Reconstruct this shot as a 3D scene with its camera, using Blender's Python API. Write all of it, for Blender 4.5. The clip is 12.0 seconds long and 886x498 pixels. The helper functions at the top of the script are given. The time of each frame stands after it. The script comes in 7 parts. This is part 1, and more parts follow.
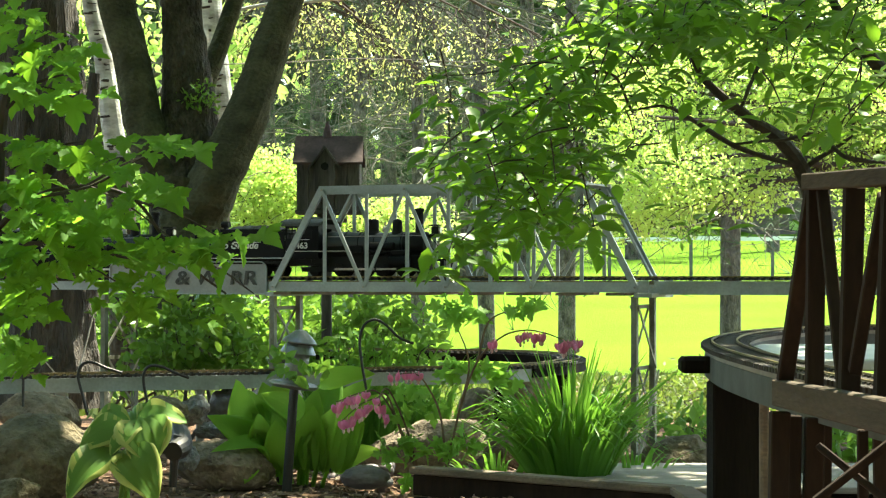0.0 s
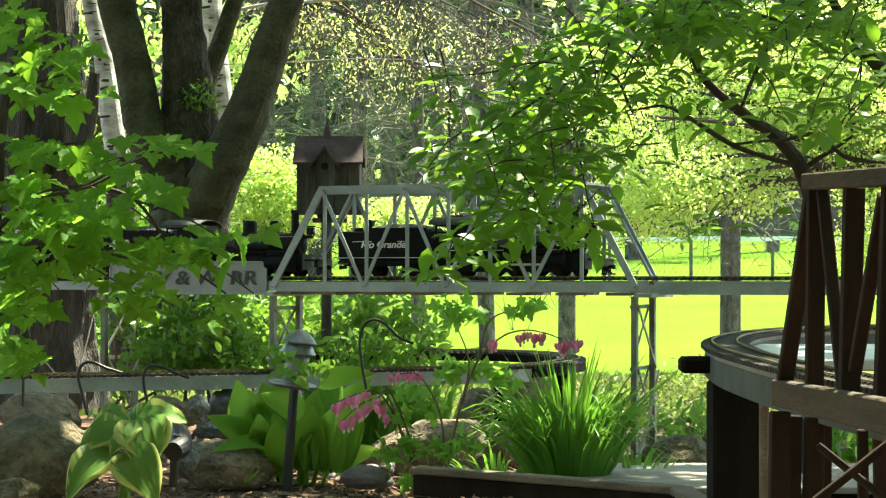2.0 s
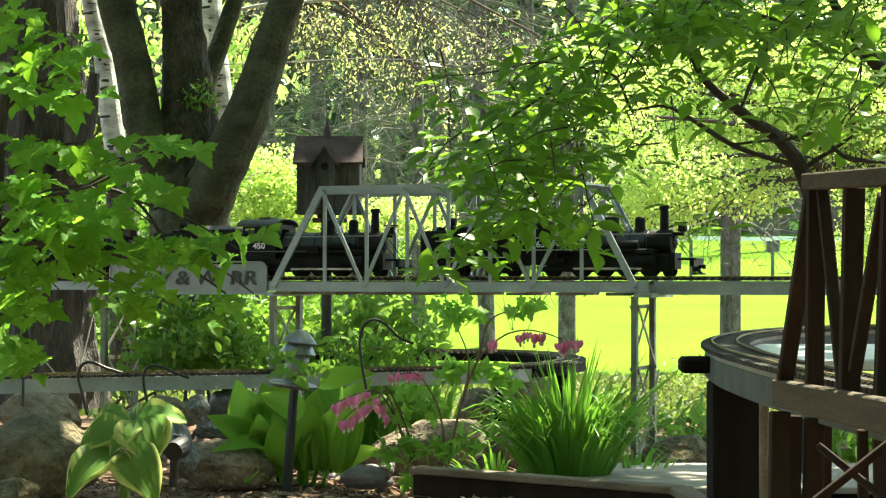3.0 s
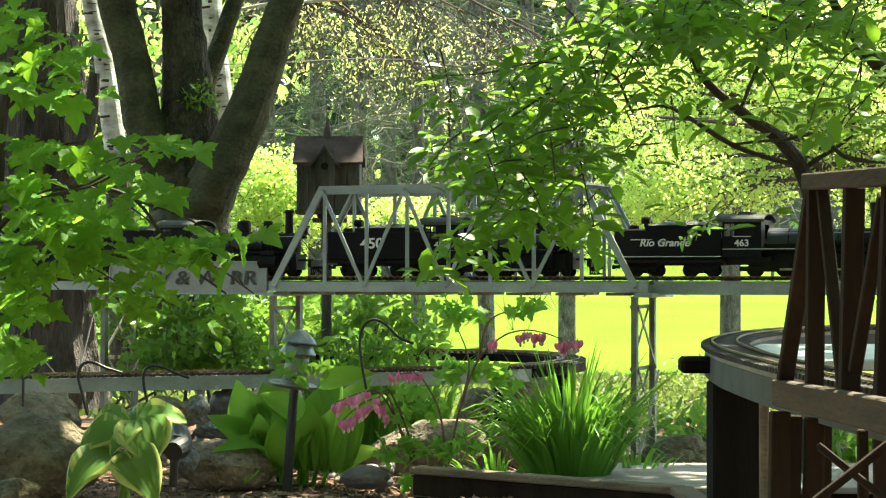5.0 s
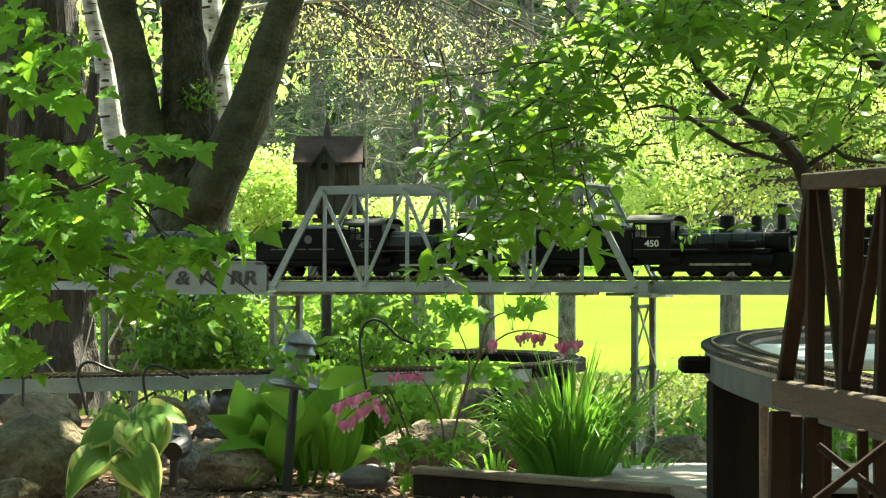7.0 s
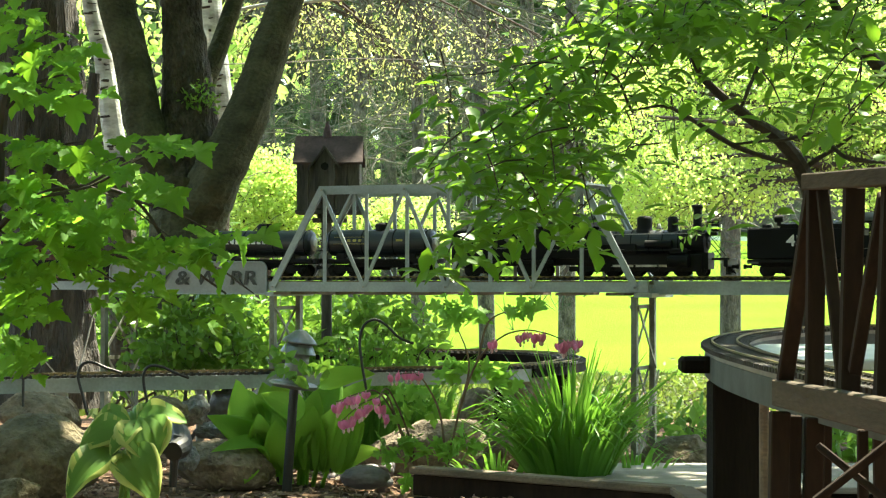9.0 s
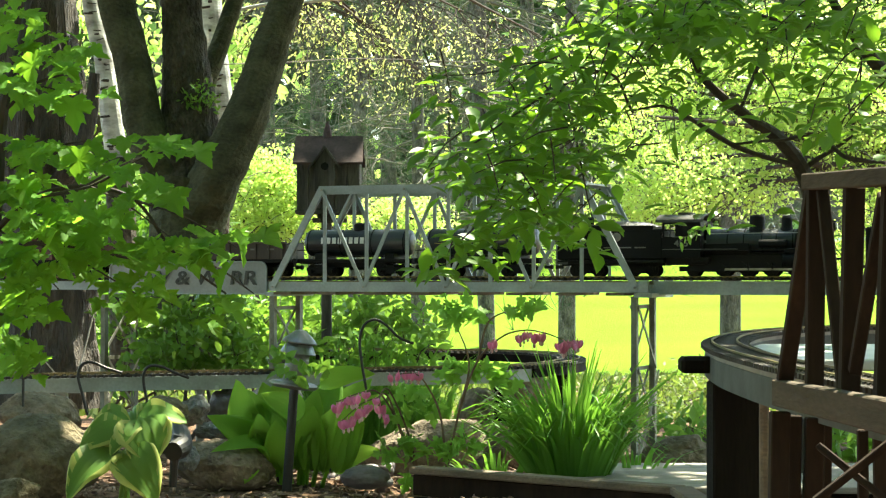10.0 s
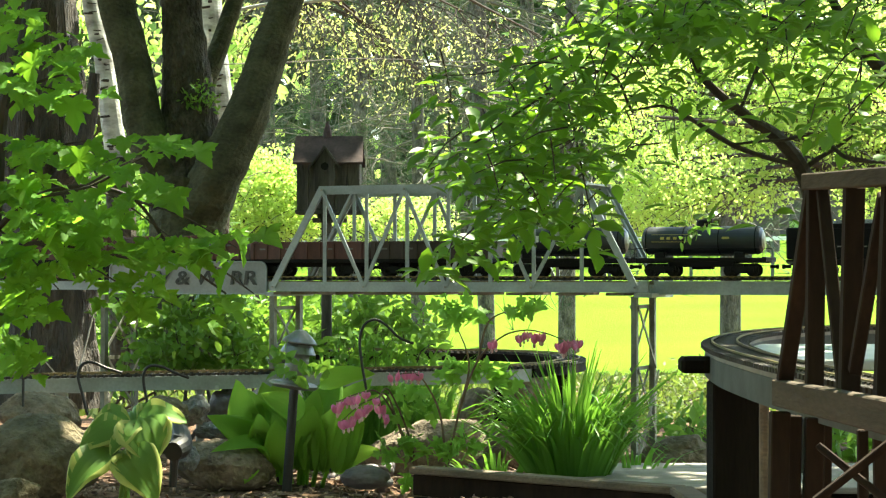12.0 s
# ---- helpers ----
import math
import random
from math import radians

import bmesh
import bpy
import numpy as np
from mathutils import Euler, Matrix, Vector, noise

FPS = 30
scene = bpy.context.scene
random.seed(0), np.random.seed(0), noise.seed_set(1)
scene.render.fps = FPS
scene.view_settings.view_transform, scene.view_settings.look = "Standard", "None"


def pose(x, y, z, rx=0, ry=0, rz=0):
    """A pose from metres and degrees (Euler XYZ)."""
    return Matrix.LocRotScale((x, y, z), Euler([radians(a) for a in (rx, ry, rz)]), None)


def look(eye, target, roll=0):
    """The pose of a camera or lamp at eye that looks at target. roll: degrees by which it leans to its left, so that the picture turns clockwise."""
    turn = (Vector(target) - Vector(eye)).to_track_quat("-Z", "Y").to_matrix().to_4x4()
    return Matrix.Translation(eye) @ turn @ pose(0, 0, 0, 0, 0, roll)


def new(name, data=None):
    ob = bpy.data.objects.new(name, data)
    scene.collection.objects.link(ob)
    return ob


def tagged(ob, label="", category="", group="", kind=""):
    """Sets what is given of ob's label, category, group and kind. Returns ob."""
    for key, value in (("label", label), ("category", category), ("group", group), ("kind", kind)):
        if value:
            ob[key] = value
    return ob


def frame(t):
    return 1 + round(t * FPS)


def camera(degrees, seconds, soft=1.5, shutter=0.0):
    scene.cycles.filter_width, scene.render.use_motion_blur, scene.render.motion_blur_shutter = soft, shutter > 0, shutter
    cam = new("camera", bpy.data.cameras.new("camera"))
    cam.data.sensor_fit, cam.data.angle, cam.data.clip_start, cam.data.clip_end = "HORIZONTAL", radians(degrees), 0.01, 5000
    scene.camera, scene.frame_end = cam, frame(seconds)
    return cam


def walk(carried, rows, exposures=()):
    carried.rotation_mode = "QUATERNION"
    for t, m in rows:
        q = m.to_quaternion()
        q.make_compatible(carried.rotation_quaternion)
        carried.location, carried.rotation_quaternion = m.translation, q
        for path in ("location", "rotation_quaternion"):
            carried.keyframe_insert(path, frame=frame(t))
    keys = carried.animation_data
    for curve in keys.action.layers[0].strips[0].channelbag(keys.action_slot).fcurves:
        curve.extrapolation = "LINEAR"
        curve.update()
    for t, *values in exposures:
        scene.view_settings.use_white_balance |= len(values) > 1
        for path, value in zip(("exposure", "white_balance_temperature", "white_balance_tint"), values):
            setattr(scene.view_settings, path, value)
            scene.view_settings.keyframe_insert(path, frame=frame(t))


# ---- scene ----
# camera: stands still, level with the rails of the high line
cam = camera(24.2, 12.0, soft=1.25)
EYE = pose(0, 0, 0.6, 90 + 0.7520, 0, 0)
walk(cam, [(0.0, EYE), (12.0, EYE)], exposures=[(0.0, 2.47, 7300, -1), (2.0, 2.50, 7300, -1), (5.0, 2.57, 7300, -1), (12.0, 2.58, 7300, -1)])

# world and sun: clear late-spring day, the sun high behind the garden
SUN_AZ, SUN_EL = 38.0, 60.0
world = bpy.data.worlds.new("sky")
scene.world = world
world.use_nodes = True
_n = world.node_tree.nodes
_sky = _n.new("ShaderNodeTexSky")
_sky.sky_type = "NISHITA"
_sky.sun_disc = False
_sky.sun_elevation = radians(SUN_EL)
_sky.sun_rotation = radians(SUN_AZ)
_n["Background"].inputs["Strength"].default_value = 0.12
world.node_tree.links.new(_sky.outputs[0], _n["Background"].inputs["Color"])
_sd = bpy.data.lights.new("sun", "SUN")
_sd.energy, _sd.angle, _sd.color = 4.6, radians(0.6), (1.0, 0.95, 0.84)
sun = new("sun", _sd)
SUN_DIR = Vector((math.sin(radians(SUN_AZ)) * math.cos(radians(SUN_EL)), math.cos(radians(SUN_AZ)) * math.cos(radians(SUN_EL)), math.sin(radians(SUN_EL))))
sun.matrix_world = look(SUN_DIR * 60, (0, 0, 0))

R = random.Random(7)
NR = np.random.default_rng(11)


# ---- materials ----
def nodes_of(name):
    m = bpy.data.materials.new(name)
    m.use_nodes = True
    t = m.node_tree
    return m, t.nodes, t.links, t.nodes["Principled BSDF"]


def mat(name, base, rough=0.6, metal=0.0, var=0.35, scale=8.0, fine=60.0, bump=0.3, dist=0.004, stretch=(1, 1, 1), second=None, spec=0.5, island=0.0, coat=0.0):
    """Surface with variation at two scales; second: the colour of stains and wear."""
    m, n, l, b = nodes_of(name)
    tc = n.new("ShaderNodeTexCoord")
    mp = n.new("ShaderNodeMapping")
    mp.inputs["Scale"].default_value = stretch
    l.new(tc.outputs["Object"], mp.inputs["Vector"])
    big, small = n.new("ShaderNodeTexNoise"), n.new("ShaderNodeTexNoise")
    big.inputs["Scale"].default_value, small.inputs["Scale"].default_value = scale, fine
    big.inputs["Detail"].default_value, small.inputs["Detail"].default_value = 5, 3
    for x in (big, small):
        l.new(mp.outputs[0], x.inputs["Vector"])
    ramp = n.new("ShaderNodeValToRGB")
    dark = [c * (1 - var) for c in base]
    ramp.color_ramp.elements[0].position, ramp.color_ramp.elements[1].position = 0.32, 0.68
    ramp.color_ramp.elements[0].color = (*(second or dark), 1)
    ramp.color_ramp.elements[1].color = (*[min(1, c * (1 + var * 0.4)) for c in base], 1)
    l.new(big.outputs["Fac"], ramp.inputs[0])
    mul = n.new("ShaderNodeMixRGB")
    mul.blend_type = "MULTIPLY"
    mul.inputs[0].default_value = min(1, var * 1.6)
    l.new(ramp.outputs[0], mul.inputs[1])
    r2 = n.new("ShaderNodeMapRange")
    r2.inputs["From Min"].default_value, r2.inputs["From Max"].default_value = 0.3, 0.7
    r2.inputs["To Min"].default_value, r2.inputs["To Max"].default_value = 0.6, 1.15
    l.new(small.outputs["Fac"], r2.inputs[0])
    l.new(r2.outputs[0], mul.inputs[2])
    out = mul.outputs[0]
    if island:
        gi, oi = n.new("ShaderNodeNewGeometry"), n.new("ShaderNodeObjectInfo")
        add = n.new("ShaderNodeMath")
        l.new(gi.outputs["Random Per Island"], add.inputs[0])
        l.new(oi.outputs["Random"], add.inputs[1])
        fr = n.new("ShaderNodeMath")
        fr.operation = "FRACT"
        l.new(add.outputs[0], fr.inputs[0])
        mr = n.new("ShaderNodeMapRange")
        mr.inputs["To Min"].default_value, mr.inputs["To Max"].default_value = 1 - island, 1 + island
        l.new(fr.outputs[0], mr.inputs[0])
        hs = n.new("ShaderNodeHueSaturation")
        l.new(mr.outputs[0], hs.inputs["Value"])
        l.new(out, hs.inputs["Color"])
        out = hs.outputs[0]
    l.new(out, b.inputs["Base Color"])
    b.inputs["Metallic"].default_value = metal
    b.inputs["Specular IOR Level"].default_value = spec
    b.inputs["Coat Weight"].default_value = coat
    rr = n.new("ShaderNodeMapRange")
    rr.inputs["To Min"].default_value, rr.inputs["To Max"].default_value = max(0.05, rough - 0.12), min(1, rough + 0.12)
    l.new(small.outputs["Fac"], rr.inputs[0])
    l.new(rr.outputs[0], b.inputs["Roughness"])
    if bump:
        mix = n.new("ShaderNodeMath")
        l.new(big.outputs["Fac"], mix.inputs[0])
        l.new(small.outputs["Fac"], mix.inputs[1])
        bp = n.new("ShaderNodeBump")
        bp.inputs["Strength"].default_value, bp.inputs["Distance"].default_value = bump, dist
        l.new(mix.outputs[0], bp.inputs["Height"])
        l.new(bp.outputs[0], b.inputs["Normal"])
    return m


def leaf_mat(name, c1, c2, through_col, rough=0.55, amount=0.45, scale=3.0, spec=0.22):
    """Leaves: colour varies leaf by leaf, light shines through the blade."""
    m, n, l, b = nodes_of(name)
    gi, oi = n.new("ShaderNodeNewGeometry"), n.new("ShaderNodeObjectInfo")
    tc, nz = n.new("ShaderNodeTexCoord"), n.new("ShaderNodeTexNoise")
    nz.inputs["Scale"].default_value = scale
    l.new(tc.outputs["Object"], nz.inputs["Vector"])
    a = n.new("ShaderNodeMath")
    l.new(gi.outputs["Random Per Island"], a.inputs[0])
    l.new(oi.outputs["Random"], a.inputs[1])
    fr = n.new("ShaderNodeMath")
    fr.operation = "FRACT"
    l.new(a.outputs[0], fr.inputs[0])
    mm = n.new("ShaderNodeMath")
    mm.operation = "MULTIPLY_ADD"
    mm.inputs[1].default_value = 0.6
    l.new(fr.outputs[0], mm.inputs[0])
    sc = n.new("ShaderNodeMapRange")
    sc.inputs["From Min"].default_value, sc.inputs["From Max"].default_value = 0.35, 0.65
    sc.inputs["To Min"].default_value, sc.inputs["To Max"].default_value = 0.0, 0.4
    l.new(nz.outputs["Fac"], sc.inputs[0])
    l.new(sc.outputs[0], mm.inputs[2])
    mx = n.new("ShaderNodeMixRGB")
    mx.inputs[1].default_value, mx.inputs[2].default_value = (*c1, 1), (*c2, 1)
    l.new(mm.outputs[0], mx.inputs[0])
    l.new(mx.outputs[0], b.inputs["Base Color"])
    b.inputs["Roughness"].default_value = rough
    b.inputs["Specular IOR Level"].default_value = spec
    tr = n.new("ShaderNodeBsdfTranslucent")
    tm = n.new("ShaderNodeMixRGB")
    tm.blend_type = "MULTIPLY"
    tm.inputs[0].default_value = 0.35
    tm.inputs[1].default_value = (*through_col, 1)
    l.new(mx.outputs[0], tm.inputs[2])
    tr.inputs["Color"].default_value = (*through_col, 1)
    ms = n.new("ShaderNodeMixShader")
    ms.inputs[0].default_value = amount
    l.new(b.outputs[0], ms.inputs[1])
    l.new(tr.outputs[0], ms.inputs[2])
    l.new(ms.outputs[0], n["Material Output"].inputs["Surface"])
    return m


M_ALU = mat("aluminium", (0.31, 0.35, 0.355), 0.5, 0.25, 0.22, 12, 140, 0.12, 0.001, stretch=(1, 1, 1))
M_ALU_WORN = mat("worn_aluminium", (0.20, 0.205, 0.17), 0.6, 0.2, 0.35, 14, 130, 0.2, 0.001, spec=0.3, second=(0.12, 0.12, 0.09))
M_RAIL = mat("brass_rail", (0.20, 0.15, 0.07), 0.45, 0.7, 0.4, 20, 200, 0.1, 0.001)
M_TIE = mat("tie_plastic", (0.035, 0.026, 0.02), 0.75, 0, 0.5, 40, 300, 0.3, 0.001, island=0.3)
M_BLACK = mat("engine_black", (0.006, 0.0065, 0.007), 0.6, 0, 0.3, 15, 160, 0.05, 0.0005, spec=0.14)
# black paint with a lifted blue tint in place of reflected sky
M_BOILER = mat("boiler_paint", (0.020, 0.027, 0.033), 0.42, 0.2, 0.25, 15, 160, 0.03, 0.0004, spec=0.6, coat=0.12)
M_SOOT = mat("sooty_iron", (0.006, 0.0058, 0.0055), 0.7, 0, 0.4, 30, 200, 0.2, 0.001, spec=0.25)
M_ROOF = mat("cab_roof", (0.085, 0.085, 0.08), 0.75, 0, 0.3, 20, 160, 0.1, 0.001, spec=0.2)
M_FADED = mat("faded_lettering", (0.13, 0.13, 0.12), 0.6, 0, 0.2, 60, 300, 0, 0)
M_ALU_DULL = mat("dull_aluminium", (0.10, 0.105, 0.10), 0.7, 0.1, 0.4, 12, 120, 0.2, 0.001, spec=0.25, second=(0.07, 0.072, 0.066))
M_STEEL = mat("rod_steel", (0.35, 0.34, 0.32), 0.35, 0.9, 0.3, 40, 200, 0.05, 0.0005)
M_WHITE = mat("white_lettering", (0.75, 0.75, 0.72), 0.5, 0, 0.15, 60, 300, 0, 0)
M_YELLOW = mat("yellow_lettering", (0.42, 0.34, 0.08), 0.5, 0, 0.2, 60, 300, 0, 0)
M_GONDOLA = mat("boxcar_red", (0.10, 0.035, 0.025), 0.6, 0, 0.35, 14, 140, 0.15, 0.001, stretch=(4, 1, 1))
M_GONDOLA2 = mat("dark_brown_car", (0.045, 0.028, 0.02), 0.6, 0, 0.35, 14, 140, 0.15, 0.001, stretch=(4, 1, 1))
M_COAL = mat("coal", (0.05, 0.05, 0.052), 0.5, 0, 0.6, 60, 300, 0.8, 0.004)
M_BARK = mat("grey_bark", (0.088, 0.092, 0.056), 0.9, 0, 0.5, 9, 70, 0.8, 0.012, stretch=(1, 1, 1.3), second=(0.043, 0.046, 0.029), spec=0.15)
M_BARK_ROUGH = mat("scaly_bark", (0.10, 0.09, 0.07), 0.9, 0, 0.6, 11, 55, 1.0, 0.028, stretch=(1.6, 1.6, 0.8), second=(0.035, 0.034, 0.026), spec=0.15)
M_BARK2 = mat("rough_bark", (0.088, 0.074, 0.061), 0.9, 0, 0.6, 9, 60, 1.0, 0.03, stretch=(2.4, 2.4, 0.3))
M_BIRCH = mat("birch_bark", (0.62, 0.64, 0.60), 0.7, 0, 0.3, 9, 55, 0.5, 0.008, stretch=(0.8, 0.8, 2.0), second=(0.20, 0.19, 0.17))
M_PINE = mat("pine_bark", (0.16, 0.135, 0.115), 0.9, 0, 0.7, 9, 40, 1.0, 0.05, stretch=(1.6, 1.6, 0.7), second=(0.05, 0.042, 0.036), spec=0.2)
M_TWIG = mat("twig", (0.05, 0.036, 0.025), 0.8, 0, 0.4, 20, 120, 0.3, 0.002)
M_LIMB = mat("crab_limb", (0.055, 0.042, 0.03), 0.85, 0, 0.5, 15, 90, 0.8, 0.006)
M_WOOD = mat("dark_stained_wood", (0.033, 0.020, 0.013), 0.85, 0, 0.45, 10, 120, 0.5, 0.002, stretch=(1, 1, 0.2), island=0.2, spec=0.15)
M_TIMBER = mat("weathered_timber", (0.17, 0.12, 0.08), 0.8, 0, 0.45, 8, 110, 0.6, 0.003, stretch=(0.25, 2, 2))
# lighter copy of the truss wood: light on the beams put into colour
M_WOOD_LIT = mat("lit_brown_timber", (0.085, 0.066, 0.048), 0.85, 0, 0.45, 8, 110, 0.6, 0.003, stretch=(2, 0.25, 2), spec=0.15)
M_SCAR = mat("birch_scar", (0.07, 0.06, 0.05), 0.9, 0, 0.4, 20, 90, 0.5, 0.003, spec=0.1)
M_TIMBER_DARK = mat("creosote_timber", (0.014, 0.010, 0.007), 0.9, 0, 0.45, 8, 110, 0.6, 0.003, stretch=(2, 2, 0.25), spec=0.12)
M_DECK = mat("grey_boards", (0.34, 0.31, 0.27), 0.8, 0, 0.35, 6, 110, 0.5, 0.003, stretch=(0.3, 2, 2), island=0.15)
M_BIRDHOUSE = mat("old_barn_wood", (0.10, 0.092, 0.082), 0.85, 0, 0.7, 9, 90, 0.8, 0.004, stretch=(2, 2, 0.3), island=0.15)
M_BIRDROOF = mat("rusty_tin", (0.095, 0.056, 0.056), 0.8, 0.1, 0.55, 16, 110, 0.3, 0.002)
M_LAMP = mat("lamp_metal", (0.22, 0.225, 0.23), 0.36, 0.7, 0.2, 12, 160, 0.04, 0.0005)
M_LAMPPOST = mat("lamp_post_black", (0.010, 0.010, 0.010), 0.55, 0, 0.2, 20, 160, 0.05, 0.0005)
M_STONE_G = mat("granite_stone", (0.24, 0.235, 0.235), 0.9, 0, 0.5, 8, 70, 1.0, 0.02, spec=0.2)
M_STONE_B = mat("brown_boulder", (0.17, 0.135, 0.085), 0.9, 0, 0.5, 6, 55, 1.0, 0.02, second=(0.085, 0.078, 0.048), spec=0.2)
M_STONE_T = mat("tan_stone", (0.27, 0.205, 0.145), 0.9, 0, 0.5, 7, 60, 1.0, 0.02, second=(0.14, 0.115, 0.085), spec=0.2)
M_STONE_R = mat("river_stone", (0.12, 0.10, 0.10), 0.55, 0, 0.35, 9, 90, 0.3, 0.004)
M_FENCE = mat("white_fence", (0.7, 0.7, 0.68), 0.6, 0, 0.15, 6, 60, 0.1, 0.002)
M_FARWALL = mat("brown_siding", (0.10, 0.085, 0.075), 0.8, 0, 0.25, 2, 12, 0.2, 0.01, stretch=(0.3, 0.3, 3))
M_SIGN = mat("sign_plate", (0.25, 0.265, 0.265), 0.5, 0.2, 0.2, 14, 130, 0.1, 0.001)
M_INK = mat("sign_letters", (0.025, 0.028, 0.026), 0.5, 0, 0.2, 40, 200, 0, 0)
M_PINK = leaf_mat("pink_petal", (0.76, 0.15, 0.40), (0.88, 0.34, 0.58), (0.88, 0.32, 0.58), 0.5, 0.35, 20)
M_PALE = leaf_mat("pale_petal", (0.8, 0.55, 0.6), (0.85, 0.7, 0.7), (0.8, 0.5, 0.55), 0.5, 0.3, 20)
M_STEM = mat("red_stem", (0.13, 0.075, 0.04), 0.6, 0, 0.3, 30, 120, 0.1, 0.001)
M_MAPLE = leaf_mat("maple_leaf", (0.042, 0.125, 0.016), (0.11, 0.26, 0.036), (0.30, 0.58, 0.05), 0.6, 0.48, 4, 0.1)
M_CRAB = leaf_mat("crab_leaf", (0.032, 0.092, 0.016), (0.085, 0.185, 0.03), (0.25, 0.48, 0.035), 0.45, 0.40, 4)
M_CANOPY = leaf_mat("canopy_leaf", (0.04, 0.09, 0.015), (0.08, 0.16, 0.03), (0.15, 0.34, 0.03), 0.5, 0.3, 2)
# leaf colours lifted pale, so strong sunlight is partly in the colour
M_FARLEAF = leaf_mat("sun_paled_leaf", (0.20, 0.36, 0.08), (0.44, 0.58, 0.22), (0.66, 0.82, 0.22), 0.75, 0.55, 0.9, 0.06)
M_BIRCHLEAF = leaf_mat("young_birch_leaf", (0.26, 0.32, 0.10), (0.42, 0.45, 0.19), (0.54, 0.57, 0.2), 0.55, 0.5, 1.0)
M_NEEDLE = leaf_mat("pine_needle", (0.022, 0.042, 0.022), (0.055, 0.08, 0.04), (0.08, 0.13, 0.05), 0.7, 0.2, 0.8)
M_DEADTWIG = mat("grey_dead_twigs", (0.13, 0.115, 0.09), 0.9, 0, 0.4, 5, 40, 0.2, 0.002, island=0.4)
M_SHRUB = leaf_mat("shrub_leaf", (0.06, 0.14, 0.028), (0.13, 0.26, 0.05), (0.25, 0.45, 0.06), 0.45, 0.4, 3)
M_HOSTA = leaf_mat("hosta_leaf", (0.11, 0.28, 0.035), (0.25, 0.46, 0.07), (0.42, 0.70, 0.09), 0.5, 0.45, 14, 0.15)
M_HOSTA_EDGE = leaf_mat("hosta_margin", (0.42, 0.48, 0.11), (0.5, 0.55, 0.2), (0.5, 0.6, 0.15), 0.4, 0.3, 8)
M_HOSTA_MID = leaf_mat("variegated_leaf", (0.13, 0.27, 0.06), (0.2, 0.36, 0.09), (0.25, 0.45, 0.08), 0.4, 0.3, 8)
M_FERN = leaf_mat("soft_cut_leaf", (0.12, 0.28, 0.05), (0.22, 0.42, 0.09), (0.34, 0.62, 0.09), 0.55, 0.45, 8)
M_BLADE = leaf_mat("daylily_blade", (0.06, 0.17, 0.028), (0.13, 0.30, 0.055), (0.24, 0.5, 0.06), 0.36, 0.35, 6)
M_COVER = leaf_mat("ground_cover", (0.06, 0.11, 0.026), (0.15, 0.19, 0.05), (0.24, 0.34, 0.06), 0.55, 0.32, 3)
M_GRASSBLADE = leaf_mat("lawn_grass", (0.10, 0.22, 0.025), (0.17, 0.32, 0.04), (0.3, 0.5, 0.05), 0.6, 0.35, 0.7)
M_CHIP = mat("bark_chip", (0.33, 0.205, 0.14), 0.9, 0, 0.5, 40, 200, 0.4, 0.002, island=0.5)


# ---- building helpers ----
BASE = {}


def thing(name, at=(0, 0, 0), label="", category="", group="", kind=""):
    """An empty at the base of a thing; its parts are meshes under it."""
    ob = new(name)
    ob.empty_display_size = 0.05
    ob.location = at
    BASE[ob.name] = Vector(at)
    return tagged(ob, label, category, group, kind)


def mesh_of(bm, name, material, smooth=False):
    me = bpy.data.meshes.new(name)
    bm.to_mesh(me)
    bm.free()
    for m in (material if isinstance(material, (list, tuple)) else [material]):
        me.materials.append(m)
    if smooth:
        me.shade_smooth()
    return me


def part(name, bm, material, parent=None, label="", smooth=False, kind=""):
    """One mesh object, written in world space, under its thing or part."""
    base = BASE.get(parent.name, Vector()) if parent else Vector()
    if base.length:
        bm.transform(Matrix.Translation(-base))
    ob = new(name, mesh_of(bm, name, material, smooth))
    if parent:
        ob.parent = parent
        BASE[ob.name] = base
    return tagged(ob, label, kind=kind)


def solo(name, bm, material, label, category, group="", kind="", smooth=False):
    """A thing that is one mesh; its origin goes to the middle of its foot."""
    bm.verts.ensure_lookup_table()
    co = np.array([v.co for v in bm.verts])
    c = Vector(((co[:, 0].min() + co[:, 0].max()) / 2, (co[:, 1].min() + co[:, 1].max()) / 2, co[:, 2].min()))
    bm.transform(Matrix.Translation(-c))
    ob = new(name, mesh_of(bm, name, material, smooth))
    ob.location = c
    BASE[ob.name] = c
    return tagged(ob, label, category, group, kind)


def piece(name, me, parent, m):
    """An object of its own on shared mesh data; m in world space."""
    ob = new(name, me)
    ob.parent = parent
    ob.matrix_basis = Matrix.Translation(-BASE.get(parent.name, Vector())) @ m
    return ob


def box(bm, c, size, m=None, bevel=0.0):
    mm = (m or Matrix()) @ Matrix.Translation(c) @ Matrix.Diagonal((*size, 1))
    got = bmesh.ops.create_cube(bm, size=1, matrix=mm)
    if bevel:
        es = list({e for v in got["verts"] for e in v.link_edges})
        bmesh.ops.bevel(bm, geom=es, offset=bevel, segments=1, affect="EDGES", profile=0.7)
    return bm


def bar(bm, a, b, w, h, up=(0, 0, 1), bevel=0.0):
    """A bar of section w by h from a to b."""
    a, b = Vector(a), Vector(b)
    d = b - a
    x = d.normalized()
    u = Vector(up)
    if abs(x.dot(u)) > 0.98:
        u = Vector((0, 1, 0))
    y = u.cross(x).normalized()
    z = x.cross(y)
    m = Matrix((x, y, z)).transposed().to_4x4()
    m.translation = (a + b) / 2
    return box(bm, (0, 0, 0), (d.length, w, h), m, bevel)


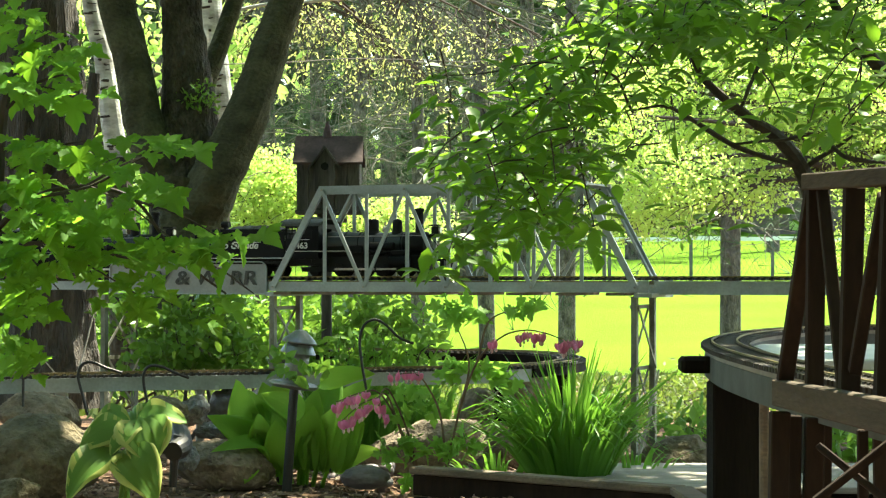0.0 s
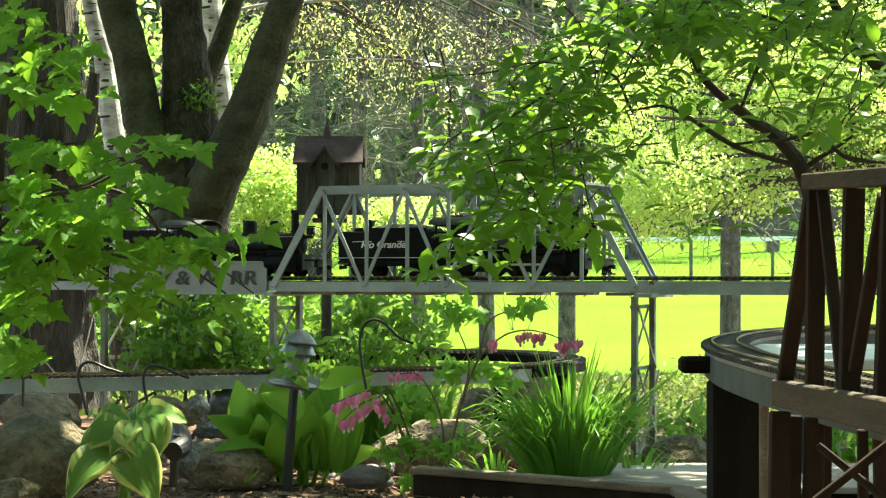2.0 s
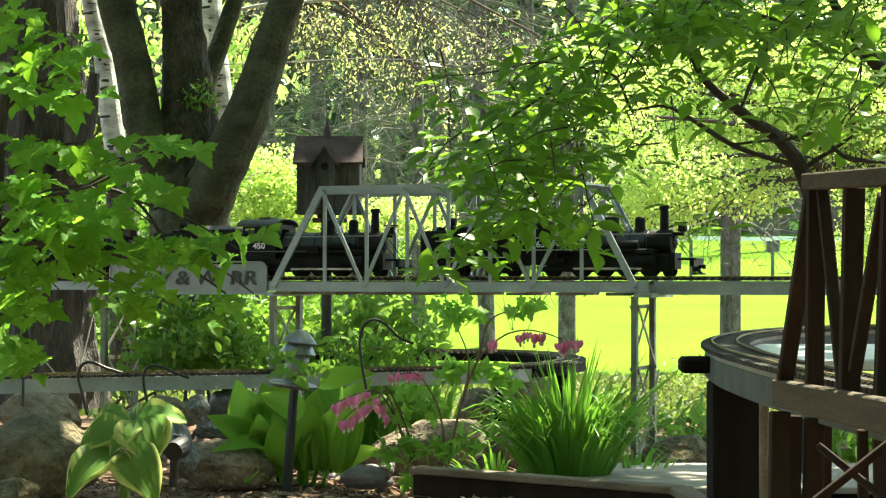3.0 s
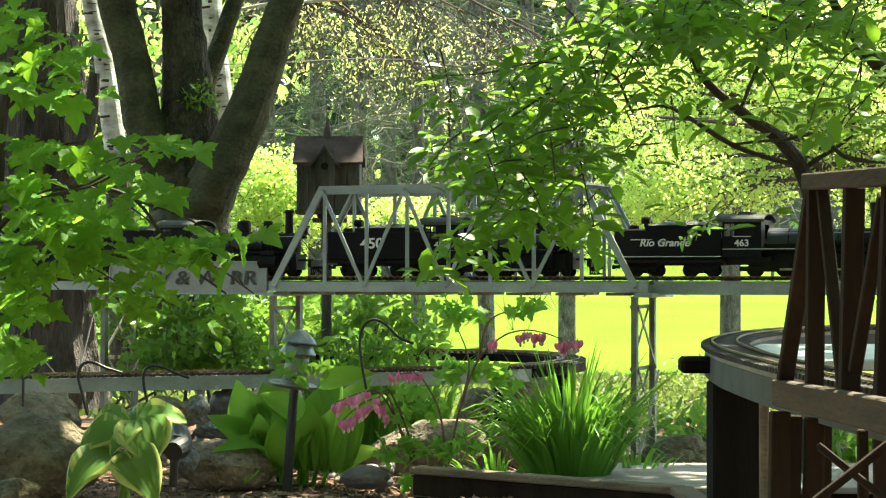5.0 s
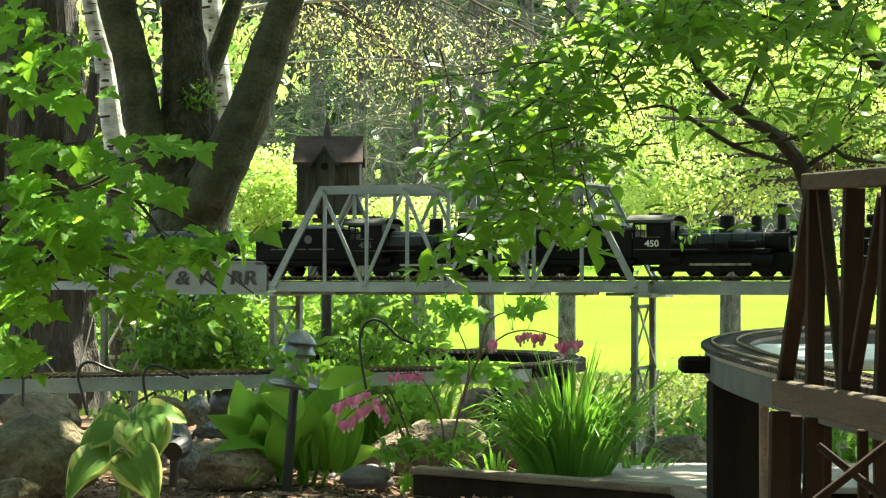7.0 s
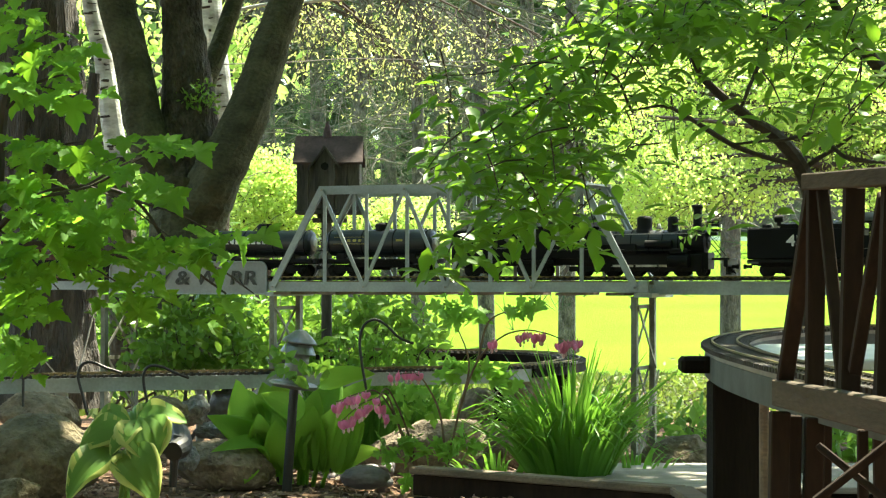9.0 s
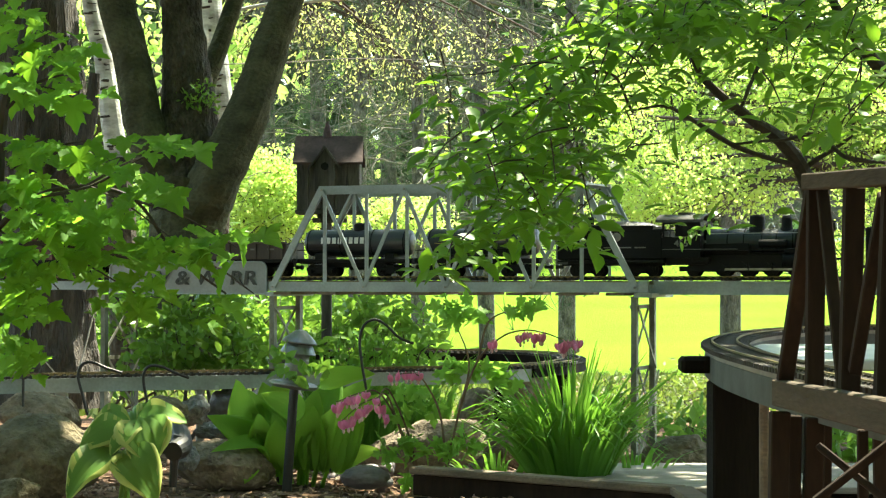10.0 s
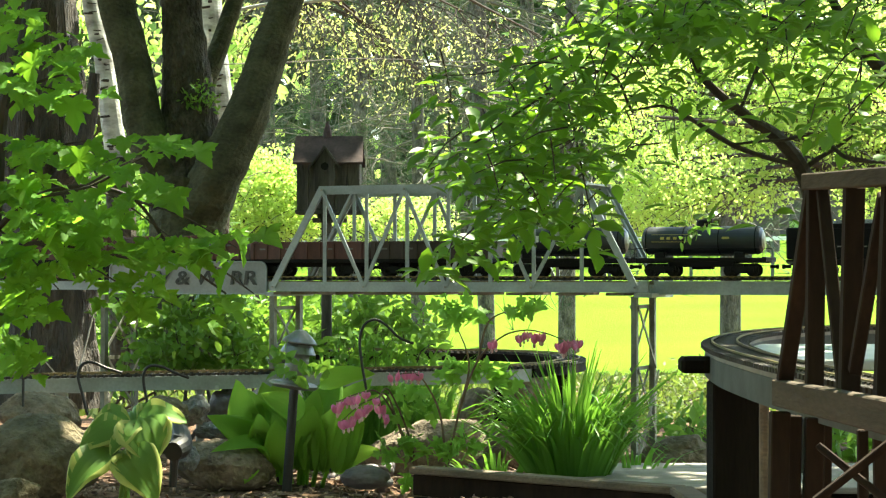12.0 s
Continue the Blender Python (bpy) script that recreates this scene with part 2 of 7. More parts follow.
def tube(bm, pts, radii, seg=8, rough=0.0, seed=1):
    """A tapered tube along points, closed at both ends; rough: lumps on its skin."""
    pts = [Vector(p) for p in pts]
    if not isinstance(radii, (list, tuple)):
        radii = [radii] * len(pts)
    rings, prev = [], None
    for i, p in enumerate(pts):
        d = (pts[min(i + 1, len(pts) - 1)] - pts[max(i - 1, 0)]).normalized()
        if prev is None:
            n = d.orthogonal().normalized()
        else:
            n = (prev - d * prev.dot(d)).normalized()
        prev = n
        b = d.cross(n)
        ring = []
        for k in range(seg):
            a = 2 * math.pi * k / seg
            r = radii[i]
            if rough:
                r *= 1 + rough * noise.noise(Vector((math.cos(a) * 1.7, math.sin(a) * 1.7, i * 0.35 + seed * 3.1)))
            ring.append(bm.verts.new(p + (n * math.cos(a) + b * math.sin(a)) * r))
        rings.append(ring)
    for r0, r1 in zip(rings, rings[1:]):
        for k in range(seg):
            bm.faces.new((r0[k], r0[(k + 1) % seg], r1[(k + 1) % seg], r1[k]))
    bm.faces.new(rings[0][::-1])
    bm.faces.new(rings[-1])
    return bm


def smooth_path(pts, steps=6):
    """Catmull-Rom through the points."""
    pts = [Vector(p) for p in pts]
    q = [pts[0] * 2 - pts[1], *pts, pts[-1] * 2 - pts[-2]]
    out = []
    for i in range(1, len(q) - 2):
        for s in range(steps):
            t = s / steps
            a, b, c, d = q[i - 1:i + 3]
            out.append(0.5 * ((2 * b) + (c - a) * t + (2 * a - 5 * b + 4 * c - d) * t * t + (3 * b - 3 * c + d - a) * t ** 3))
    return out + [pts[-1]]


def lathe(bm, prof, seg=20, m=None):
    """A body of revolution about z from (radius, height) pairs."""
    m = m or Matrix()
    rings = []
    for r, z in prof:
        rings.append([bm.verts.new(m @ Vector((r * math.cos(2 * math.pi * k / seg), r * math.sin(2 * math.pi * k / seg), z))) for k in range(seg)])
    for a, b in zip(rings, rings[1:]):
        for k in range(seg):
            bm.faces.new((a[k], a[(k + 1) % seg], b[(k + 1) % seg], b[k]))
    bm.faces.new(rings[0][::-1])
    bm.faces.new(rings[-1])
    return bm


def lin(a, b, n):
    return [Vector(a).lerp(Vector(b), i / (n - 1)) for i in range(n)]


OVAL = ([(0, 0, 0), (0.16, 0.25, 0.03), (0.2, 0.5, 0.03), (0.12, 0.78, 0.0), (0, 1, -0.08), (-0.12, 0.78, 0.0), (-0.2, 0.5, 0.03), (-0.16, 0.25, 0.03), (0, 0.5, -0.03)],
        [(0, 1, 2, 8), (8, 2, 3, 4), (8, 4, 5, 6), (0, 8, 6, 7)])
CRAB = ([(0, 0, 0), (0.19, 0.22, 0.04), (0.25, 0.5, 0.05), (0.15, 0.78, 0.01), (0, 1.04, -0.13), (-0.15, 0.78, 0.01), (-0.25, 0.5, 0.05), (-0.19, 0.22, 0.04), (0, 0.5, -0.03)], OVAL[1])
BROAD = ([(0, 0, 0), (0.26, 0.22, 0.04), (0.31, 0.5, 0.05), (0.2, 0.78, 0.02), (0, 1.02, -0.1), (-0.2, 0.78, 0.02), (-0.31, 0.5, 0.05), (-0.26, 0.22, 0.04), (0, 0.5, -0.03)], OVAL[1])
_mp = [(0, 0), (0.12, -0.08), (0.30, -0.12), (0.28, -0.03), (0.41, 0.0), (0.36, 0.08), (0.27, 0.15), (0.38, 0.22), (0.55, 0.30), (0.50, 0.37), (0.61, 0.50), (0.47, 0.49), (0.41, 0.60), (0.31, 0.53), (0.21, 0.49), (0.27, 0.64), (0.22, 0.73), (0.14, 0.79), (0.10, 0.90), (0, 1.03)]
_mp = _mp + [(-x, y) for x, y in _mp[-2:0:-1]]
MAPLE = ([(x, y, 0.20 * abs(x) - 0.30 * y * y + 0.05 * math.sin(17 * x + 11 * y)) for x, y in _mp] + [(0, 0.33, -0.07)], [(i, (i + 1) % len(_mp), len(_mp)) for i in range(len(_mp))])
QUAD = ([(-0.3, 0, 0), (0.3, 0.1, 0.05), (0.28, 0.9, 0), (-0.25, 1, -0.05)], [(0, 1, 2, 3)])
NEEDLES = ([(-0.03, 0, 0), (0.03, 0, 0), (0, 1, 0), (0.0, 0, -0.03), (0.0, 0, 0.03), (0.5, 0.8, 0.05), (-0.03, 0.02, 0), (0.03, 0, 0), (-0.5, 0.8, -0.03)], [(0, 1, 2), (3, 4, 5), (6, 7, 8)])


def leaves(name, pos, dirs, ups, sizes, shape, material, parent, label="", kind=""):
    """Many leaves in one mesh. pos: stalk ends; dirs: where the tip points; ups: the way the blade faces."""
    v = np.array(shape[0], float)
    pos, dirs, ups = np.asarray(pos, float), np.asarray(dirs, float), np.asarray(ups, float)
    y = dirs / (np.linalg.norm(dirs, axis=1, keepdims=True) + 1e-9)
    x = np.cross(y, ups)
    x /= np.linalg.norm(x, axis=1, keepdims=True) + 1e-9
    z = np.cross(x, y)
    s = np.asarray(sizes, float)[:, None, None]
    w = (v[None, :, 0:1] * x[:, None] + v[None, :, 1:2] * y[:, None] + v[None, :, 2:3] * z[:, None]) * s + pos[:, None]
    base = np.array(BASE.get(parent.name, Vector())) if parent else np.zeros(3)
    n, k = len(pos), len(v)
    co = (w.reshape(-1, 3) - base).astype(np.float32)
    loops, starts, totals, st = [], [], [], 0
    fl = np.concatenate([np.array(f) for f in shape[1]])
    tot = np.array([len(f) for f in shape[1]])
    loops = (fl[None] + (np.arange(n) * k)[:, None]).ravel().astype(np.int32)
    totals = np.tile(tot, n)
    starts = (np.cumsum(totals) - totals).astype(np.int32)
    me = bpy.data.meshes.new(name)
    me.vertices.add(n * k)
    me.vertices.foreach_set("co", co.ravel())
    me.loops.add(len(loops))
    me.loops.foreach_set("vertex_index", loops)
    me.polygons.add(len(starts))
    me.polygons.foreach_set("loop_start", starts)
    me.update(calc_edges=True)
    me.materials.append(material)
    me.shade_smooth()
    ob = new(name, me)
    if parent:
        ob.parent = parent
        BASE[ob.name] = Vector(base)
    return tagged(ob, label, kind=kind)


def rand_dirs(n, zbias=0.0, spread=(1, 1, 1)):
    d = NR.normal(size=(n, 3)) * np.array(spread)
    d[:, 2] += zbias
    return d / (np.linalg.norm(d, axis=1, keepdims=True) + 1e-9)


def clumps(centers, radii, per, flat=1.0, hollow=0.0):
    """Points scattered in soft clumps."""
    out = []
    for c, r in zip(centers, radii):
        p = NR.normal(size=(per, 3))
        p /= np.linalg.norm(p, axis=1, keepdims=True)
        p *= (NR.random((per, 1)) * (1 - hollow) + hollow) ** 0.5 * r
        p[:, 2] *= flat
        out.append(p + np.array(c))
    return np.concatenate(out)


# ---- ground ----
def ground_z(x, y):
    """Garden bed, falling to the lawn, which rises away to the trees."""
    if y < 4.2:
        z = 0.12
    elif y < 6.5:
        z = 0.12 - 0.07 * (y - 4.2) / 2.3
    elif y < 21:
        z = 0.05 - 0.47 * (y - 6.5) / 14.5
    elif y < 75:
        z = -0.42 + 0.059 * (y - 21)
    else:
        z = 2.77 + 0.02 * (y - 75)
    return z


def build_ground():
    ys = [-60, -20, -5, 0, 1.5, 3] + [3.5 + 0.12 * i for i in range(36)] + [8, 9, 10, 12, 14, 16, 18, 20, 21, 22, 24, 27, 31, 36, 42, 50, 60, 75, 110, 200, 500, 1500]
    xs = [-900, -300, -100, -50, -25, -12, -6, -4, -3] + [-2.4 + 0.12 * i for i in range(41)] + [3, 4, 6, 12, 25, 50, 100, 300, 900]
    bm = bmesh.new()
    g = []
    for y in ys:
        row = []
        for x in xs:
            z = ground_z(x, y)
            if 3.4 < y < 8 and abs(x) < 3:
                z += 0.022 * noise.noise(Vector((x * 3, y * 3, 0))) + 0.012 * noise.noise(Vector((x * 11, y * 11, 2)))
            elif y > 8:
                z += 0.05 * noise.noise(Vector((x * 0.2, y * 0.2, 5)))
            row.append(bm.verts.new((x, y, z)))
        g.append(row)
    for a, b in zip(g, g[1:]):
        for i in range(len(xs) - 1):
            bm.faces.new((a[i], a[i + 1], b[i + 1], b[i]))
    m, n, l, b = nodes_of("ground_soil_and_lawn")
    tc = n.new("ShaderNodeTexCoord")
    sep = n.new("ShaderNodeSeparateXYZ")
    l.new(tc.outputs["Object"], sep.inputs[0])
    nz, nf = n.new("ShaderNodeTexNoise"), n.new("ShaderNodeTexNoise")
    nz.inputs["Scale"].default_value, nf.inputs["Scale"].default_value = 0.35, 45
    nf.inputs["Detail"].default_value = 6
    for q in (nz, nf):
        l.new(tc.outputs["Object"], q.inputs["Vector"])
    soil, grass = n.new("ShaderNodeValToRGB"), n.new("ShaderNodeValToRGB")
    soil.color_ramp.elements[0].color, soil.color_ramp.elements[1].color = (0.04, 0.025, 0.017, 1), (0.24, 0.15, 0.10, 1)
    soil.color_ramp.elements[0].position, soil.color_ramp.elements[1].position = 0.35, 0.7
    grass.color_ramp.elements[0].color, grass.color_ramp.elements[1].color = (0.085, 0.175, 0.013, 1), (0.115, 0.21, 0.018, 1)
    grass.color_ramp.elements[0].position, grass.color_ramp.elements[1].position = 0.3, 0.7
    l.new(nf.outputs["Fac"], soil.inputs[0])
    l.new(nz.outputs["Fac"], grass.inputs[0])
    wob = n.new("ShaderNodeMath")
    wob.operation = "MULTIPLY_ADD"
    wob.inputs[1].default_value = 3.0
    l.new(nz.outputs["Fac"], wob.inputs[0])
    l.new(sep.outputs["Y"], wob.inputs[2])
    edge = n.new("ShaderNodeMapRange")
    edge.inputs["From Min"].default_value, edge.inputs["From Max"].default_value = 20.5, 21.5
    l.new(wob.outputs[0], edge.inputs[0])
    mx = n.new("ShaderNodeMixRGB")
    l.new(edge.outputs[0], mx.inputs[0])
    l.new(soil.outputs[0], mx.inputs[1])
    l.new(grass.outputs[0], mx.inputs[2])
    l.new(mx.outputs[0], b.inputs["Base Color"])
    b.inputs["Roughness"].default_value = 0.95
    b.inputs["Specular IOR Level"].default_value = 0.04
    bp = n.new("ShaderNodeBump")
    bp.inputs["Strength"].default_value, bp.inputs["Distance"].default_value = 0.8, 0.02
    l.new(nf.outputs["Fac"], bp.inputs["Height"])
    l.new(bp.outputs[0], b.inputs["Normal"])
    ob = part("ground", bm, m, None, smooth=True)
    tagged(ob, "brown mulch garden bed running into a mown green lawn", "ground", kind="structure")
    return ob


build_ground()


# ---- the high line: track, truss bridge, towers ----
LINE = radians(22.0)
RAIL_Z = 0.6


def on_line(l, n=0.0, z=0.0):
    """A point l metres along the high line, n metres behind its middle, z above the rails."""
    return Vector((l * math.cos(LINE) + n * math.sin(LINE), 6.0 - l * math.sin(LINE) + n * math.cos(LINE), RAIL_Z + z))


def sweep(bm, pts, off, w, h, top):
    """A bar of section w by h along a level path, its middle off metres to the left of it, its top at height top over it."""
    pts = [Vector(p) for p in pts]
    rings = []
    for i, p in enumerate(pts):
        d = pts[min(i + 1, len(pts) - 1)] - pts[max(i - 1, 0)]
        d.z = 0
        d.normalize()
        s = Vector((-d.y, d.x, 0))
        rings.append([bm.verts.new(p + s * (off + a * w / 2) + Vector((0, 0, top - h * b))) for a, b in ((-1, 0), (1, 0), (1, 1), (-1, 1))])
    for a, b in zip(rings, rings[1:]):
        for k in range(4):
            bm.faces.new((a[k], b[k], b[(k + 1) % 4], a[(k + 1) % 4]))
    bm.faces.new(rings[0])
    bm.faces.new(rings[-1][::-1])
    bmesh.ops.recalc_face_normals(bm, faces=bm.faces[:])
    return bm


def tie_mesh():
    bm = bmesh.new()
    box(bm, (0, 0, -0.0085), (0.011, 0.086, 0.007))
    for s in (-1, 1):
        box(bm, (0, s * 0.0225, -0.004), (0.008, 0.009, 0.003))
    return mesh_of(bm, "tie", M_TIE)


TIE = tie_mesh()


def track(pts, label, pitch=0.0205, near=None, group=""):
    """Two brass rails on plastic ties along a path; near(p): where ties are pieces of their own."""
    th = thing("railway_track", pts[0], label, "railway track", group)
    for s in (-1, 1):
        bm = bmesh.new()
        sweep(bm, pts, s * 0.0225, 0.003, 0.0045, 0.0)
        sweep(bm, pts, s * 0.0225, 0.0065, 0.0016, -0.0042)
        part("rail", bm, M_RAIL, th)
    run, i, rest = 0.0, 0, bmesh.new()
    left = 0.0
    for a, b in zip(pts, pts[1:]):
        a, b = Vector(a), Vector(b)
        d = b - a
        ln = d.length
        s = left
        while s < ln:
            p = a + d * (s / ln)
            m = Matrix.Translation(p) @ Matrix.Rotation(math.atan2(d.y, d.x) + R.uniform(-0.02, 0.02), 4, "Z")
            if near is None or near(p):
                piece("tie", TIE, th, m)
            else:
                box(rest, (0, 0, -0.0085), (0.011, 0.086, 0.007), m)
            s += pitch
        left = s - ln
    if len(rest.verts):
        part("more_ties", rest, M_TIE, th, kind="stuff")
    else:
        rest.free()
    return th


def high_line():
    pts = [on_line(l) for l in (-7.0, -2.0, 2.0, 4.4)]
    track(pts, "brass model railway track on dark brown plastic ties", near=lambda p: -1.55 < p.x < 1.25)
    # girders that carry the track beside the bridge
    for name, a, b, n, zt, h in (("girder", 0.6247, 4.4, 0.0, -0.0135, 0.038), ("girder", -7.0, -0.5453, 0.0, -0.016, 0.026)):
        g = thing(name, on_line(a), "grey aluminium channel girder under the railway track", "girder", "girders")
        bm = bmesh.new()
        bar(bm, on_line(a, n, zt - 0.002), on_line(b, n, zt - 0.002), 0.062, 0.004)
        part("web", bm, M_ALU, g)
        for s in (-1, 1):
            bm = bmesh.new()
            bar(bm, on_line(a, n + s * 0.033, zt - h / 2), on_line(b, n + s * 0.033, zt - h / 2), 0.004, h)
            part("flange", bm, M_ALU, g)
        k = 0
        while a + 0.03 + k * 0.275 < min(b, 2) and a > -1:
            bm = bmesh.new()
            lathe(bm, [(0.003, 0), (0.003, 0.0015), (0.0018, 0.0025)], 8, Matrix.Translation(on_line(a + 0.015 + k * 0.275, n - 0.035, zt - h * 0.45)) @ Matrix.Rotation(-LINE, 4, "Z") @ Matrix.Rotation(radians(90), 4, "X"))
            part("screw", bm, M_STEEL, g)
            k += 1


def truss_bridge():
    W = 0.22
    th = thing("truss_bridge", on_line(0, 0, -0.06), "grey aluminium truss bridge carrying the model railway track", "bridge")
    ztop, zbot = 0.250, -0.031
    jb = [-0.4938, -0.2004, 0.0548, 0.3121, 0.6144]
    jt = [-0.3339, -0.0726, 0.1820, 0.4631]
    for n in (-W / 2, W / 2):
        out = -1 if n < 0 else 1
        bm = bmesh.new()
        bar(bm, on_line(jb[0] - 0.012, n, zbot), on_line(jb[-1] + 0.035, n, zbot), 0.005, 0.028)
        bar(bm, on_line(jb[0] - 0.012, n - out * 0.009, zbot - 0.0125), on_line(jb[-1] + 0.035, n - out * 0.009, zbot - 0.0125), 0.018, 0.003)
        part("bottom_chord", bm, M_ALU, th)
        bm = bmesh.new()
        bar(bm, on_line(jt[0] - 0.012, n, ztop), on_line(jt[-1] + 0.012, n, ztop), 0.005, 0.025)
        bar(bm, on_line(jt[0] - 0.012, n - out * 0.009, ztop + 0.011), on_line(jt[-1] + 0.012, n - out * 0.009, ztop + 0.011), 0.018, 0.003)
        part("top_chord", bm, M_ALU, th)
        for a, b in ((jb[0], jt[0]), (jb[-1], jt[-1])):
            bm = bmesh.new()
            bar(bm, on_line(a, n + out * 0.006, zbot), on_line(b, n + out * 0.006, ztop + 0.006), 0.005, 0.019, on_line(1) - on_line(0))
            bar(bm, on_line(a, n - out * 0.005, zbot), on_line(b, n - out * 0.005, ztop), 0.018, 0.004, on_line(1) - on_line(0))
            part("end_post", bm, M_ALU, th)
        for l in (*jt[:3], jb[1], jb[2], jb[3], jt[3] - 0.01):
            bm = bmesh.new()
            bar(bm, on_line(l + 0.004, n - out * 0.006, zbot - 0.012), on_line(l + 0.004, n - out * 0.006, ztop), 0.005, 0.0105, on_line(1) - on_line(0))
            part("vertical", bm, M_ALU, th)
        for a, b in ((jt[0], jb[1]), (jb[1], jt[1]), (jt[1], jb[2]), (jb[2], jt[2]), (jt[2], jb[3]), (jb[3], jt[3])):
            za, zb = (ztop, zbot) if a in jt else (zbot, ztop)
            bm = bmesh.new()
            bar(bm, on_line(a, n + out * 0.007, za), on_line(b, n + out * 0.007, zb), 0.0045, 0.0105, on_line(1) - on_line(0))
            part("diagonal", bm, M_ALU, th)
        for l, z in [(j, zbot) for j in jb] + [(j, ztop) for j in jt]:
            bm = bmesh.new()
            lathe(bm, [(0.0036, 0), (0.0036, 0.002), (0.002, 0.003)], 8, Matrix.Translation(on_line(l, n + out * 0.009, z)) @ Matrix.Rotation(-LINE, 4, "Z") @ Matrix.Rotation(radians(90 * -out), 4, "X"))
            part("bolt", bm, M_STEEL, th)
    for l in (jt[0], jt[1], jt[2], jt[3]):
        bm = bmesh.new()
        bar(bm, on_line(l, -W / 2, ztop + 0.008), on_line(l, W / 2, ztop + 0.008), 0.016, 0.005)
        part("top_strut", bm, M_ALU, th)
    bm = bmesh.new()
    bar(bm, on_line(jb[0] - 0.01, 0, -0.0185), on_line(jb[-1] + 0.03, 0, -0.0185), 0.09, 0.010)
    part("deck_board", bm, M_TIMBER, th)
    for i in range(8):
        l = jb[0] + 0.03 + i * (jb[-1] - jb[0]) / 7.6
        bm = bmesh.new()
        bar(bm, on_line(l, -W / 2 - 0.005, -0.050), on_line(l, W / 2 + 0.005, -0.050), 0.055, 0.008)
        part("cross_beam", bm, M_TIMBER, th)
    for n in (-W / 2 - 0.012, W / 2 + 0.012):
        bm = bmesh.new()
        bar(bm, on_line(0.628, n, -0.029), on_line(0.655, n, -0.029), 0.012, 0.034, bevel=0.001)
        part("end_bracket", bm, M_ALU, th)
    for l in (jb[0], jb[-1] + 0.02):
        bm = bmesh.new()
        bar(bm, on_line(l, -W / 2, -0.053), on_line(l, W / 2, -0.053), 0.05, 0.012)
        part("bearing", bm, M_ALU, th)


def tower(l, n0, n1, zg, label, rungs, slant=0.0):
    """A braced aluminium bent that stands across the line on two legs."""
    mid = on_line(l, (n0 + n1) / 2)
    th = thing("trestle_tower", (mid.x, mid.y, zg), label, "trestle tower", "trestle towers")
    zt, zb = -0.056, zg - RAIL_Z - 0.03
    across = on_line(0, 1) - on_line(0, 0)
    for n, s in ((n0, -1), (n1, 1)):
        bm = bmesh.new()
        bar(bm, on_line(l, n + s * slant, zb), on_line(l, n, zt), 0.0165, 0.014, across)
        bar(bm, on_line(l + 0.007, n + s * slant, zb), on_line(l + 0.007, n, zt), 0.003, 0.020, across)
        part("leg", bm, M_ALU_WORN, th)
    for z in rungs:
        bm = bmesh.new()
        bar(bm, on_line(l - 0.010, n0, z), on_line(l - 0.010, n1, z), 0.004, 0.011)
        part("rung", bm, M_ALU_WORN, th)
    zs = [*rungs, zb + 0.05]
    for za, zc in zip(zs, zs[1:]):
        for a, b, q in ((n0, n1, 0.011), (n1, n0, -0.011)):
            bm = bmesh.new()
            bar(bm, on_line(l + q, a, za), on_line(l + q, b, zc), 0.003, 0.009)
            part("cross_brace", bm, M_ALU_WORN, th)
    for z in (zt, *rungs):
        for n in (n0, n1):
            bm = bmesh.new()
            lathe(bm, [(0.003, 0), (0.003, 0.002), (0.0015, 0.003)], 8, Matrix.Translation(on_line(l - 0.012, n, z)) @ Matrix.Rotation(radians(-90), 4, "Y"))
            part("bolt", bm, M_STEEL, th)


high_line()
truss_bridge()
tower(0.6052, -0.09, 0.085, 0.02, "grey aluminium bent with crossed braces under the bridge end", (-0.0852, -0.2571, -0.4431), 0.004)
tower(-0.5057, -0.09, 0.085, 0.05, "grey aluminium bent half hidden by shrubs", (-0.0948, -0.2556))
tower(-1.0803, -0.09, 0.085, 0.05, "weathered aluminium bent with crossed braces among leaves", (-0.0911, -0.2503, -0.4217), 0.006)


def sign_board():
    """The flat plate with the railway's initials, fixed before the girder."""
    a, b, n = -1.0785, -0.5414, -0.06
    zb, zt = -0.0530, 0.0427
    th = thing("sign_board", on_line((a + b) / 2, n, zb), "grey metal name board with dark outlined railway initials", "sign")
    bm = bmesh.new()
    r, pts = 0.022, []
    for cx, cz, a0 in ((b - r, zt - r, 0), (a + r, zt - r, 90), (a + r, zb + 0.004, 180), (b - r, zb + 0.004, 270)):
        rr = r if cz > zb + 0.01 else 0.004
        cx = cx if rr == r else (a + 0.004 if cx < (a + b) / 2 else b - 0.004)
        for k in range(6):
            t = radians(a0 + 18 * k)
            pts.append((cx + rr * math.cos(t), cz + rr * math.sin(t)))
    f = bm.faces.new([bm.verts.new(on_line(x, n, z)) for x, z in pts])
    ex = bmesh.ops.extrude_face_region(bm, geom=[f])
    bmesh.ops.translate(bm, verts=[v for v in ex["geom"] if isinstance(v, bmesh.types.BMVert)], vec=on_line(0, 0.006) - on_line(0, 0))
    bmesh.ops.recalc_face_normals(bm, faces=bm.faces[:])
    part("plate", bm, M_SIGN, th)
    lettering("letters", "W & W. RR", 0.058, on_line((a + b) / 2 + 0.048, n - 0.004, (zt + zb) / 2 - 0.002), -22.0, M_INK, th, 1.3, True, 0.12)
    bm = bmesh.new()
    rim = [on_line(x, n - 0.002, z) for x, z in pts]
    tube(bm, [*rim, rim[0]], 0.0022, 6)
    part("rim", bm, M_ALU, th, "bright raised rim")


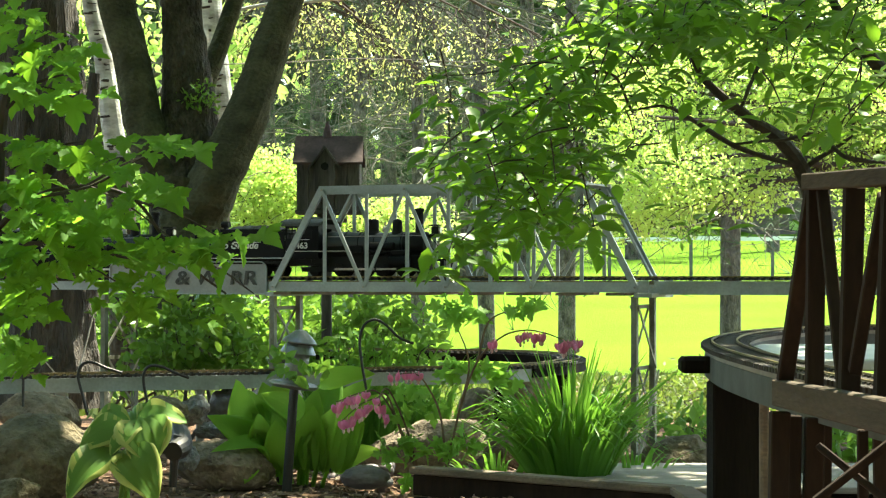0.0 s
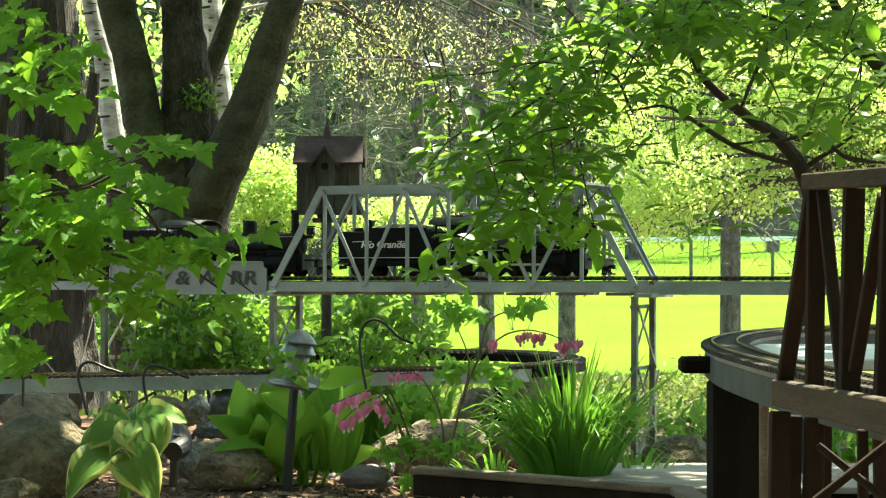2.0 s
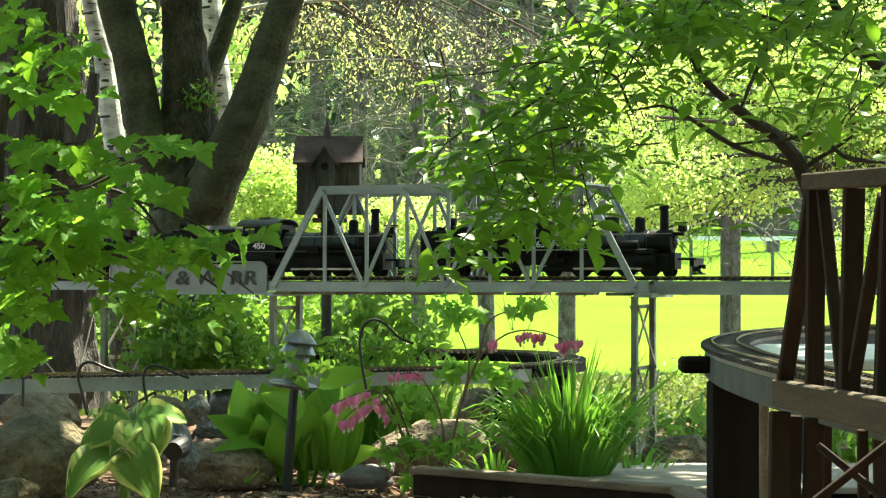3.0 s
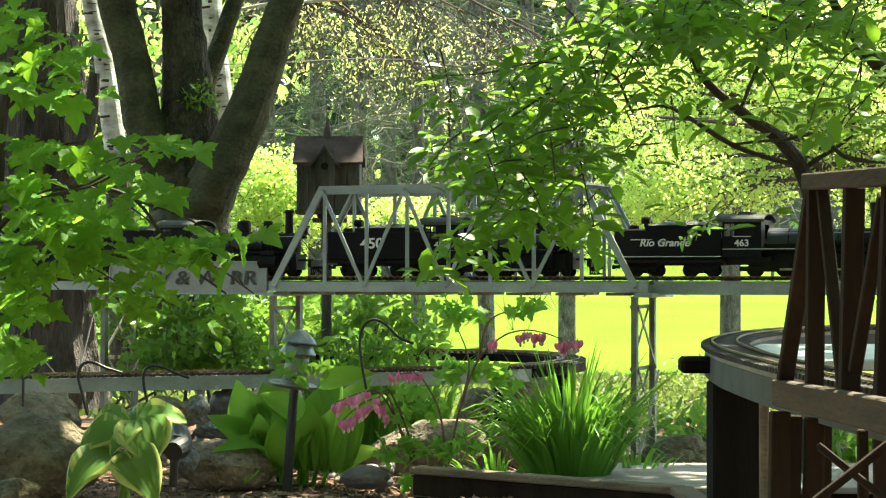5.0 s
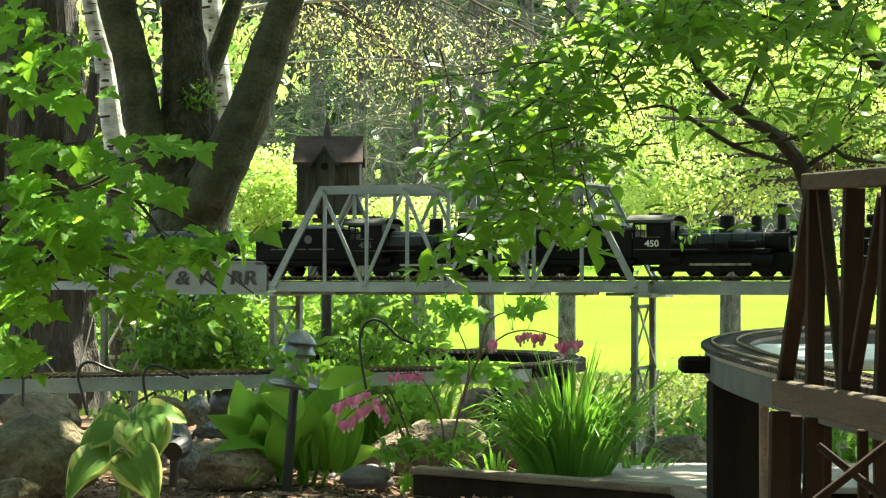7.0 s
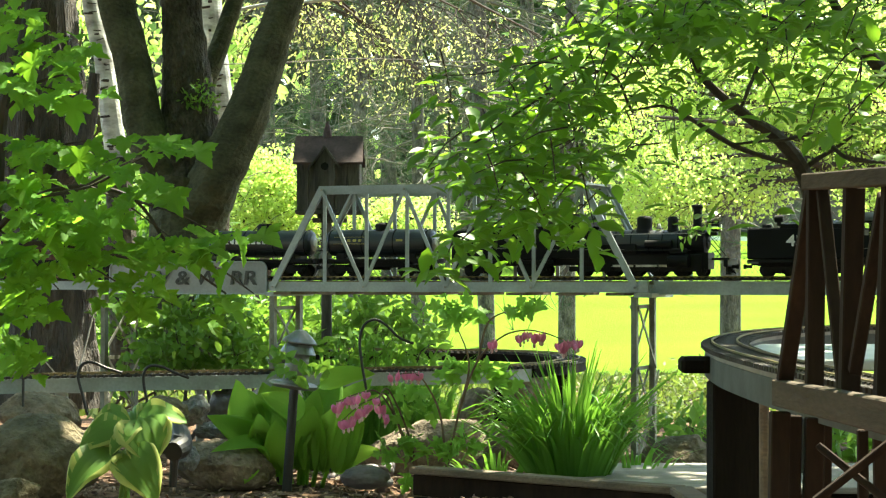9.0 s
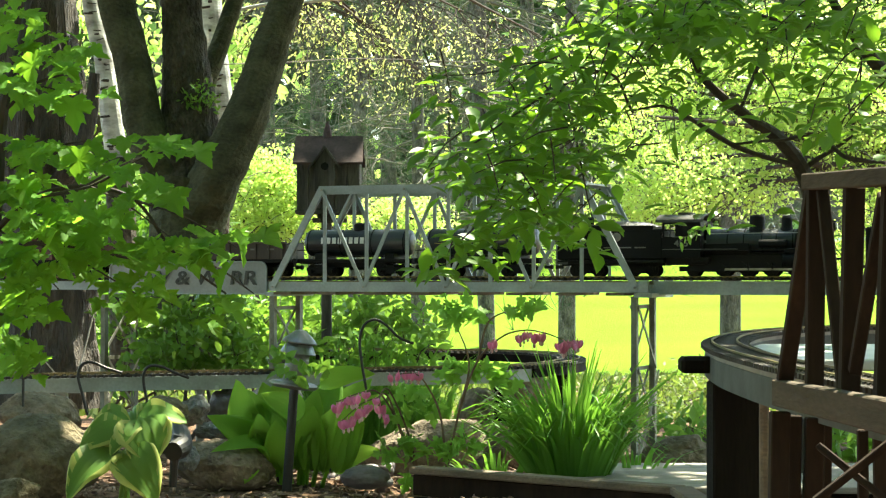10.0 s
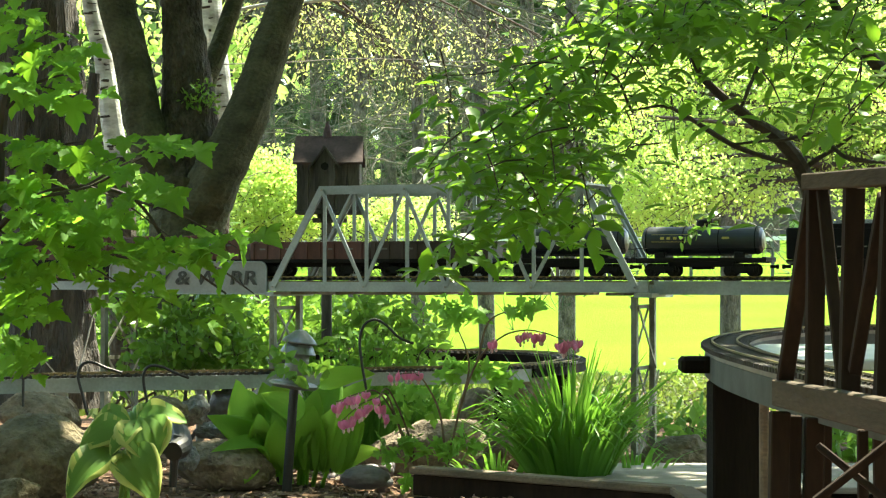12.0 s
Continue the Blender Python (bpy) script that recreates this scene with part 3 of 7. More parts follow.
def lettering(name, words, size, at, turn, material, parent, wide=1.0, heavy=False, shear=0.0):
    """Raised letters that face the path side."""
    cu = bpy.data.curves.new(name, "FONT")
    cu.body, cu.size, cu.align_x, cu.align_y, cu.extrude, cu.shear = words, size, "CENTER", "CENTER", 0.0008, shear
    if heavy:
        cu.offset = size * 0.02
    tmp = bpy.data.objects.new(name, cu)
    dg = bpy.context.evaluated_depsgraph_get()
    scene.collection.objects.link(tmp)
    dg.update()
    me = bpy.data.meshes.new_from_object(tmp.evaluated_get(dg))
    bpy.data.objects.remove(tmp)
    me.materials.clear()
    me.materials.append(material)
    bm = bmesh.new()
    bm.from_mesh(me)
    bm.transform(Matrix.Translation(at) @ Matrix.Rotation(radians(turn), 4, "Z") @ Matrix.Rotation(radians(90), 4, "X") @ Matrix.Diagonal((wide, 1, 1, 1)))
    return part(name, bm, material, parent)


sign_board()


# ---- the low line and the loop on its trestle ----
def low_line():
    z = 0.36
    way = [(-1.6, 4.75), (-1.085, 5.07), (-0.487, 5.33), (0.024, 5.53), (0.178, 5.62), (0.314, 5.85), (0.383, 6.15), (0.357, 6.5), (0.213, 6.74), (-0.045, 6.84), (-0.5, 6.9)]
    pts = smooth_path([(x, y, z) for x, y in way], 8)
    track(pts, "brass model railway track along the low line", near=lambda p: p.y < 6.4)
    g = thing("girder", (-0.487, 5.33, z - 0.05), "grey aluminium channel girder under the railway track", "girder", "girders")
    k = 8 * 4 + 3
    for o in (-0.032, 0.032):
        bm = bmesh.new()
        sweep(bm, pts[:k], o, 0.004, 0.034, -0.013)
        part("flange", bm, M_ALU, g)
    bm = bmesh.new()
    sweep(bm, pts[:k], 0, 0.058, 0.004, -0.014)
    part("web", bm, M_ALU, g)
    g = thing("girder", (0.383, 6.15, z - 0.05), "dark stained timber bed under the curved track", "girder", "girders")
    bm = bmesh.new()
    sweep(bm, pts[k - 1:], 0, 0.085, 0.024, -0.013)
    part("bed", bm, M_TIMBER_DARK, g)
    for x, y, w in ((0.16, 5.66, 0.04), (0.36, 6.3, 0.04), (-0.95, 5.15, 0.03), (-0.62, 5.28, 0.02)):
        zg = ground_z(x, y)
        th = thing("support_post", (x, y, zg), "short dark timber post under the low line", "post", "low line posts")
        bm = bmesh.new()
        bar(bm, (x, y, zg - 0.02), (x, y, z - 0.04), w, w, bevel=0.003)
        part("post", bm, M_TIMBER_DARK if w > 0.03 else M_ALU, th)
        bm = bmesh.new()
        box(bm, (x, y, z - 0.044), (0.1, 0.05, 0.012))
        part("cap", bm, M_TIMBER_DARK if w > 0.03 else M_ALU, th)


def loop_line():
    z = 0.484
    way = [(0.70, 0.8), (0.62, 1.3), (0.555, 1.75), (0.51, 2.17), (0.482, 2.6), (0.474, 3.0), (0.482, 3.4), (0.525, 3.85), (0.635, 4.33), (0.82, 4.74), (1.08, 4.99), (1.45, 5.08), (1.85, 4.95), (2.2, 4.6)]
    pts = smooth_path([(x, y, z) for x, y in way], 8)
    track(pts, "brass model railway track on a curved raised loop", near=lambda p: 1.9 < p.y and p.x < 1.3)
    g = thing("curved_girder", (0.43, 3.25, z - 0.06), "curved grey girder under the raised loop", "girder", "girders")
    bm = bmesh.new()
    sweep(bm, pts, 0, 0.070, 0.008, -0.0125)
    part("bed", bm, M_DECK, g)
    for o in (0.033, -0.033):
        bm = bmesh.new()
        sweep(bm, pts, o, 0.006, 0.040, -0.021)
        part("flange", bm, M_ALU_DULL, g)
    # board added in white to give the bright sunlit patch inside the loop
    bm = bmesh.new()
    box(bm, (0.80, 3.9, z - 0.035), (0.42, 0.8, 0.02), bevel=0.003)
    solo("bright_patch_board", bm, M_FENCE, "white board added for the sunlit patch inside the raised track loop", "board")
    # heavy posts
    for x, y, w, d in ((0.494, 3.5, 0.086, 0.09), (0.4735, 3.05, 0.013, 0.02)):
        zg = ground_z(x, y)
        th = thing("trestle_post", (x, y, zg), "heavy dark stained timber post under the loop", "post", "loop posts")
        bm = bmesh.new()
        box(bm, (x, y, (zg - 0.03 + z - 0.062) / 2), (w, d, z - 0.062 - zg + 0.03), bevel=0.004)
        part("post", bm, M_TIMBER_DARK if w > 0.05 else M_TIMBER, th)
        if w < 0.05:
            continue
        bm = bmesh.new()
        box(bm, (x - 0.022, y + 0.03, z - 0.035), (w + 0.05, d * 0.7, 0.028), bevel=0.006)
        part("cap_beam", bm, M_TIMBER_DARK, th)


low_line()
loop_line()


def wooden_truss():
    """Stained wooden truss side beside the raised loop, with its trestle legs."""
    th = thing("wooden_truss_bridge", (0.4, 2.2, 0.1), "dark stained wooden truss beside the raised loop", "bridge")
    def bit(name, a, b, w, h, mm=M_WOOD, up=(0, 1, 0)):
        bm = bmesh.new()
        bar(bm, a, b, w, h, up, bevel=0.0015)
        part(name, bm, mm, th)
    # both beams are coloured lighter than the posts to look lit
    bit("bottom_beam", (0.400, 2.460, 0.4615), (0.398, 1.520, 0.4815), 0.031, 0.018, M_WOOD_LIT, (1, 0, 0))
    bit("top_beam", (0.405, 2.280, 0.704), (0.435, 1.700, 0.687), 0.018, 0.020, M_WOOD_LIT, (1, 0, 0))
    for a, b, w in (((0.403, 2.440, 0.474), (0.413, 2.300, 0.700), 0.018), ((0.413, 2.300, 0.474), (0.412, 2.280, 0.699), 0.019), ((0.419, 2.160, 0.475), (0.415, 2.260, 0.695), 0.013),
                    ((0.420, 2.140, 0.475), (0.422, 2.120, 0.692), 0.020), ((0.422, 2.120, 0.501), (0.432, 2.020, 0.680), 0.013), ((0.427, 2.000, 0.477), (0.436, 2.000, 0.687), 0.020), ((0.433, 1.850, 0.473), (0.435, 1.950, 0.685), 0.014)):
        bit("web_post", a, b, w, w)
    for a, b, w in (((0.391, 2.400, 0.443), (0.388, 2.400, 0.291), 0.022), ((0.425, 2.500, 0.432), (0.422, 2.500, 0.279), 0.016), ((0.449, 2.500, 0.429), (0.445, 2.500, 0.279), 0.022), ((0.484, 2.600, 0.418), (0.481, 2.600, 0.266), 0.010), ((0.446, 2.200, 0.437), (0.447, 2.200, 0.317), 0.011), ((0.506, 2.400, 0.416), (0.508, 2.400, 0.291), 0.014)):
        bit("trestle_leg", a, b, w, w)
    bit("cross_brace", (0.385, 2.150, 0.365), (0.468, 2.100, 0.442), 0.008, 0.012)
    bit("cross_brace", (0.400, 2.200, 0.419), (0.461, 2.120, 0.365), 0.008, 0.012)


wooden_truss()


# ---- the train ----
TRAVEL = [(0.0, 0.030), (1.0, 0.268), (2.0, 0.508), (3.0, 0.769), (5.0, 1.353), (5.5, 1.501), (7.0, 1.980), (9.5, 2.767), (10.5, 3.092), (12.0, 3.579)]


def travelled(t):
    """How far along the line the leading coupler is at t seconds: smooth through the known points."""
    k = 0
    while k < len(TRAVEL) - 2 and t > TRAVEL[k + 1][0]:
        k += 1
    def pace(i):
        a, b = TRAVEL[max(i - 1, 0)], TRAVEL[min(i + 1, len(TRAVEL) - 1)]
        return (b[1] - a[1]) / (b[0] - a[0])
    (t0, a), (t1, b) = TRAVEL[k], TRAVEL[k + 1]
    h = t1 - t0
    u = (t - t0) / h
    return a * (1 + 2 * u) * (1 - u) ** 2 + pace(k) * h * u * (1 - u) ** 2 + b * u * u * (3 - 2 * u) + pace(k + 1) * h * u * u * (u - 1)


CARS = []    # (thing, metres behind the leading coupler)
TURNING = []  # (wheelset, its place, radius)
RODS = []


def cyl(bm, c, r, ln, axis="X", seg=20, taper=1.0):
    rot = {"X": Matrix.Rotation(radians(90), 4, "Y"), "Y": Matrix.Rotation(radians(90), 4, "X"), "Z": Matrix()}[axis]
    bmesh.ops.create_cone(bm, cap_ends=True, segments=seg, radius1=r, radius2=r * taper, depth=ln, matrix=Matrix.Translation(c) @ rot)
    return bm


def wheelset(parent, x, r, spokes=0, gauge=0.0225, weight=False):
    bm = bmesh.new()
    for s in (-1, 1):
        cyl(bm, (0, s * gauge, 0), r, 0.005, "Y", 20)
        cyl(bm, (0, s * (gauge - 0.004), 0), r + 0.0025, 0.002, "Y", 20)
        cyl(bm, (0, s * (gauge + 0.003), 0), r * 0.8, 0.002, "Y", 16)
        if weight:
            box(bm, (0, s * 0.046, 0.004), (0.016, 0.005, 0.028))
            cyl(bm, (0, s * 0.049, -0.010), 0.004, 0.008, "Y", 8)
    cyl(bm, (0, 0, 0), 0.0035, 0.09 if weight else 0.06, "Y", 8)
    ob = part("wheelset", bm, M_SOOT, parent, "black iron wheels on their axle")
    ob.location = (x, 0, r)
    TURNING.append((ob, (x, r), r))
    return ob


def truck(parent, x, r=0.0165, wb=0.064):
    for s in (-1, 1):
        bm = bmesh.new()
        box(bm, (x, s * 0.036, r + 0.004), (wb + 0.024, 0.006, 0.011), bevel=0.001)
        box(bm, (x, s * 0.036, r - 0.004), (0.028, 0.007, 0.010), bevel=0.001)
        box(bm, (x, s * 0.036, r + 0.011), (0.02, 0.007, 0.008), bevel=0.001)
        for q in (-1, 1):
            box(bm, (x + q * wb / 2, s * 0.039, r), (0.012, 0.006, 0.012), bevel=0.001)
        part("truck_frame", bm, M_SOOT, parent)
    bm = bmesh.new()
    box(bm, (x, 0, r + 0.009), (0.046, 0.066, 0.018), bevel=0.002)
    part("bolster", bm, M_SOOT, parent)
    for q in (-1, 1):
        wheelset(parent, x + q * wb / 2, r)


def coupler(parent, x, s):
    bm = bmesh.new()
    box(bm, (x, 0, 0.026), (0.022, 0.008, 0.009), bevel=0.001)
    box(bm, (x + s * 0.009, 0.003, 0.026), (0.008, 0.012, 0.013), bevel=0.002)
    part("coupler", bm, M_SOOT, parent)


def locomotive(number, label, offset, stack_top=0.198):
    th = thing("steam_locomotive", (0, 0, 0), label, "locomotive", "locomotives")
    P = lambda n, bm, m=M_BLACK, sm=False, lb="": part(n, bm, m, th, lb, sm)
    zc, r = 0.0945, 0.0335
    rx = Matrix.Rotation(radians(-90), 4, "Y")

    def along(prof, x):   # profile of (radius, metres back from x)
        bm = bmesh.new()
        lathe(bm, prof, 28, Matrix.Translation((x, 0, zc)) @ rx @ Matrix.Rotation(radians(90), 4, "Z"))
        return bm
    b = P("boiler", along([(r - 0.001, 0), (r, 0.002), (r, 0.12), (r + 0.003, 0.2), (r + 0.004, 0.245)], -0.145), M_BOILER, False)
    P("smokebox", along([(0.006, -0.006), (0.024, -0.003), (0.0335, 0.0), (0.0345, 0.004), (0.0345, 0.066)], -0.079), M_SOOT)
    P("smokebox_door", along([(0.004, -0.011), (0.017, -0.008), (0.021, -0.004), (0.021, 0)], -0.079), M_SOOT)
    for x in (-0.15, -0.195, -0.235, -0.285, -0.33):
        part("boiler_band", along([(r + 0.0012 + max(0, (-x - 0.26) * 0.04), 0), (r + 0.0012 + max(0, (-x - 0.26) * 0.04), 0.003)], x), M_BLACK, b)
    bm = bmesh.new()
    lathe(bm, [(0.016, zc + 0.026), (0.0125, zc + 0.036), (0.0115, stack_top - 0.012), (0.0145, stack_top - 0.010), (0.0145, stack_top - 0.002), (0.011, stack_top)], 20, Matrix.Translation((-0.104, 0, 0)))
    P("smokestack", bm, M_SOOT)
    for nm, x, rad, top in (("steam_dome", -0.256, 0.021, 0.168), ("sand_dome", -0.174, 0.0145, 0.166)):
        bm = bmesh.new()
        lathe(bm, [(rad + 0.006, zc + 0.026), (rad + 0.001, zc + 0.037), (rad, zc + 0.042), (rad, top - 0.007), (rad - 0.003, top - 0.002), (rad * 0.5, top)], 24, Matrix.Translation((x, 0, 0)))
        P(nm, bm, M_SOOT)
    bm = bmesh.new()
    lathe(bm, [(0.007, 0), (0.008, 0.003), (0.006, 0.008), (0.003, 0.013), (0.002, 0.016)], 12, Matrix.Translation((-0.215, 0, zc + 0.036)))
    box(bm, (-0.215, 0, zc + 0.044), (0.003, 0.024, 0.016))
    P("bell", bm, M_STEEL)
    bm = bmesh.new()
    box(bm, (-0.052, 0, 0.134), (0.022, 0.024, 0.022), bevel=0.003)
    box(bm, (-0.056, 0, 0.148), (0.034, 0.02, 0.004))
    box(bm, (-0.062, 0, 0.117), (0.03, 0.014, 0.010))
    P("headlight_housing", bm, M_SOOT)
    bm = bmesh.new()
    cyl(bm, (-0.039, 0, 0.134), 0.009, 0.005, "X", 16)
    P("headlight_lens", bm, M_STEEL, False, "glass headlight lens")
    # cab
    y0 = 0.066
    bm = bmesh.new()
    box(bm, (-0.45, 0, 0.052), (0.11, 0.13, 0.004))
    cab = P("cab", bm)

    def panel(us, vs, hole, at, along_x):
        """A sheet with one opening, 3 mm thick."""
        b = bmesh.new()
        g = [[b.verts.new((u, at, v) if along_x else (at, u, v)) for u in us] for v in vs]
        fs = [b.faces.new((g[r][c], g[r][c + 1], g[r + 1][c + 1], g[r + 1][c])) for r in range(len(vs) - 1) for c in range(len(us) - 1) if (r, c) != hole]
        ex = bmesh.ops.extrude_face_region(b, geom=fs)
        bmesh.ops.translate(b, verts=[v for v in ex["geom"] if isinstance(v, bmesh.types.BMVert)], vec=(0, 0.003, 0) if along_x else (0.003, 0, 0))
        bmesh.ops.recalc_face_normals(b, faces=b.faces[:])
        return b
    for s in (-1, 1):
        part("side_panel", panel([-0.506, -0.500, -0.468, -0.398], [0.051, 0.108, 0.142, 0.153], (1, 1), s * y0 - 0.0015, True), M_BLACK, cab)
        bm = bmesh.new()
        box(bm, (-0.4335, s * (y0 + 0.001), 0.124), (0.03, 0.003, 0.026))
        part("closed_window", bm, M_SOOT, cab)
    part("front_panel", panel([-0.066, -0.025, 0.025, 0.066], [0.05, 0.10, 0.14, 0.153], (1, 1), -0.401, False), M_BLACK, cab)
    for s in (-1, 1):
        for x in (-0.484,):
            bm = bmesh.new()
            box(bm, (x, s * y0, 0.125), (0.032, 0.002, 0.0025))
            box(bm, (x, s * y0, 0.125), (0.0025, 0.002, 0.034))
            part("window_bars", bm, M_BLACK, cab)
    bm = bmesh.new()
    n = 12
    prof = []
    for k in range(n + 1):
        a = radians(180 - 180 * k / n)
        prof.append((0.073 * math.cos(a), 0.150 + 0.021 * math.sin(a)))
    for x0, x1 in ((-0.390, -0.524),):
        ring = [[bm.verts.new((x, y, z + dz)) for y, z in prof] for x in (x0, x1) for dz in (0, -0.003)]
        for k in range(n):
            bm.faces.new((ring[0][k], ring[0][k + 1], ring[2][k + 1], ring[2][k]))
            bm.faces.new((ring[1][k + 1], ring[1][k], ring[3][k], ring[3][k + 1]))
            bm.faces.new((ring[0][k + 1], ring[0][k], ring[1][k], ring[1][k + 1]))
            bm.faces.new((ring[2][k], ring[2][k + 1], ring[3][k + 1], ring[3][k]))
    box(bm, (-0.455, 0, 0.1735), (0.038, 0.05, 0.005))
    part("cab_roof", bm, M_ROOF, cab, "dusty grey arched cab roof")
    lettering("cab_number", number, 0.0245, Vector((-0.452, -y0 - 0.0022, 0.089)), 0, M_FADED if number == "455" else M_WHITE, cab, 1.1, True)
    bm = bmesh.new()
    for q in (-1, 1):
        box(bm, (-0.40, q * (y0 + 0.0018), 0.0735), (0.21, 0.001, 0.0016))
        box(bm, (-0.452, q * (y0 + 0.0018), 0.1075), (0.05, 0.001, 0.0018))
    part("edge_line", bm, M_WHITE if number == "463" else M_FADED, cab, "thin painted line along the cab's lower edge")
    # frame, running boards, pilot
    bm = bmesh.new()
    for s in (-1, 1):
        box(bm, (-0.245, s * 0.040, 0.036), (0.325, 0.005, 0.048), bevel=0.002)
        for k in range(4):
            box(bm, (-0.145 - k * 0.0667, s * 0.0438, 0.024), (0.016, 0.004, 0.026), bevel=0.001)
        box(bm, (-0.262, s * 0.053, 0.071), (0.3, 0.028, 0.003))
    box(bm, (-0.25, 0, 0.042), (0.37, 0.066, 0.046))
    box(bm, (-0.25, 0, 0.072), (0.31, 0.03, 0.03))
    box(bm, (-0.335, 0, 0.065), (0.13, 0.074, 0.05), bevel=0.003)
    box(bm, (-0.44, 0, 0.042), (0.12, 0.10, 0.022), bevel=0.002)
    P("frame", bm, M_SOOT)
    for s in (-1, 1):
        bm = bmesh.new()
        cyl(bm, (-0.143, s * 0.058, 0.042), 0.0185, 0.05, "X", 20)
        cyl(bm, (-0.116, s * 0.058, 0.042), 0.0195, 0.004, "X", 20)
        cyl(bm, (-0.17, s * 0.058, 0.042), 0.0195, 0.004, "X", 20)
        box(bm, (-0.143, s * 0.056, 0.068), (0.048, 0.022, 0.016), bevel=0.003)
        P("cylinder", bm, M_BLACK)
        bm = bmesh.new()
        cyl(bm, (-0.20, s * 0.055, 0.088), 0.011, 0.075, "X", 14)
        P("air_tank", bm, M_BLACK)
        bm = bmesh.new()
        tube(bm, [(-0.075, s * 0.036, 0.118), (-0.2, s * 0.038, 0.117), (-0.38, s * 0.04, 0.116)], 0.0012, 6)
        P("handrail", bm, M_STEEL)
        bm = bmesh.new()
        tube(bm, [(-0.08, s * 0.03, 0.115), (-0.03, s * 0.026, 0.056)], 0.0014, 6)
        P("front_stay", bm, M_SOOT)
        rod = bmesh.new()
        bar(rod, (-0.345, s * 0.0515, 0), (-0.145, s * 0.0515, 0), 0.003, 0.006)
        ob = P("side_rod", rod, M_STEEL, False, "bright steel side rod")
        RODS.append(ob)
    bm = bmesh.new()
    box(bm, (-0.028, 0, 0.047), (0.05, 0.09, 0.006), bevel=0.001)
    box(bm, (-0.012, 0, 0.036), (0.012, 0.104, 0.020), bevel=0.001)
    P("pilot_beam", bm, M_BLACK)
    bm = bmesh.new()
    for k in range(9):
        y = -0.04 + k * 0.01
        bar(bm, (-0.012, y, 0.028), (0.004 - abs(y) * 0.4, y * 0.9, 0.006), 0.004, 0.004)
    box(bm, (-0.006, 0, 0.006), (0.016, 0.085, 0.005))
    P("pilot", bm, M_SOOT)
    for k in range(4):
        wheelset(th, -0.145 - k * 0.0667, 0.0235, weight=True)
    wheelset(th, -0.088, 0.014)
    wheelset(th, -0.43, 0.017)
    bm = bmesh.new()
    for s in (-1, 1):
        box(bm, (-0.43, s * 0.04, 0.02), (0.07, 0.006, 0.014), bevel=0.001)
        box(bm, (-0.40, s * 0.05, 0.045), (0.05, 0.02, 0.015), bevel=0.002)
    P("trailing_truck", bm, M_SOOT)
    coupler(th, 0.0, 1)
    CARS.append((th, offset))
    return th


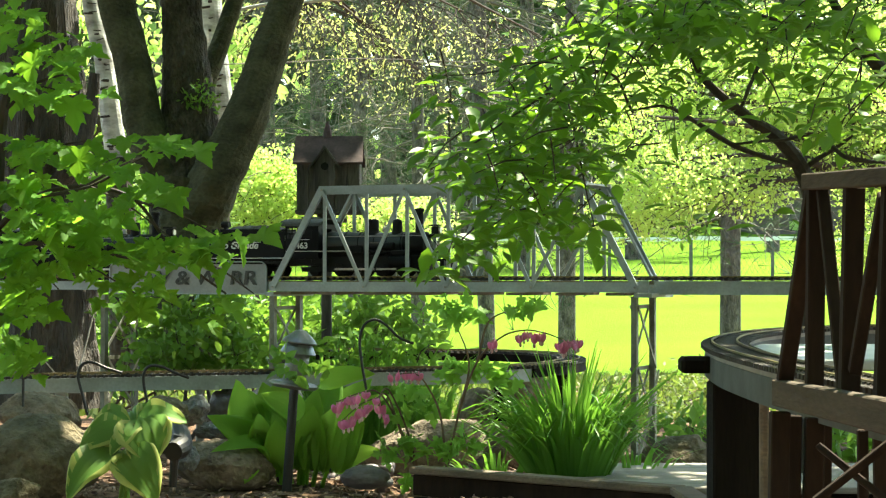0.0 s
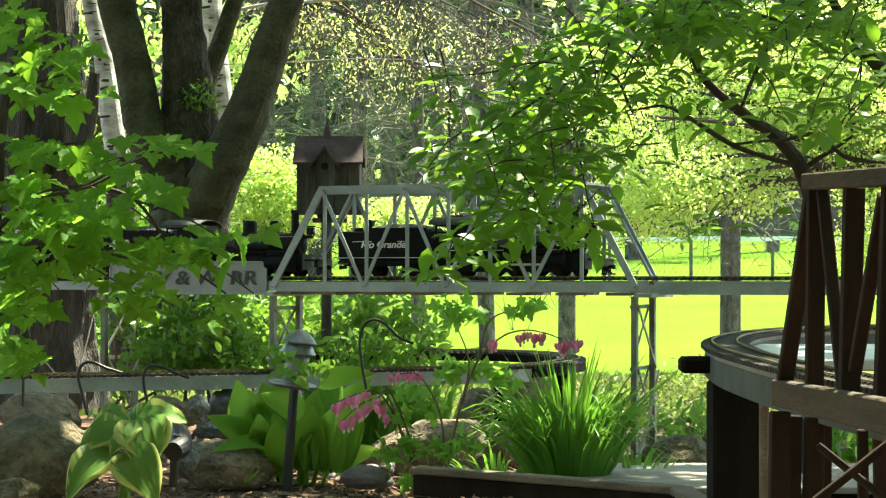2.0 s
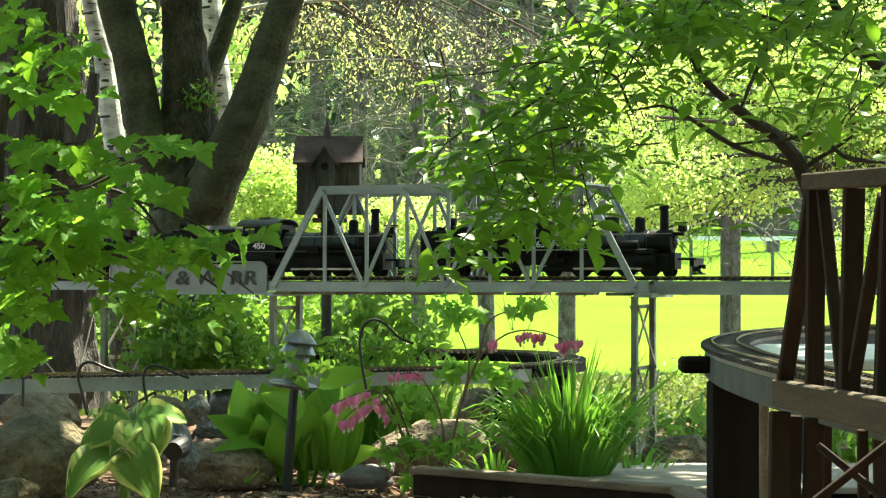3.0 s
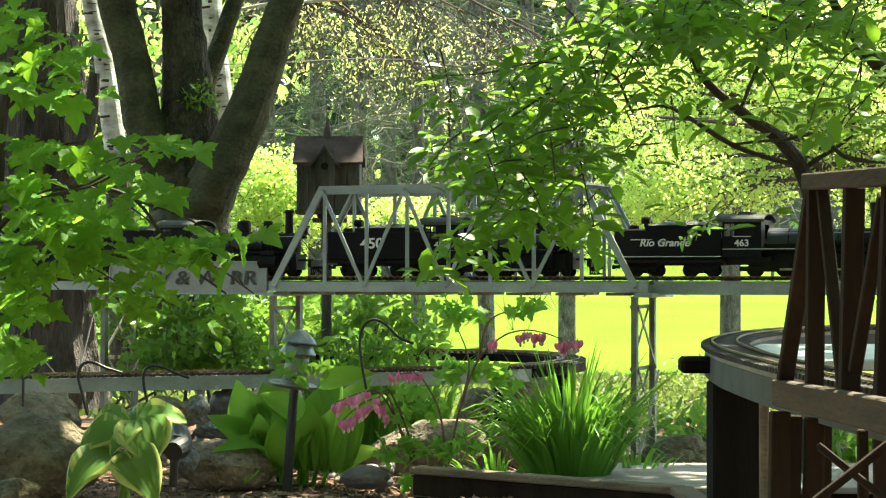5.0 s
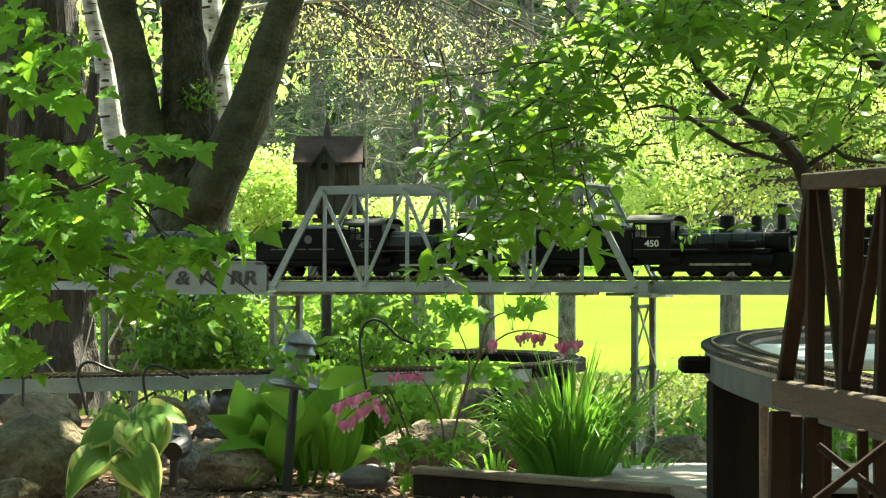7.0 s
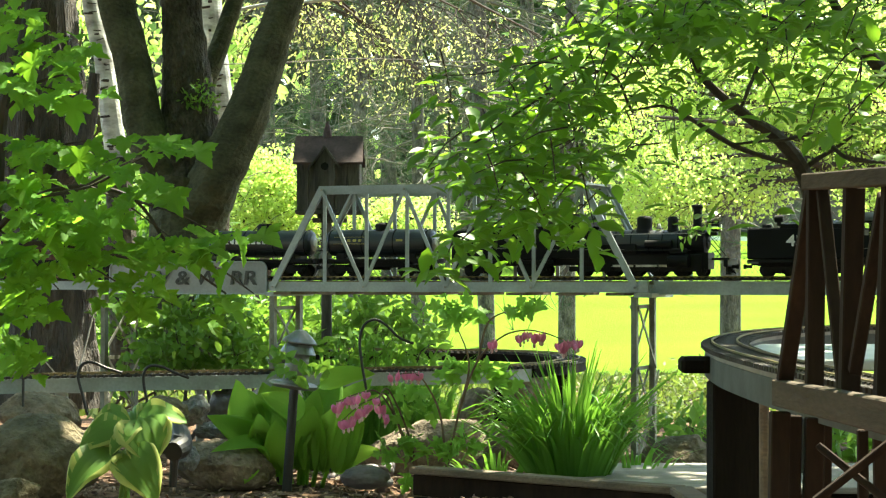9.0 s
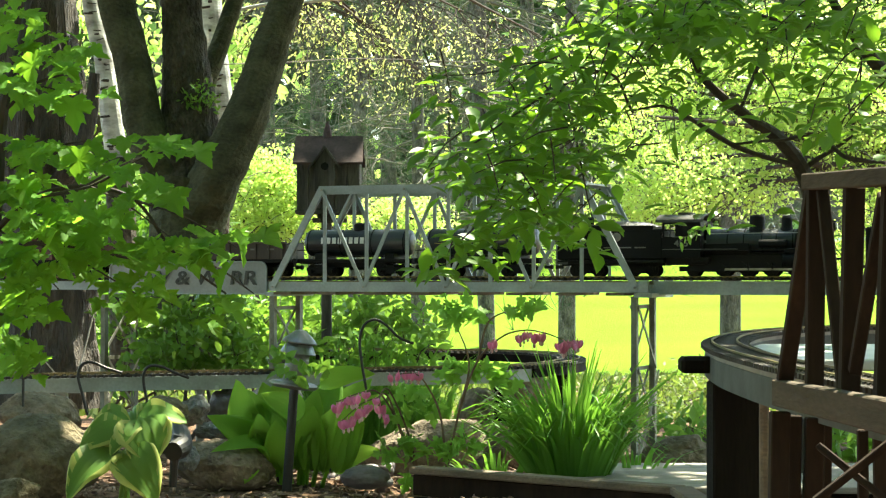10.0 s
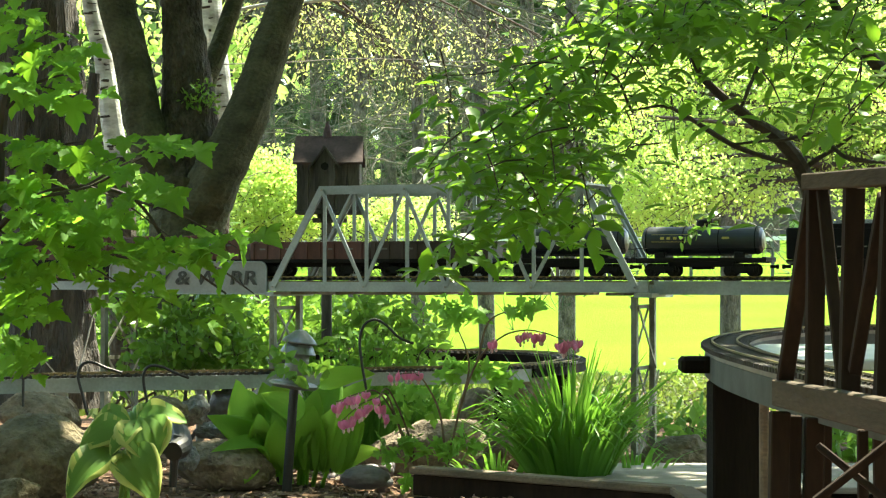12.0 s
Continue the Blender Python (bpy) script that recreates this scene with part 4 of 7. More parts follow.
def tender(words, label, offset, style):
    """Local x runs back from the tender's front end."""
    th = thing("tender", (0, 0, 0), label, "tender", "tenders")
    P = lambda n, bm, m=M_BLACK, lb="": part(n, bm, m, th, lb)
    bm = bmesh.new()
    box(bm, (-0.155, 0, 0.0405), (0.31, 0.125, 0.009), bevel=0.001)
    box(bm, (-0.155, 0, 0.034), (0.30, 0.07, 0.010), bevel=0.001)
    for s in (-1, 1):
        box(bm, (-0.155, s * 0.052, 0.034), (0.06, 0.012, 0.008))
    P("frame", bm, M_SOOT)
    bm = bmesh.new()
    box(bm, (-0.156, 0, 0.088), (0.308, 0.128, 0.085), bevel=0.004)
    for s in (-1, 1):
        bar(bm, (-0.03, s * 0.062, 0.134), (-0.22, s * 0.062, 0.134), 0.004, 0.012)
    box(bm, (-0.125, 0, 0.133), (0.19, 0.122, 0.007))
    P("tank", bm, M_BLACK)
    bm = bmesh.new()
    got = bmesh.ops.create_grid(bm, x_segments=14, y_segments=8, size=0.5, matrix=Matrix.Translation((-0.125, 0, 0.138)) @ Matrix.Diagonal((0.18, 0.112, 1, 1)))
    for v in got["verts"]:
        e = max(0, 1 - (2 * (v.co.x + 0.125) / 0.18) ** 2) * max(0, 1 - (2 * v.co.y / 0.112) ** 2)
        v.co.z += 0.014 * e ** 0.6 + R.uniform(-0.002, 0.003)
    P("coal_load", bm, M_COAL, "heaped black coal")
    bm = bmesh.new()
    lathe(bm, [(0.014, 0.129), (0.014, 0.139), (0.011, 0.142)], 14, Matrix.Translation((-0.27, 0, 0)))
    P("water_hatch", bm, M_SOOT)
    if style == "box":
        bm = bmesh.new()
        box(bm, (-0.245, 0, 0.153), (0.034, 0.05, 0.028), bevel=0.002)
        P("doghouse", bm)
    bm = bmesh.new()
    cyl(bm, (-0.235, 0, 0.156), 0.010, 0.024, "X", 14)
    box(bm, (-0.235, 0, 0.143), (0.01, 0.012, 0.012))
    P("rear_lamp", bm, M_SOOT)
    if style == "flying":
        lettering("name_text", words, 0.0285, Vector((-0.165, -0.0648, 0.091)), 0, M_WHITE, th, 1.06, True, 0.25)
        bm = bmesh.new()
        box(bm, (-0.156, -0.0645, 0.0535), (0.305, 0.001, 0.0018))
        for x0, x1, z in ((-0.262, -0.20, 0.1005), (-0.12, -0.085, 0.1005), (-0.185, -0.162, 0.094)):
            box(bm, ((x0 + x1) / 2, -0.0645, z), (x1 - x0, 0.001, 0.0016))
        P("white_stripe", bm, M_WHITE)
    elif style == "number":
        lettering("tender_number", words, 0.042, Vector((-0.165, -0.0648, 0.094)), 0, M_WHITE, th, 1.15, True)
    else:
        bm = bmesh.new()
        cyl(bm, (-0.135, -0.0645, 0.108), 0.0125, 0.001, "Y", 20)
        P("round_emblem", bm, M_FADED, "faded round emblem")
        bm = bmesh.new()
        for x, w in ((-0.062, 0.032), (-0.108, 0.04), (-0.152, 0.03), (-0.186, 0.012), (-0.216, 0.03), (-0.245, 0.014)):
            box(bm, (x - 0.005, -0.0645, 0.079), (w, 0.001, 0.0035))
        P("faded_line_of_writing", bm, M_FADED)
    bm = bmesh.new()
    box(bm, (-0.293, -0.0632, 0.036), (0.03, 0.002, 0.006))
    P("step", bm, M_ROOF)
    for x in (-0.075, -0.235):
        truck(th, x)
    for s in (-1, 1):
        bm = bmesh.new()
        tube(bm, [(-0.005, s * 0.06, 0.05), (-0.005, s * 0.062, 0.12)], 0.0012, 6)
        P("grab_rail", bm, M_STEEL)
    coupler(th, -0.322, -1)
    CARS.append((th, offset))


def tank_car(label, offset, bars, lm):
    th = thing("tank_car", (0, 0, 0), label, "tank car", "tank cars")
    P = lambda n, bm, m=M_BLACK, lb="": part(n, bm, m, th, lb)
    zc, r, ln = 0.0985, 0.0385, 0.345
    bm = bmesh.new()
    rx = Matrix.Rotation(radians(-90), 4, "Y")
    lathe(bm, [(0.01, 0.0), (0.025, 0.003), (0.035, 0.009), (r, 0.016), (r, ln - 0.016), (0.035, ln - 0.009), (0.025, ln - 0.003), (0.01, ln)], 30, Matrix.Translation((0, 0, zc)) @ rx)
    tank = P("tank", bm, M_BOILER)
    for x in (-0.018, -0.12, -0.22, -0.325):
        bm = bmesh.new()
        lathe(bm, [(r + 0.0012, 0), (r + 0.0012, 0.003)], 30, Matrix.Translation((x, 0, zc)) @ rx)
        part("tank_band", bm, M_BLACK, tank)
    bm = bmesh.new()
    lathe(bm, [(0.019, zc + 0.03), (0.0185, 0.150), (0.016, 0.154), (0.008, 0.157)], 20, Matrix.Translation((-0.172, 0, 0)))
    box(bm, (-0.152, 0, 0.152), (0.012, 0.012, 0.01))
    P("dome", bm, M_SOOT)
    bm = bmesh.new()
    for s in (-1, 1):
        box(bm, (-0.172, s * 0.045, 0.045), (0.37, 0.010, 0.010), bevel=0.001)
        box(bm, (-0.172, s * 0.055, 0.058), (0.2, 0.012, 0.003))
    box(bm, (-0.172, 0, 0.043), (0.38, 0.03, 0.014), bevel=0.001)
    box(bm, (-0.172, 0, 0.034), (0.19, 0.05, 0.018), bevel=0.002)
    for x in (0.012, -0.357):
        box(bm, (x, 0, 0.045), (0.012, 0.12, 0.014), bevel=0.001)
    for x in (-0.06, -0.285):
        box(bm, (x, 0, 0.055), (0.03, 0.09, 0.024), bevel=0.003)
    P("underframe", bm, M_SOOT)
    bm = bmesh.new()
    cyl(bm, (-0.172, 0, 0.03), 0.012, 0.06, "X", 14)
    P("brake_cylinder", bm, M_SOOT)
    for s in (-1, 1):
        bm = bmesh.new()
        tube(bm, [(0.008, s * 0.056, 0.076), (-0.352, s * 0.056, 0.076)], 0.0011, 6)
        for x in (0.008, -0.08, -0.17, -0.26, -0.352):
            tube(bm, [(x, s * 0.056, 0.05), (x, s * 0.056, 0.076)], 0.0009, 5)
        P("handrail", bm, M_SOOT)
    for x, w, z, h in bars:
        bm = bmesh.new()
        box(bm, (x, 0, z), (w, 0.0012, h))
        for v in bm.verts:
            dz = v.co.z
            v.co.y -= math.sqrt(max(0, (r + 0.0006) ** 2 - dz * dz))
            v.co.z += zc
        part("marking_bar", bm, lm, tank)
    for x in (-0.06, -0.285):
        truck(th, x)
    coupler(th, 0.026, 1)
    coupler(th, -0.371, -1)
    CARS.append((th, offset))


def gondola(label, offset, h, m, ln=0.375):
    th = thing("gondola_car", (0, 0, 0), label, "gondola car", "gondola cars")
    P = lambda n, bm, mm=m, lb="": part(n, bm, mm, th, lb)
    bm = bmesh.new()
    box(bm, (-ln / 2, 0, 0.045), (ln, 0.12, 0.010), bevel=0.001)
    box(bm, (-ln / 2, 0, 0.034), (ln, 0.02, 0.014), bevel=0.001)
    P("underframe", bm, M_SOOT)
    for s in (-1, 1):
        w = P("side_wall", box(bmesh.new(), (-ln / 2, s * 0.060, 0.05 + h / 2), (ln, 0.004, h), bevel=0.0008))
        for k in range(9):
            bm = bmesh.new()
            box(bm, (-0.012 - k * (ln - 0.024) / 8, s * 0.0635, 0.05 + h / 2), (0.005, 0.005, h))
            part("stake", bm, m, w)
        bm = bmesh.new()
        box(bm, (-ln / 2, s * 0.062, 0.05 + h + 0.001), (ln + 0.003, 0.010, 0.005), bevel=0.0008)
        part("top_rail", bm, m, w)
        bm = bmesh.new()
        for x, wd in ((-0.05, 0.022), (-0.11, 0.016), (-0.25, 0.014), (-0.33, 0.024)):
            box(bm, (x, s * 0.0626, 0.05 + h * 0.62), (wd, 0.001, 0.005))
        part("marking_bars", bm, M_FADED, w, kind="stuff")
    for x in (-0.002, -ln + 0.002):
        P("end_wall", box(bmesh.new(), (x, 0, 0.05 + h / 2), (0.004, 0.118, h), bevel=0.0008))
    for x in (-0.065, -ln + 0.065):
        truck(th, x)
    coupler(th, 0.012, 1)
    coupler(th, -ln - 0.012, -1)
    CARS.append((th, offset))


locomotive("463", "black narrow gauge steam locomotive leading the train", 0.0)
tender("Rio Grande", "black tender with white flying railway name and stripe", 0.505, "flying")
locomotive("450", "black steam locomotive with white cab number 450", 0.880)
tender("450", "black tender with large white number on its side", 1.385, "number")
locomotive("455", "black steam locomotive with faded cab number 455", 1.745)
tender("", "black tender with faded round emblem and coal load", 2.248, "emblem")
tank_car("black tank car with a dark yellow lettered panel", 2.631, [(-0.255, 0.11, -0.004, 0.0012), (-0.255, 0.11, 0.016, 0.0012), (-0.225, 0.010, 0.006, 0.007), (-0.243, 0.010, 0.006, 0.007), (-0.261, 0.010, 0.006, 0.007), (-0.279, 0.010, 0.006, 0.007), (-0.10, 0.02, 0.006, 0.006)], M_YELLOW)
tank_car("black tank car with large white lettering on its side", 3.02, [(-0.15 - 0.018 * k, 0.012, 0.006, 0.018) for k in range(8)], M_WHITE)
gondola("dark brown low-sided gondola car", 3.405, 0.048, M_GONDOLA2)
gondola("red-brown low-sided gondola car", 3.800, 0.048, M_GONDOLA)
gondola("red-brown high-sided gondola car", 4.200, 0.068, M_GONDOLA)
gondola("red-brown high-sided gondola car", 4.610, 0.068, M_GONDOLA)


def motions():
    """The train rolls along the high line; wheels and side rods turn with it."""
    turn = Matrix.Rotation(-LINE, 4, "Z")
    times = [0.0, 0.75, 1.5, 2.0, 2.5, 3.0, 3.6, 4.2, 4.8, 5.5, 6.0, 6.5, 7.0, 7.6, 8.2, 8.8, 9.5, 10.0, 10.5, 11.2, 12.0]
    for th, back in CARS:
        walk(th, [(t, Matrix.Translation(on_line(travelled(t) - back)) @ turn) for t in times])
    fine = [i / 15 for i in range(181)]
    finest = [i / 30 for i in range(361)]
    for ob, (x, z), r in TURNING:
        walk(ob, [(t, Matrix.Translation((x, 0, z)) @ Matrix.Rotation(travelled(t) / r, 4, "Y")) for t in (fine if r > 0.02 else finest)])
    for ob in RODS:
        walk(ob, [(t, Matrix.Translation((-0.010 * math.sin(travelled(t) / 0.0235), 0, 0.0235 - 0.010 * math.cos(travelled(t) / 0.0235)))) for t in fine])


# ---- trees ----
def limb(bm, pts, radii, seg=12, rough=0.12, steps=5, seed=1):
    """A living branch: smooth path, tapered, lumpy."""
    p = smooth_path(pts, steps)
    n = len(pts) - 1
    rad = []
    for i in range(len(p)):
        t = min(i / steps, n - 1e-6)
        k = int(t)
        rad.append(radii[k] + (radii[k + 1] - radii[k]) * (t - k))
    return tube(bm, p, rad, seg, rough, seed)


def grow_twigs(bm, start, way, length, r, depth, tips, droop=0.0, spread=0.7, kids=3):
    """Twigs that fork; collects their ends in tips."""
    pts = [Vector(start)]
    d = Vector(way).normalized()
    for _ in range(4):
        d = (d + Vector((R.uniform(-1, 1), R.uniform(-1, 1), R.uniform(-1, 1))) * 0.18 + Vector((0, 0, -droop))).normalized()
        pts.append(pts[-1] + d * length / 4)
    tube(bm, pts, [r, r * 0.85, r * 0.7, r * 0.6, r * 0.45], 5)
    tips.extend(pts[2:])
    if depth > 0:
        for _ in range(kids):
            q = pts[R.choice((1, 2, 3, 4))]
            dd = (d + Vector((R.uniform(-1, 1), R.uniform(-1, 1), R.uniform(-1, 1))) * spread).normalized()
            grow_twigs(bm, q, dd, length * 0.62, r * 0.5, depth - 1, tips, droop, spread, kids)


def forked_tree():
    th = thing("maple_tree", (-0.920, 7.500, 0.291), "grey-barked tree forking low into three heavy stems", "tree")
    bm = bmesh.new()
    limb(bm, [(-0.941, 7.500, 0.260), (-0.941, 7.500, 0.454), (-0.937, 7.500, 0.639), (-0.929, 7.500, 0.793), (-0.911, 7.500, 0.951)], [0.18, 0.145, 0.132, 0.138, 0.15], 26, 0.12, 8, 2)
    part("trunk", bm, M_BARK, th)

    def stem(pts, rad, sd, m=M_BARK):
        bm = bmesh.new()
        limb(bm, pts, rad, 20, 0.13, 8, sd)
        part("limb", bm, m, th)

    stem([(-0.950, 7.520, 0.783), (-0.980, 7.480, 0.925), (-1.017, 7.450, 1.005), (-1.059, 7.420, 1.095), (-1.090, 7.420, 1.207), (-1.122, 7.420, 1.389), (-1.173, 7.420, 1.592), (-1.266, 7.420, 2.099)], [0.08, 0.095, 0.084, 0.073, 0.069, 0.066, 0.068, 0.06], 3)
    stem([(-0.956, 7.500, 0.742), (-0.947, 7.500, 0.906), (-0.931, 7.500, 1.066), (-0.925, 7.500, 1.193), (-0.935, 7.500, 1.398), (-0.950, 7.500, 1.603), (-0.968, 7.500, 2.136)], [0.1, 0.13, 0.125, 0.104, 0.084, 0.072, 0.06], 4, M_BARK_ROUGH)
    stem([(-0.915, 7.500, 0.618), (-0.895, 7.470, 0.792), (-0.848, 7.420, 0.892), (-0.795, 7.380, 0.981), (-0.700, 7.360, 1.172), (-0.628, 7.360, 1.383), (-0.559, 7.360, 1.584), (-0.411, 7.360, 2.087)], [0.09, 0.105, 0.1, 0.092, 0.078, 0.068, 0.059, 0.05], 5)
    stem([(-0.904, 7.650, 1.278), (-0.841, 7.650, 1.424), (-0.795, 7.650, 1.550), (-0.745, 7.650, 1.707)], [0.045, 0.036, 0.034, 0.03], 6)
    # tuft of moss and shoots in the fork
    n = 160
    p = clumps([(-0.870, 7.390, 1.268), (-0.850, 7.390, 1.217), (-0.905, 7.390, 1.240)], [0.07, 0.06, 0.06], n // 3 + 1, 0.7)
    leaves("fork_growth", p, rand_dirs(len(p), -0.2), rand_dirs(len(p)), NR.uniform(0.012, 0.03, len(p)), OVAL, M_SHRUB, th, "green shoots growing from the fork", kind="stuff")
    # the crown, unseen high over the garden, spread wide to shade it
    cs, rs = [], []
    for _ in range(170):
        cs.append((R.uniform(-4.2, 3.0), R.uniform(4.6, 9.6), R.uniform(2.4, 4.8)))
        rs.append(R.uniform(0.35, 0.75))
    p = clumps(cs, rs, 44, 0.6)
    p = p[(p[:, 2] > 0.75 + 0.145 * p[:, 1])]
    leaves("crown", p, rand_dirs(len(p), -0.4), rand_dirs(len(p), 0.9), NR.uniform(0.13, 0.24, len(p)), BROAD, M_CANOPY, th)


def big_trunk():
    th = thing("old_maple", (-1.566, 8.200, 0.150), "thick old trunk with deeply furrowed bark", "tree")
    bm = bmesh.new()
    pts = smooth_path([(-1.566, 8.200, 0.083), (-1.544, 8.200, 0.351), (-1.561, 8.200, 0.687), (-1.579, 8.200, 1.024), (-1.603, 8.200, 1.428), (-1.671, 8.200, 1.833), (-1.741, 8.200, 2.599)], 14)
    n = len(pts)
    seg = 46
    rings = []
    for i, p in enumerate(pts):
        r = 0.17 + 0.06 * max(0, 1 - i / 14) + 0.01 * math.sin(i * 0.3)
        ring = []
        for k in range(seg):
            a = 2 * math.pi * k / seg
            q = Vector((math.cos(a), math.sin(a), 0))
            furrow = noise.noise(Vector((q.x * 6, q.y * 6, i * 0.12))) * 0.018 + abs(noise.noise(Vector((q.x * 14, q.y * 14, i * 0.25)))) * 0.02
            ring.append(bm.verts.new(p + q * (r + furrow)))
        rings.append(ring)
    for a, b in zip(rings, rings[1:]):
        for k in range(seg):
            bm.faces.new((a[k], a[(k + 1) % seg], b[(k + 1) % seg], b[k]))
    part("trunk", bm, M_BARK2, th)
    bm = bmesh.new()
    limb(bm, [(-1.516, 8.100, 0.952), (-1.410, 8.000, 1.079), (-1.366, 8.000, 1.233), (-1.349, 8.000, 1.386)], [0.05, 0.035, 0.03, 0.02], 10)
    part("limb", bm, M_BARK2, th)
    # unseen crown added overhead to shade the undergrowth at the left
    cs = [(R.uniform(-5.5, -1.2), R.uniform(8.6, 13.0), R.uniform(3.3, 5.6)) for _ in range(70)]
    p = clumps(cs, [0.6] * 70, 40, 0.6)
    p = p[p[:, 2] > 0.8 + 0.15 * p[:, 1]]
    leaves("crown", p, rand_dirs(len(p), -0.4), rand_dirs(len(p), 0.9), NR.uniform(0.16, 0.28, len(p)), BROAD, M_CANOPY, th)


def birch(pts, rad, label, sprays):
    th = thing("birch_tree", pts[0], label, "tree", "birches")
    bm = bmesh.new()
    limb(bm, pts[2:], rad[2:], 16, 0.10, 7, 9)
    tr = part("trunk", bm, M_BIRCH, th)
    bm = bmesh.new()
    limb(bm, pts[:3], [r * 1.06 for r in rad[:3]], 16, 0.2, 7, 9)
    part("rough_base", bm, M_BARK_ROUGH, th, "dark cracked bark at the foot")
    for k in range(30):
        t = R.random()
        i = R.randrange(2, len(pts) - 1)
        p = Vector(pts[i]).lerp(Vector(pts[i + 1]), t)
        bm = bmesh.new()
        box(bm, (0, 0, 0), (R.uniform(0.012, 0.045), 0.012, R.uniform(0.003, 0.013)), Matrix.Translation(p + Vector((R.uniform(-0.02, 0.02), -rad[i] * 0.94, 0))) @ Matrix.Rotation(R.uniform(-0.3, 0.3), 4, "Y"), bevel=0.003)
        part("bark_scar", bm, M_SCAR, tr)
    if sprays:
        bm, tips = bmesh.new(), []
        for a, b in sprays:
            d = Vector(b) - Vector(a)
            limb(bm, [a, Vector(a) + d * 0.5 + Vector((0, 0, 0.12)), b], [0.018, 0.012, 0.005], 7)
            for k in range(22):
                q = Vector(a) + d * R.uniform(0.3, 1)
                grow_twigs(bm, q, (R.uniform(-1, 1), R.uniform(-0.6, 0.6), -0.35), R.uniform(0.2, 0.4), 0.004, 1, tips, 0.13, 0.8, 2)
        part("hanging_brushwood", bm, M_TWIG, th, kind="stuff")
        tp = np.array([t for t in tips])
        n = 2700
        p = tp[NR.integers(0, len(tp), n)] + NR.normal(size=(n, 3)) * 0.05
        leaves("young_leaves", p, rand_dirs(n, -0.8), rand_dirs(n), NR.uniform(0.011, 0.028, n), OVAL, M_BIRCHLEAF, th, "small yellow-green spring leaves and catkins")


def pine(at, lean, r, h, label, dead=60, green=0, low=1.0, reach=1.6):
    th = thing("pine_tree", at, label, "tree", "pines")
    a = Vector(at)
    top = a + Vector((lean[0] * h, lean[1] * h, h))
    bm = bmesh.new()
    limb(bm, [a - Vector((0, 0, 0.2)), a.lerp(top, 0.25), a.lerp(top, 0.5) + Vector((R.uniform(-0.1, 0.1), 0, 0)), a.lerp(top, 0.75), top], [r * 1.15, r, r * 0.9, r * 0.7, r * 0.3], 14, 0.12, 6, R.random() * 9)
    part("trunk", bm, M_PINE, th)
    bm, tips = bmesh.new(), []
    for _ in range(dead):
        z = R.uniform(low, h * 0.8) / h
        q = a.lerp(top, z)
        an = R.uniform(0, 2 * math.pi)
        grow_twigs(bm, q, (math.cos(an), math.sin(an), R.uniform(-0.25, 0.25)), R.uniform(0.6, 1.0) * reach, 0.016, 2, tips, 0.03, 0.9, 3)
    if dead:
        part("dead_wood", bm, M_DEADTWIG, th, "bare grey dead lower branches", kind="stuff")
    else:
        bm.free()
    if green and tips:
        tp = np.array(tips)
        tp = tp[NR.integers(0, len(tp), green)] + NR.normal(size=(green, 3)) * 0.12
        leaves("needles", tp, rand_dirs(green, 0.1), rand_dirs(green), NR.uniform(0.12, 0.26, green), NEEDLES, M_NEEDLE, th)
    # crown far above
    cs = [(top.x + R.uniform(-1.4, 1.4), top.y + R.uniform(-1.4, 1.4), top.z - R.uniform(-1.2, 2.2)) for _ in range(16)]
    p = clumps(cs, [0.6] * 16, 50, 0.6)
    leaves("crown", p, rand_dirs(len(p), 0.2), rand_dirs(len(p)), NR.uniform(0.3, 0.5, len(p)), NEEDLES, M_NEEDLE, th)


def shrub(name, centers, radii, per, size, material, label, category="shrub", shape=OVAL, stems=True, group="", flat=0.8):
    cs = [Vector(c) for c in centers]
    foot = sum(cs, Vector()) / len(cs)
    foot = Vector((foot.x, foot.y, ground_z(foot.x, foot.y)))
    th = thing(name, foot, label, category, group)
    bm = bmesh.new()
    for c in cs:
        a = foot + Vector((R.uniform(-0.1, 0.1), R.uniform(-0.1, 0.1), -0.02))
        limb(bm, [a, a.lerp(c, 0.5) + Vector((R.uniform(-0.06, 0.06), R.uniform(-0.06, 0.06), 0)), c], [0.008, 0.006, 0.002], 6, 0)
        for _ in range(3):
            grow_twigs(bm, a.lerp(c, R.uniform(0.4, 1)), (R.uniform(-1, 1), R.uniform(-1, 1), R.uniform(0, 1)), radii[0], 0.0025, 1, [], 0, 0.8, 2)
    part("stemwork", bm, M_TWIG, th, kind="stuff")
    p = clumps(cs, radii, per, flat)
    leaves("leaves", p, rand_dirs(len(p), -0.1), rand_dirs(len(p), 0.7), NR.uniform(size * 0.6, size * 1.25, len(p)), shape, material, th)
    return th


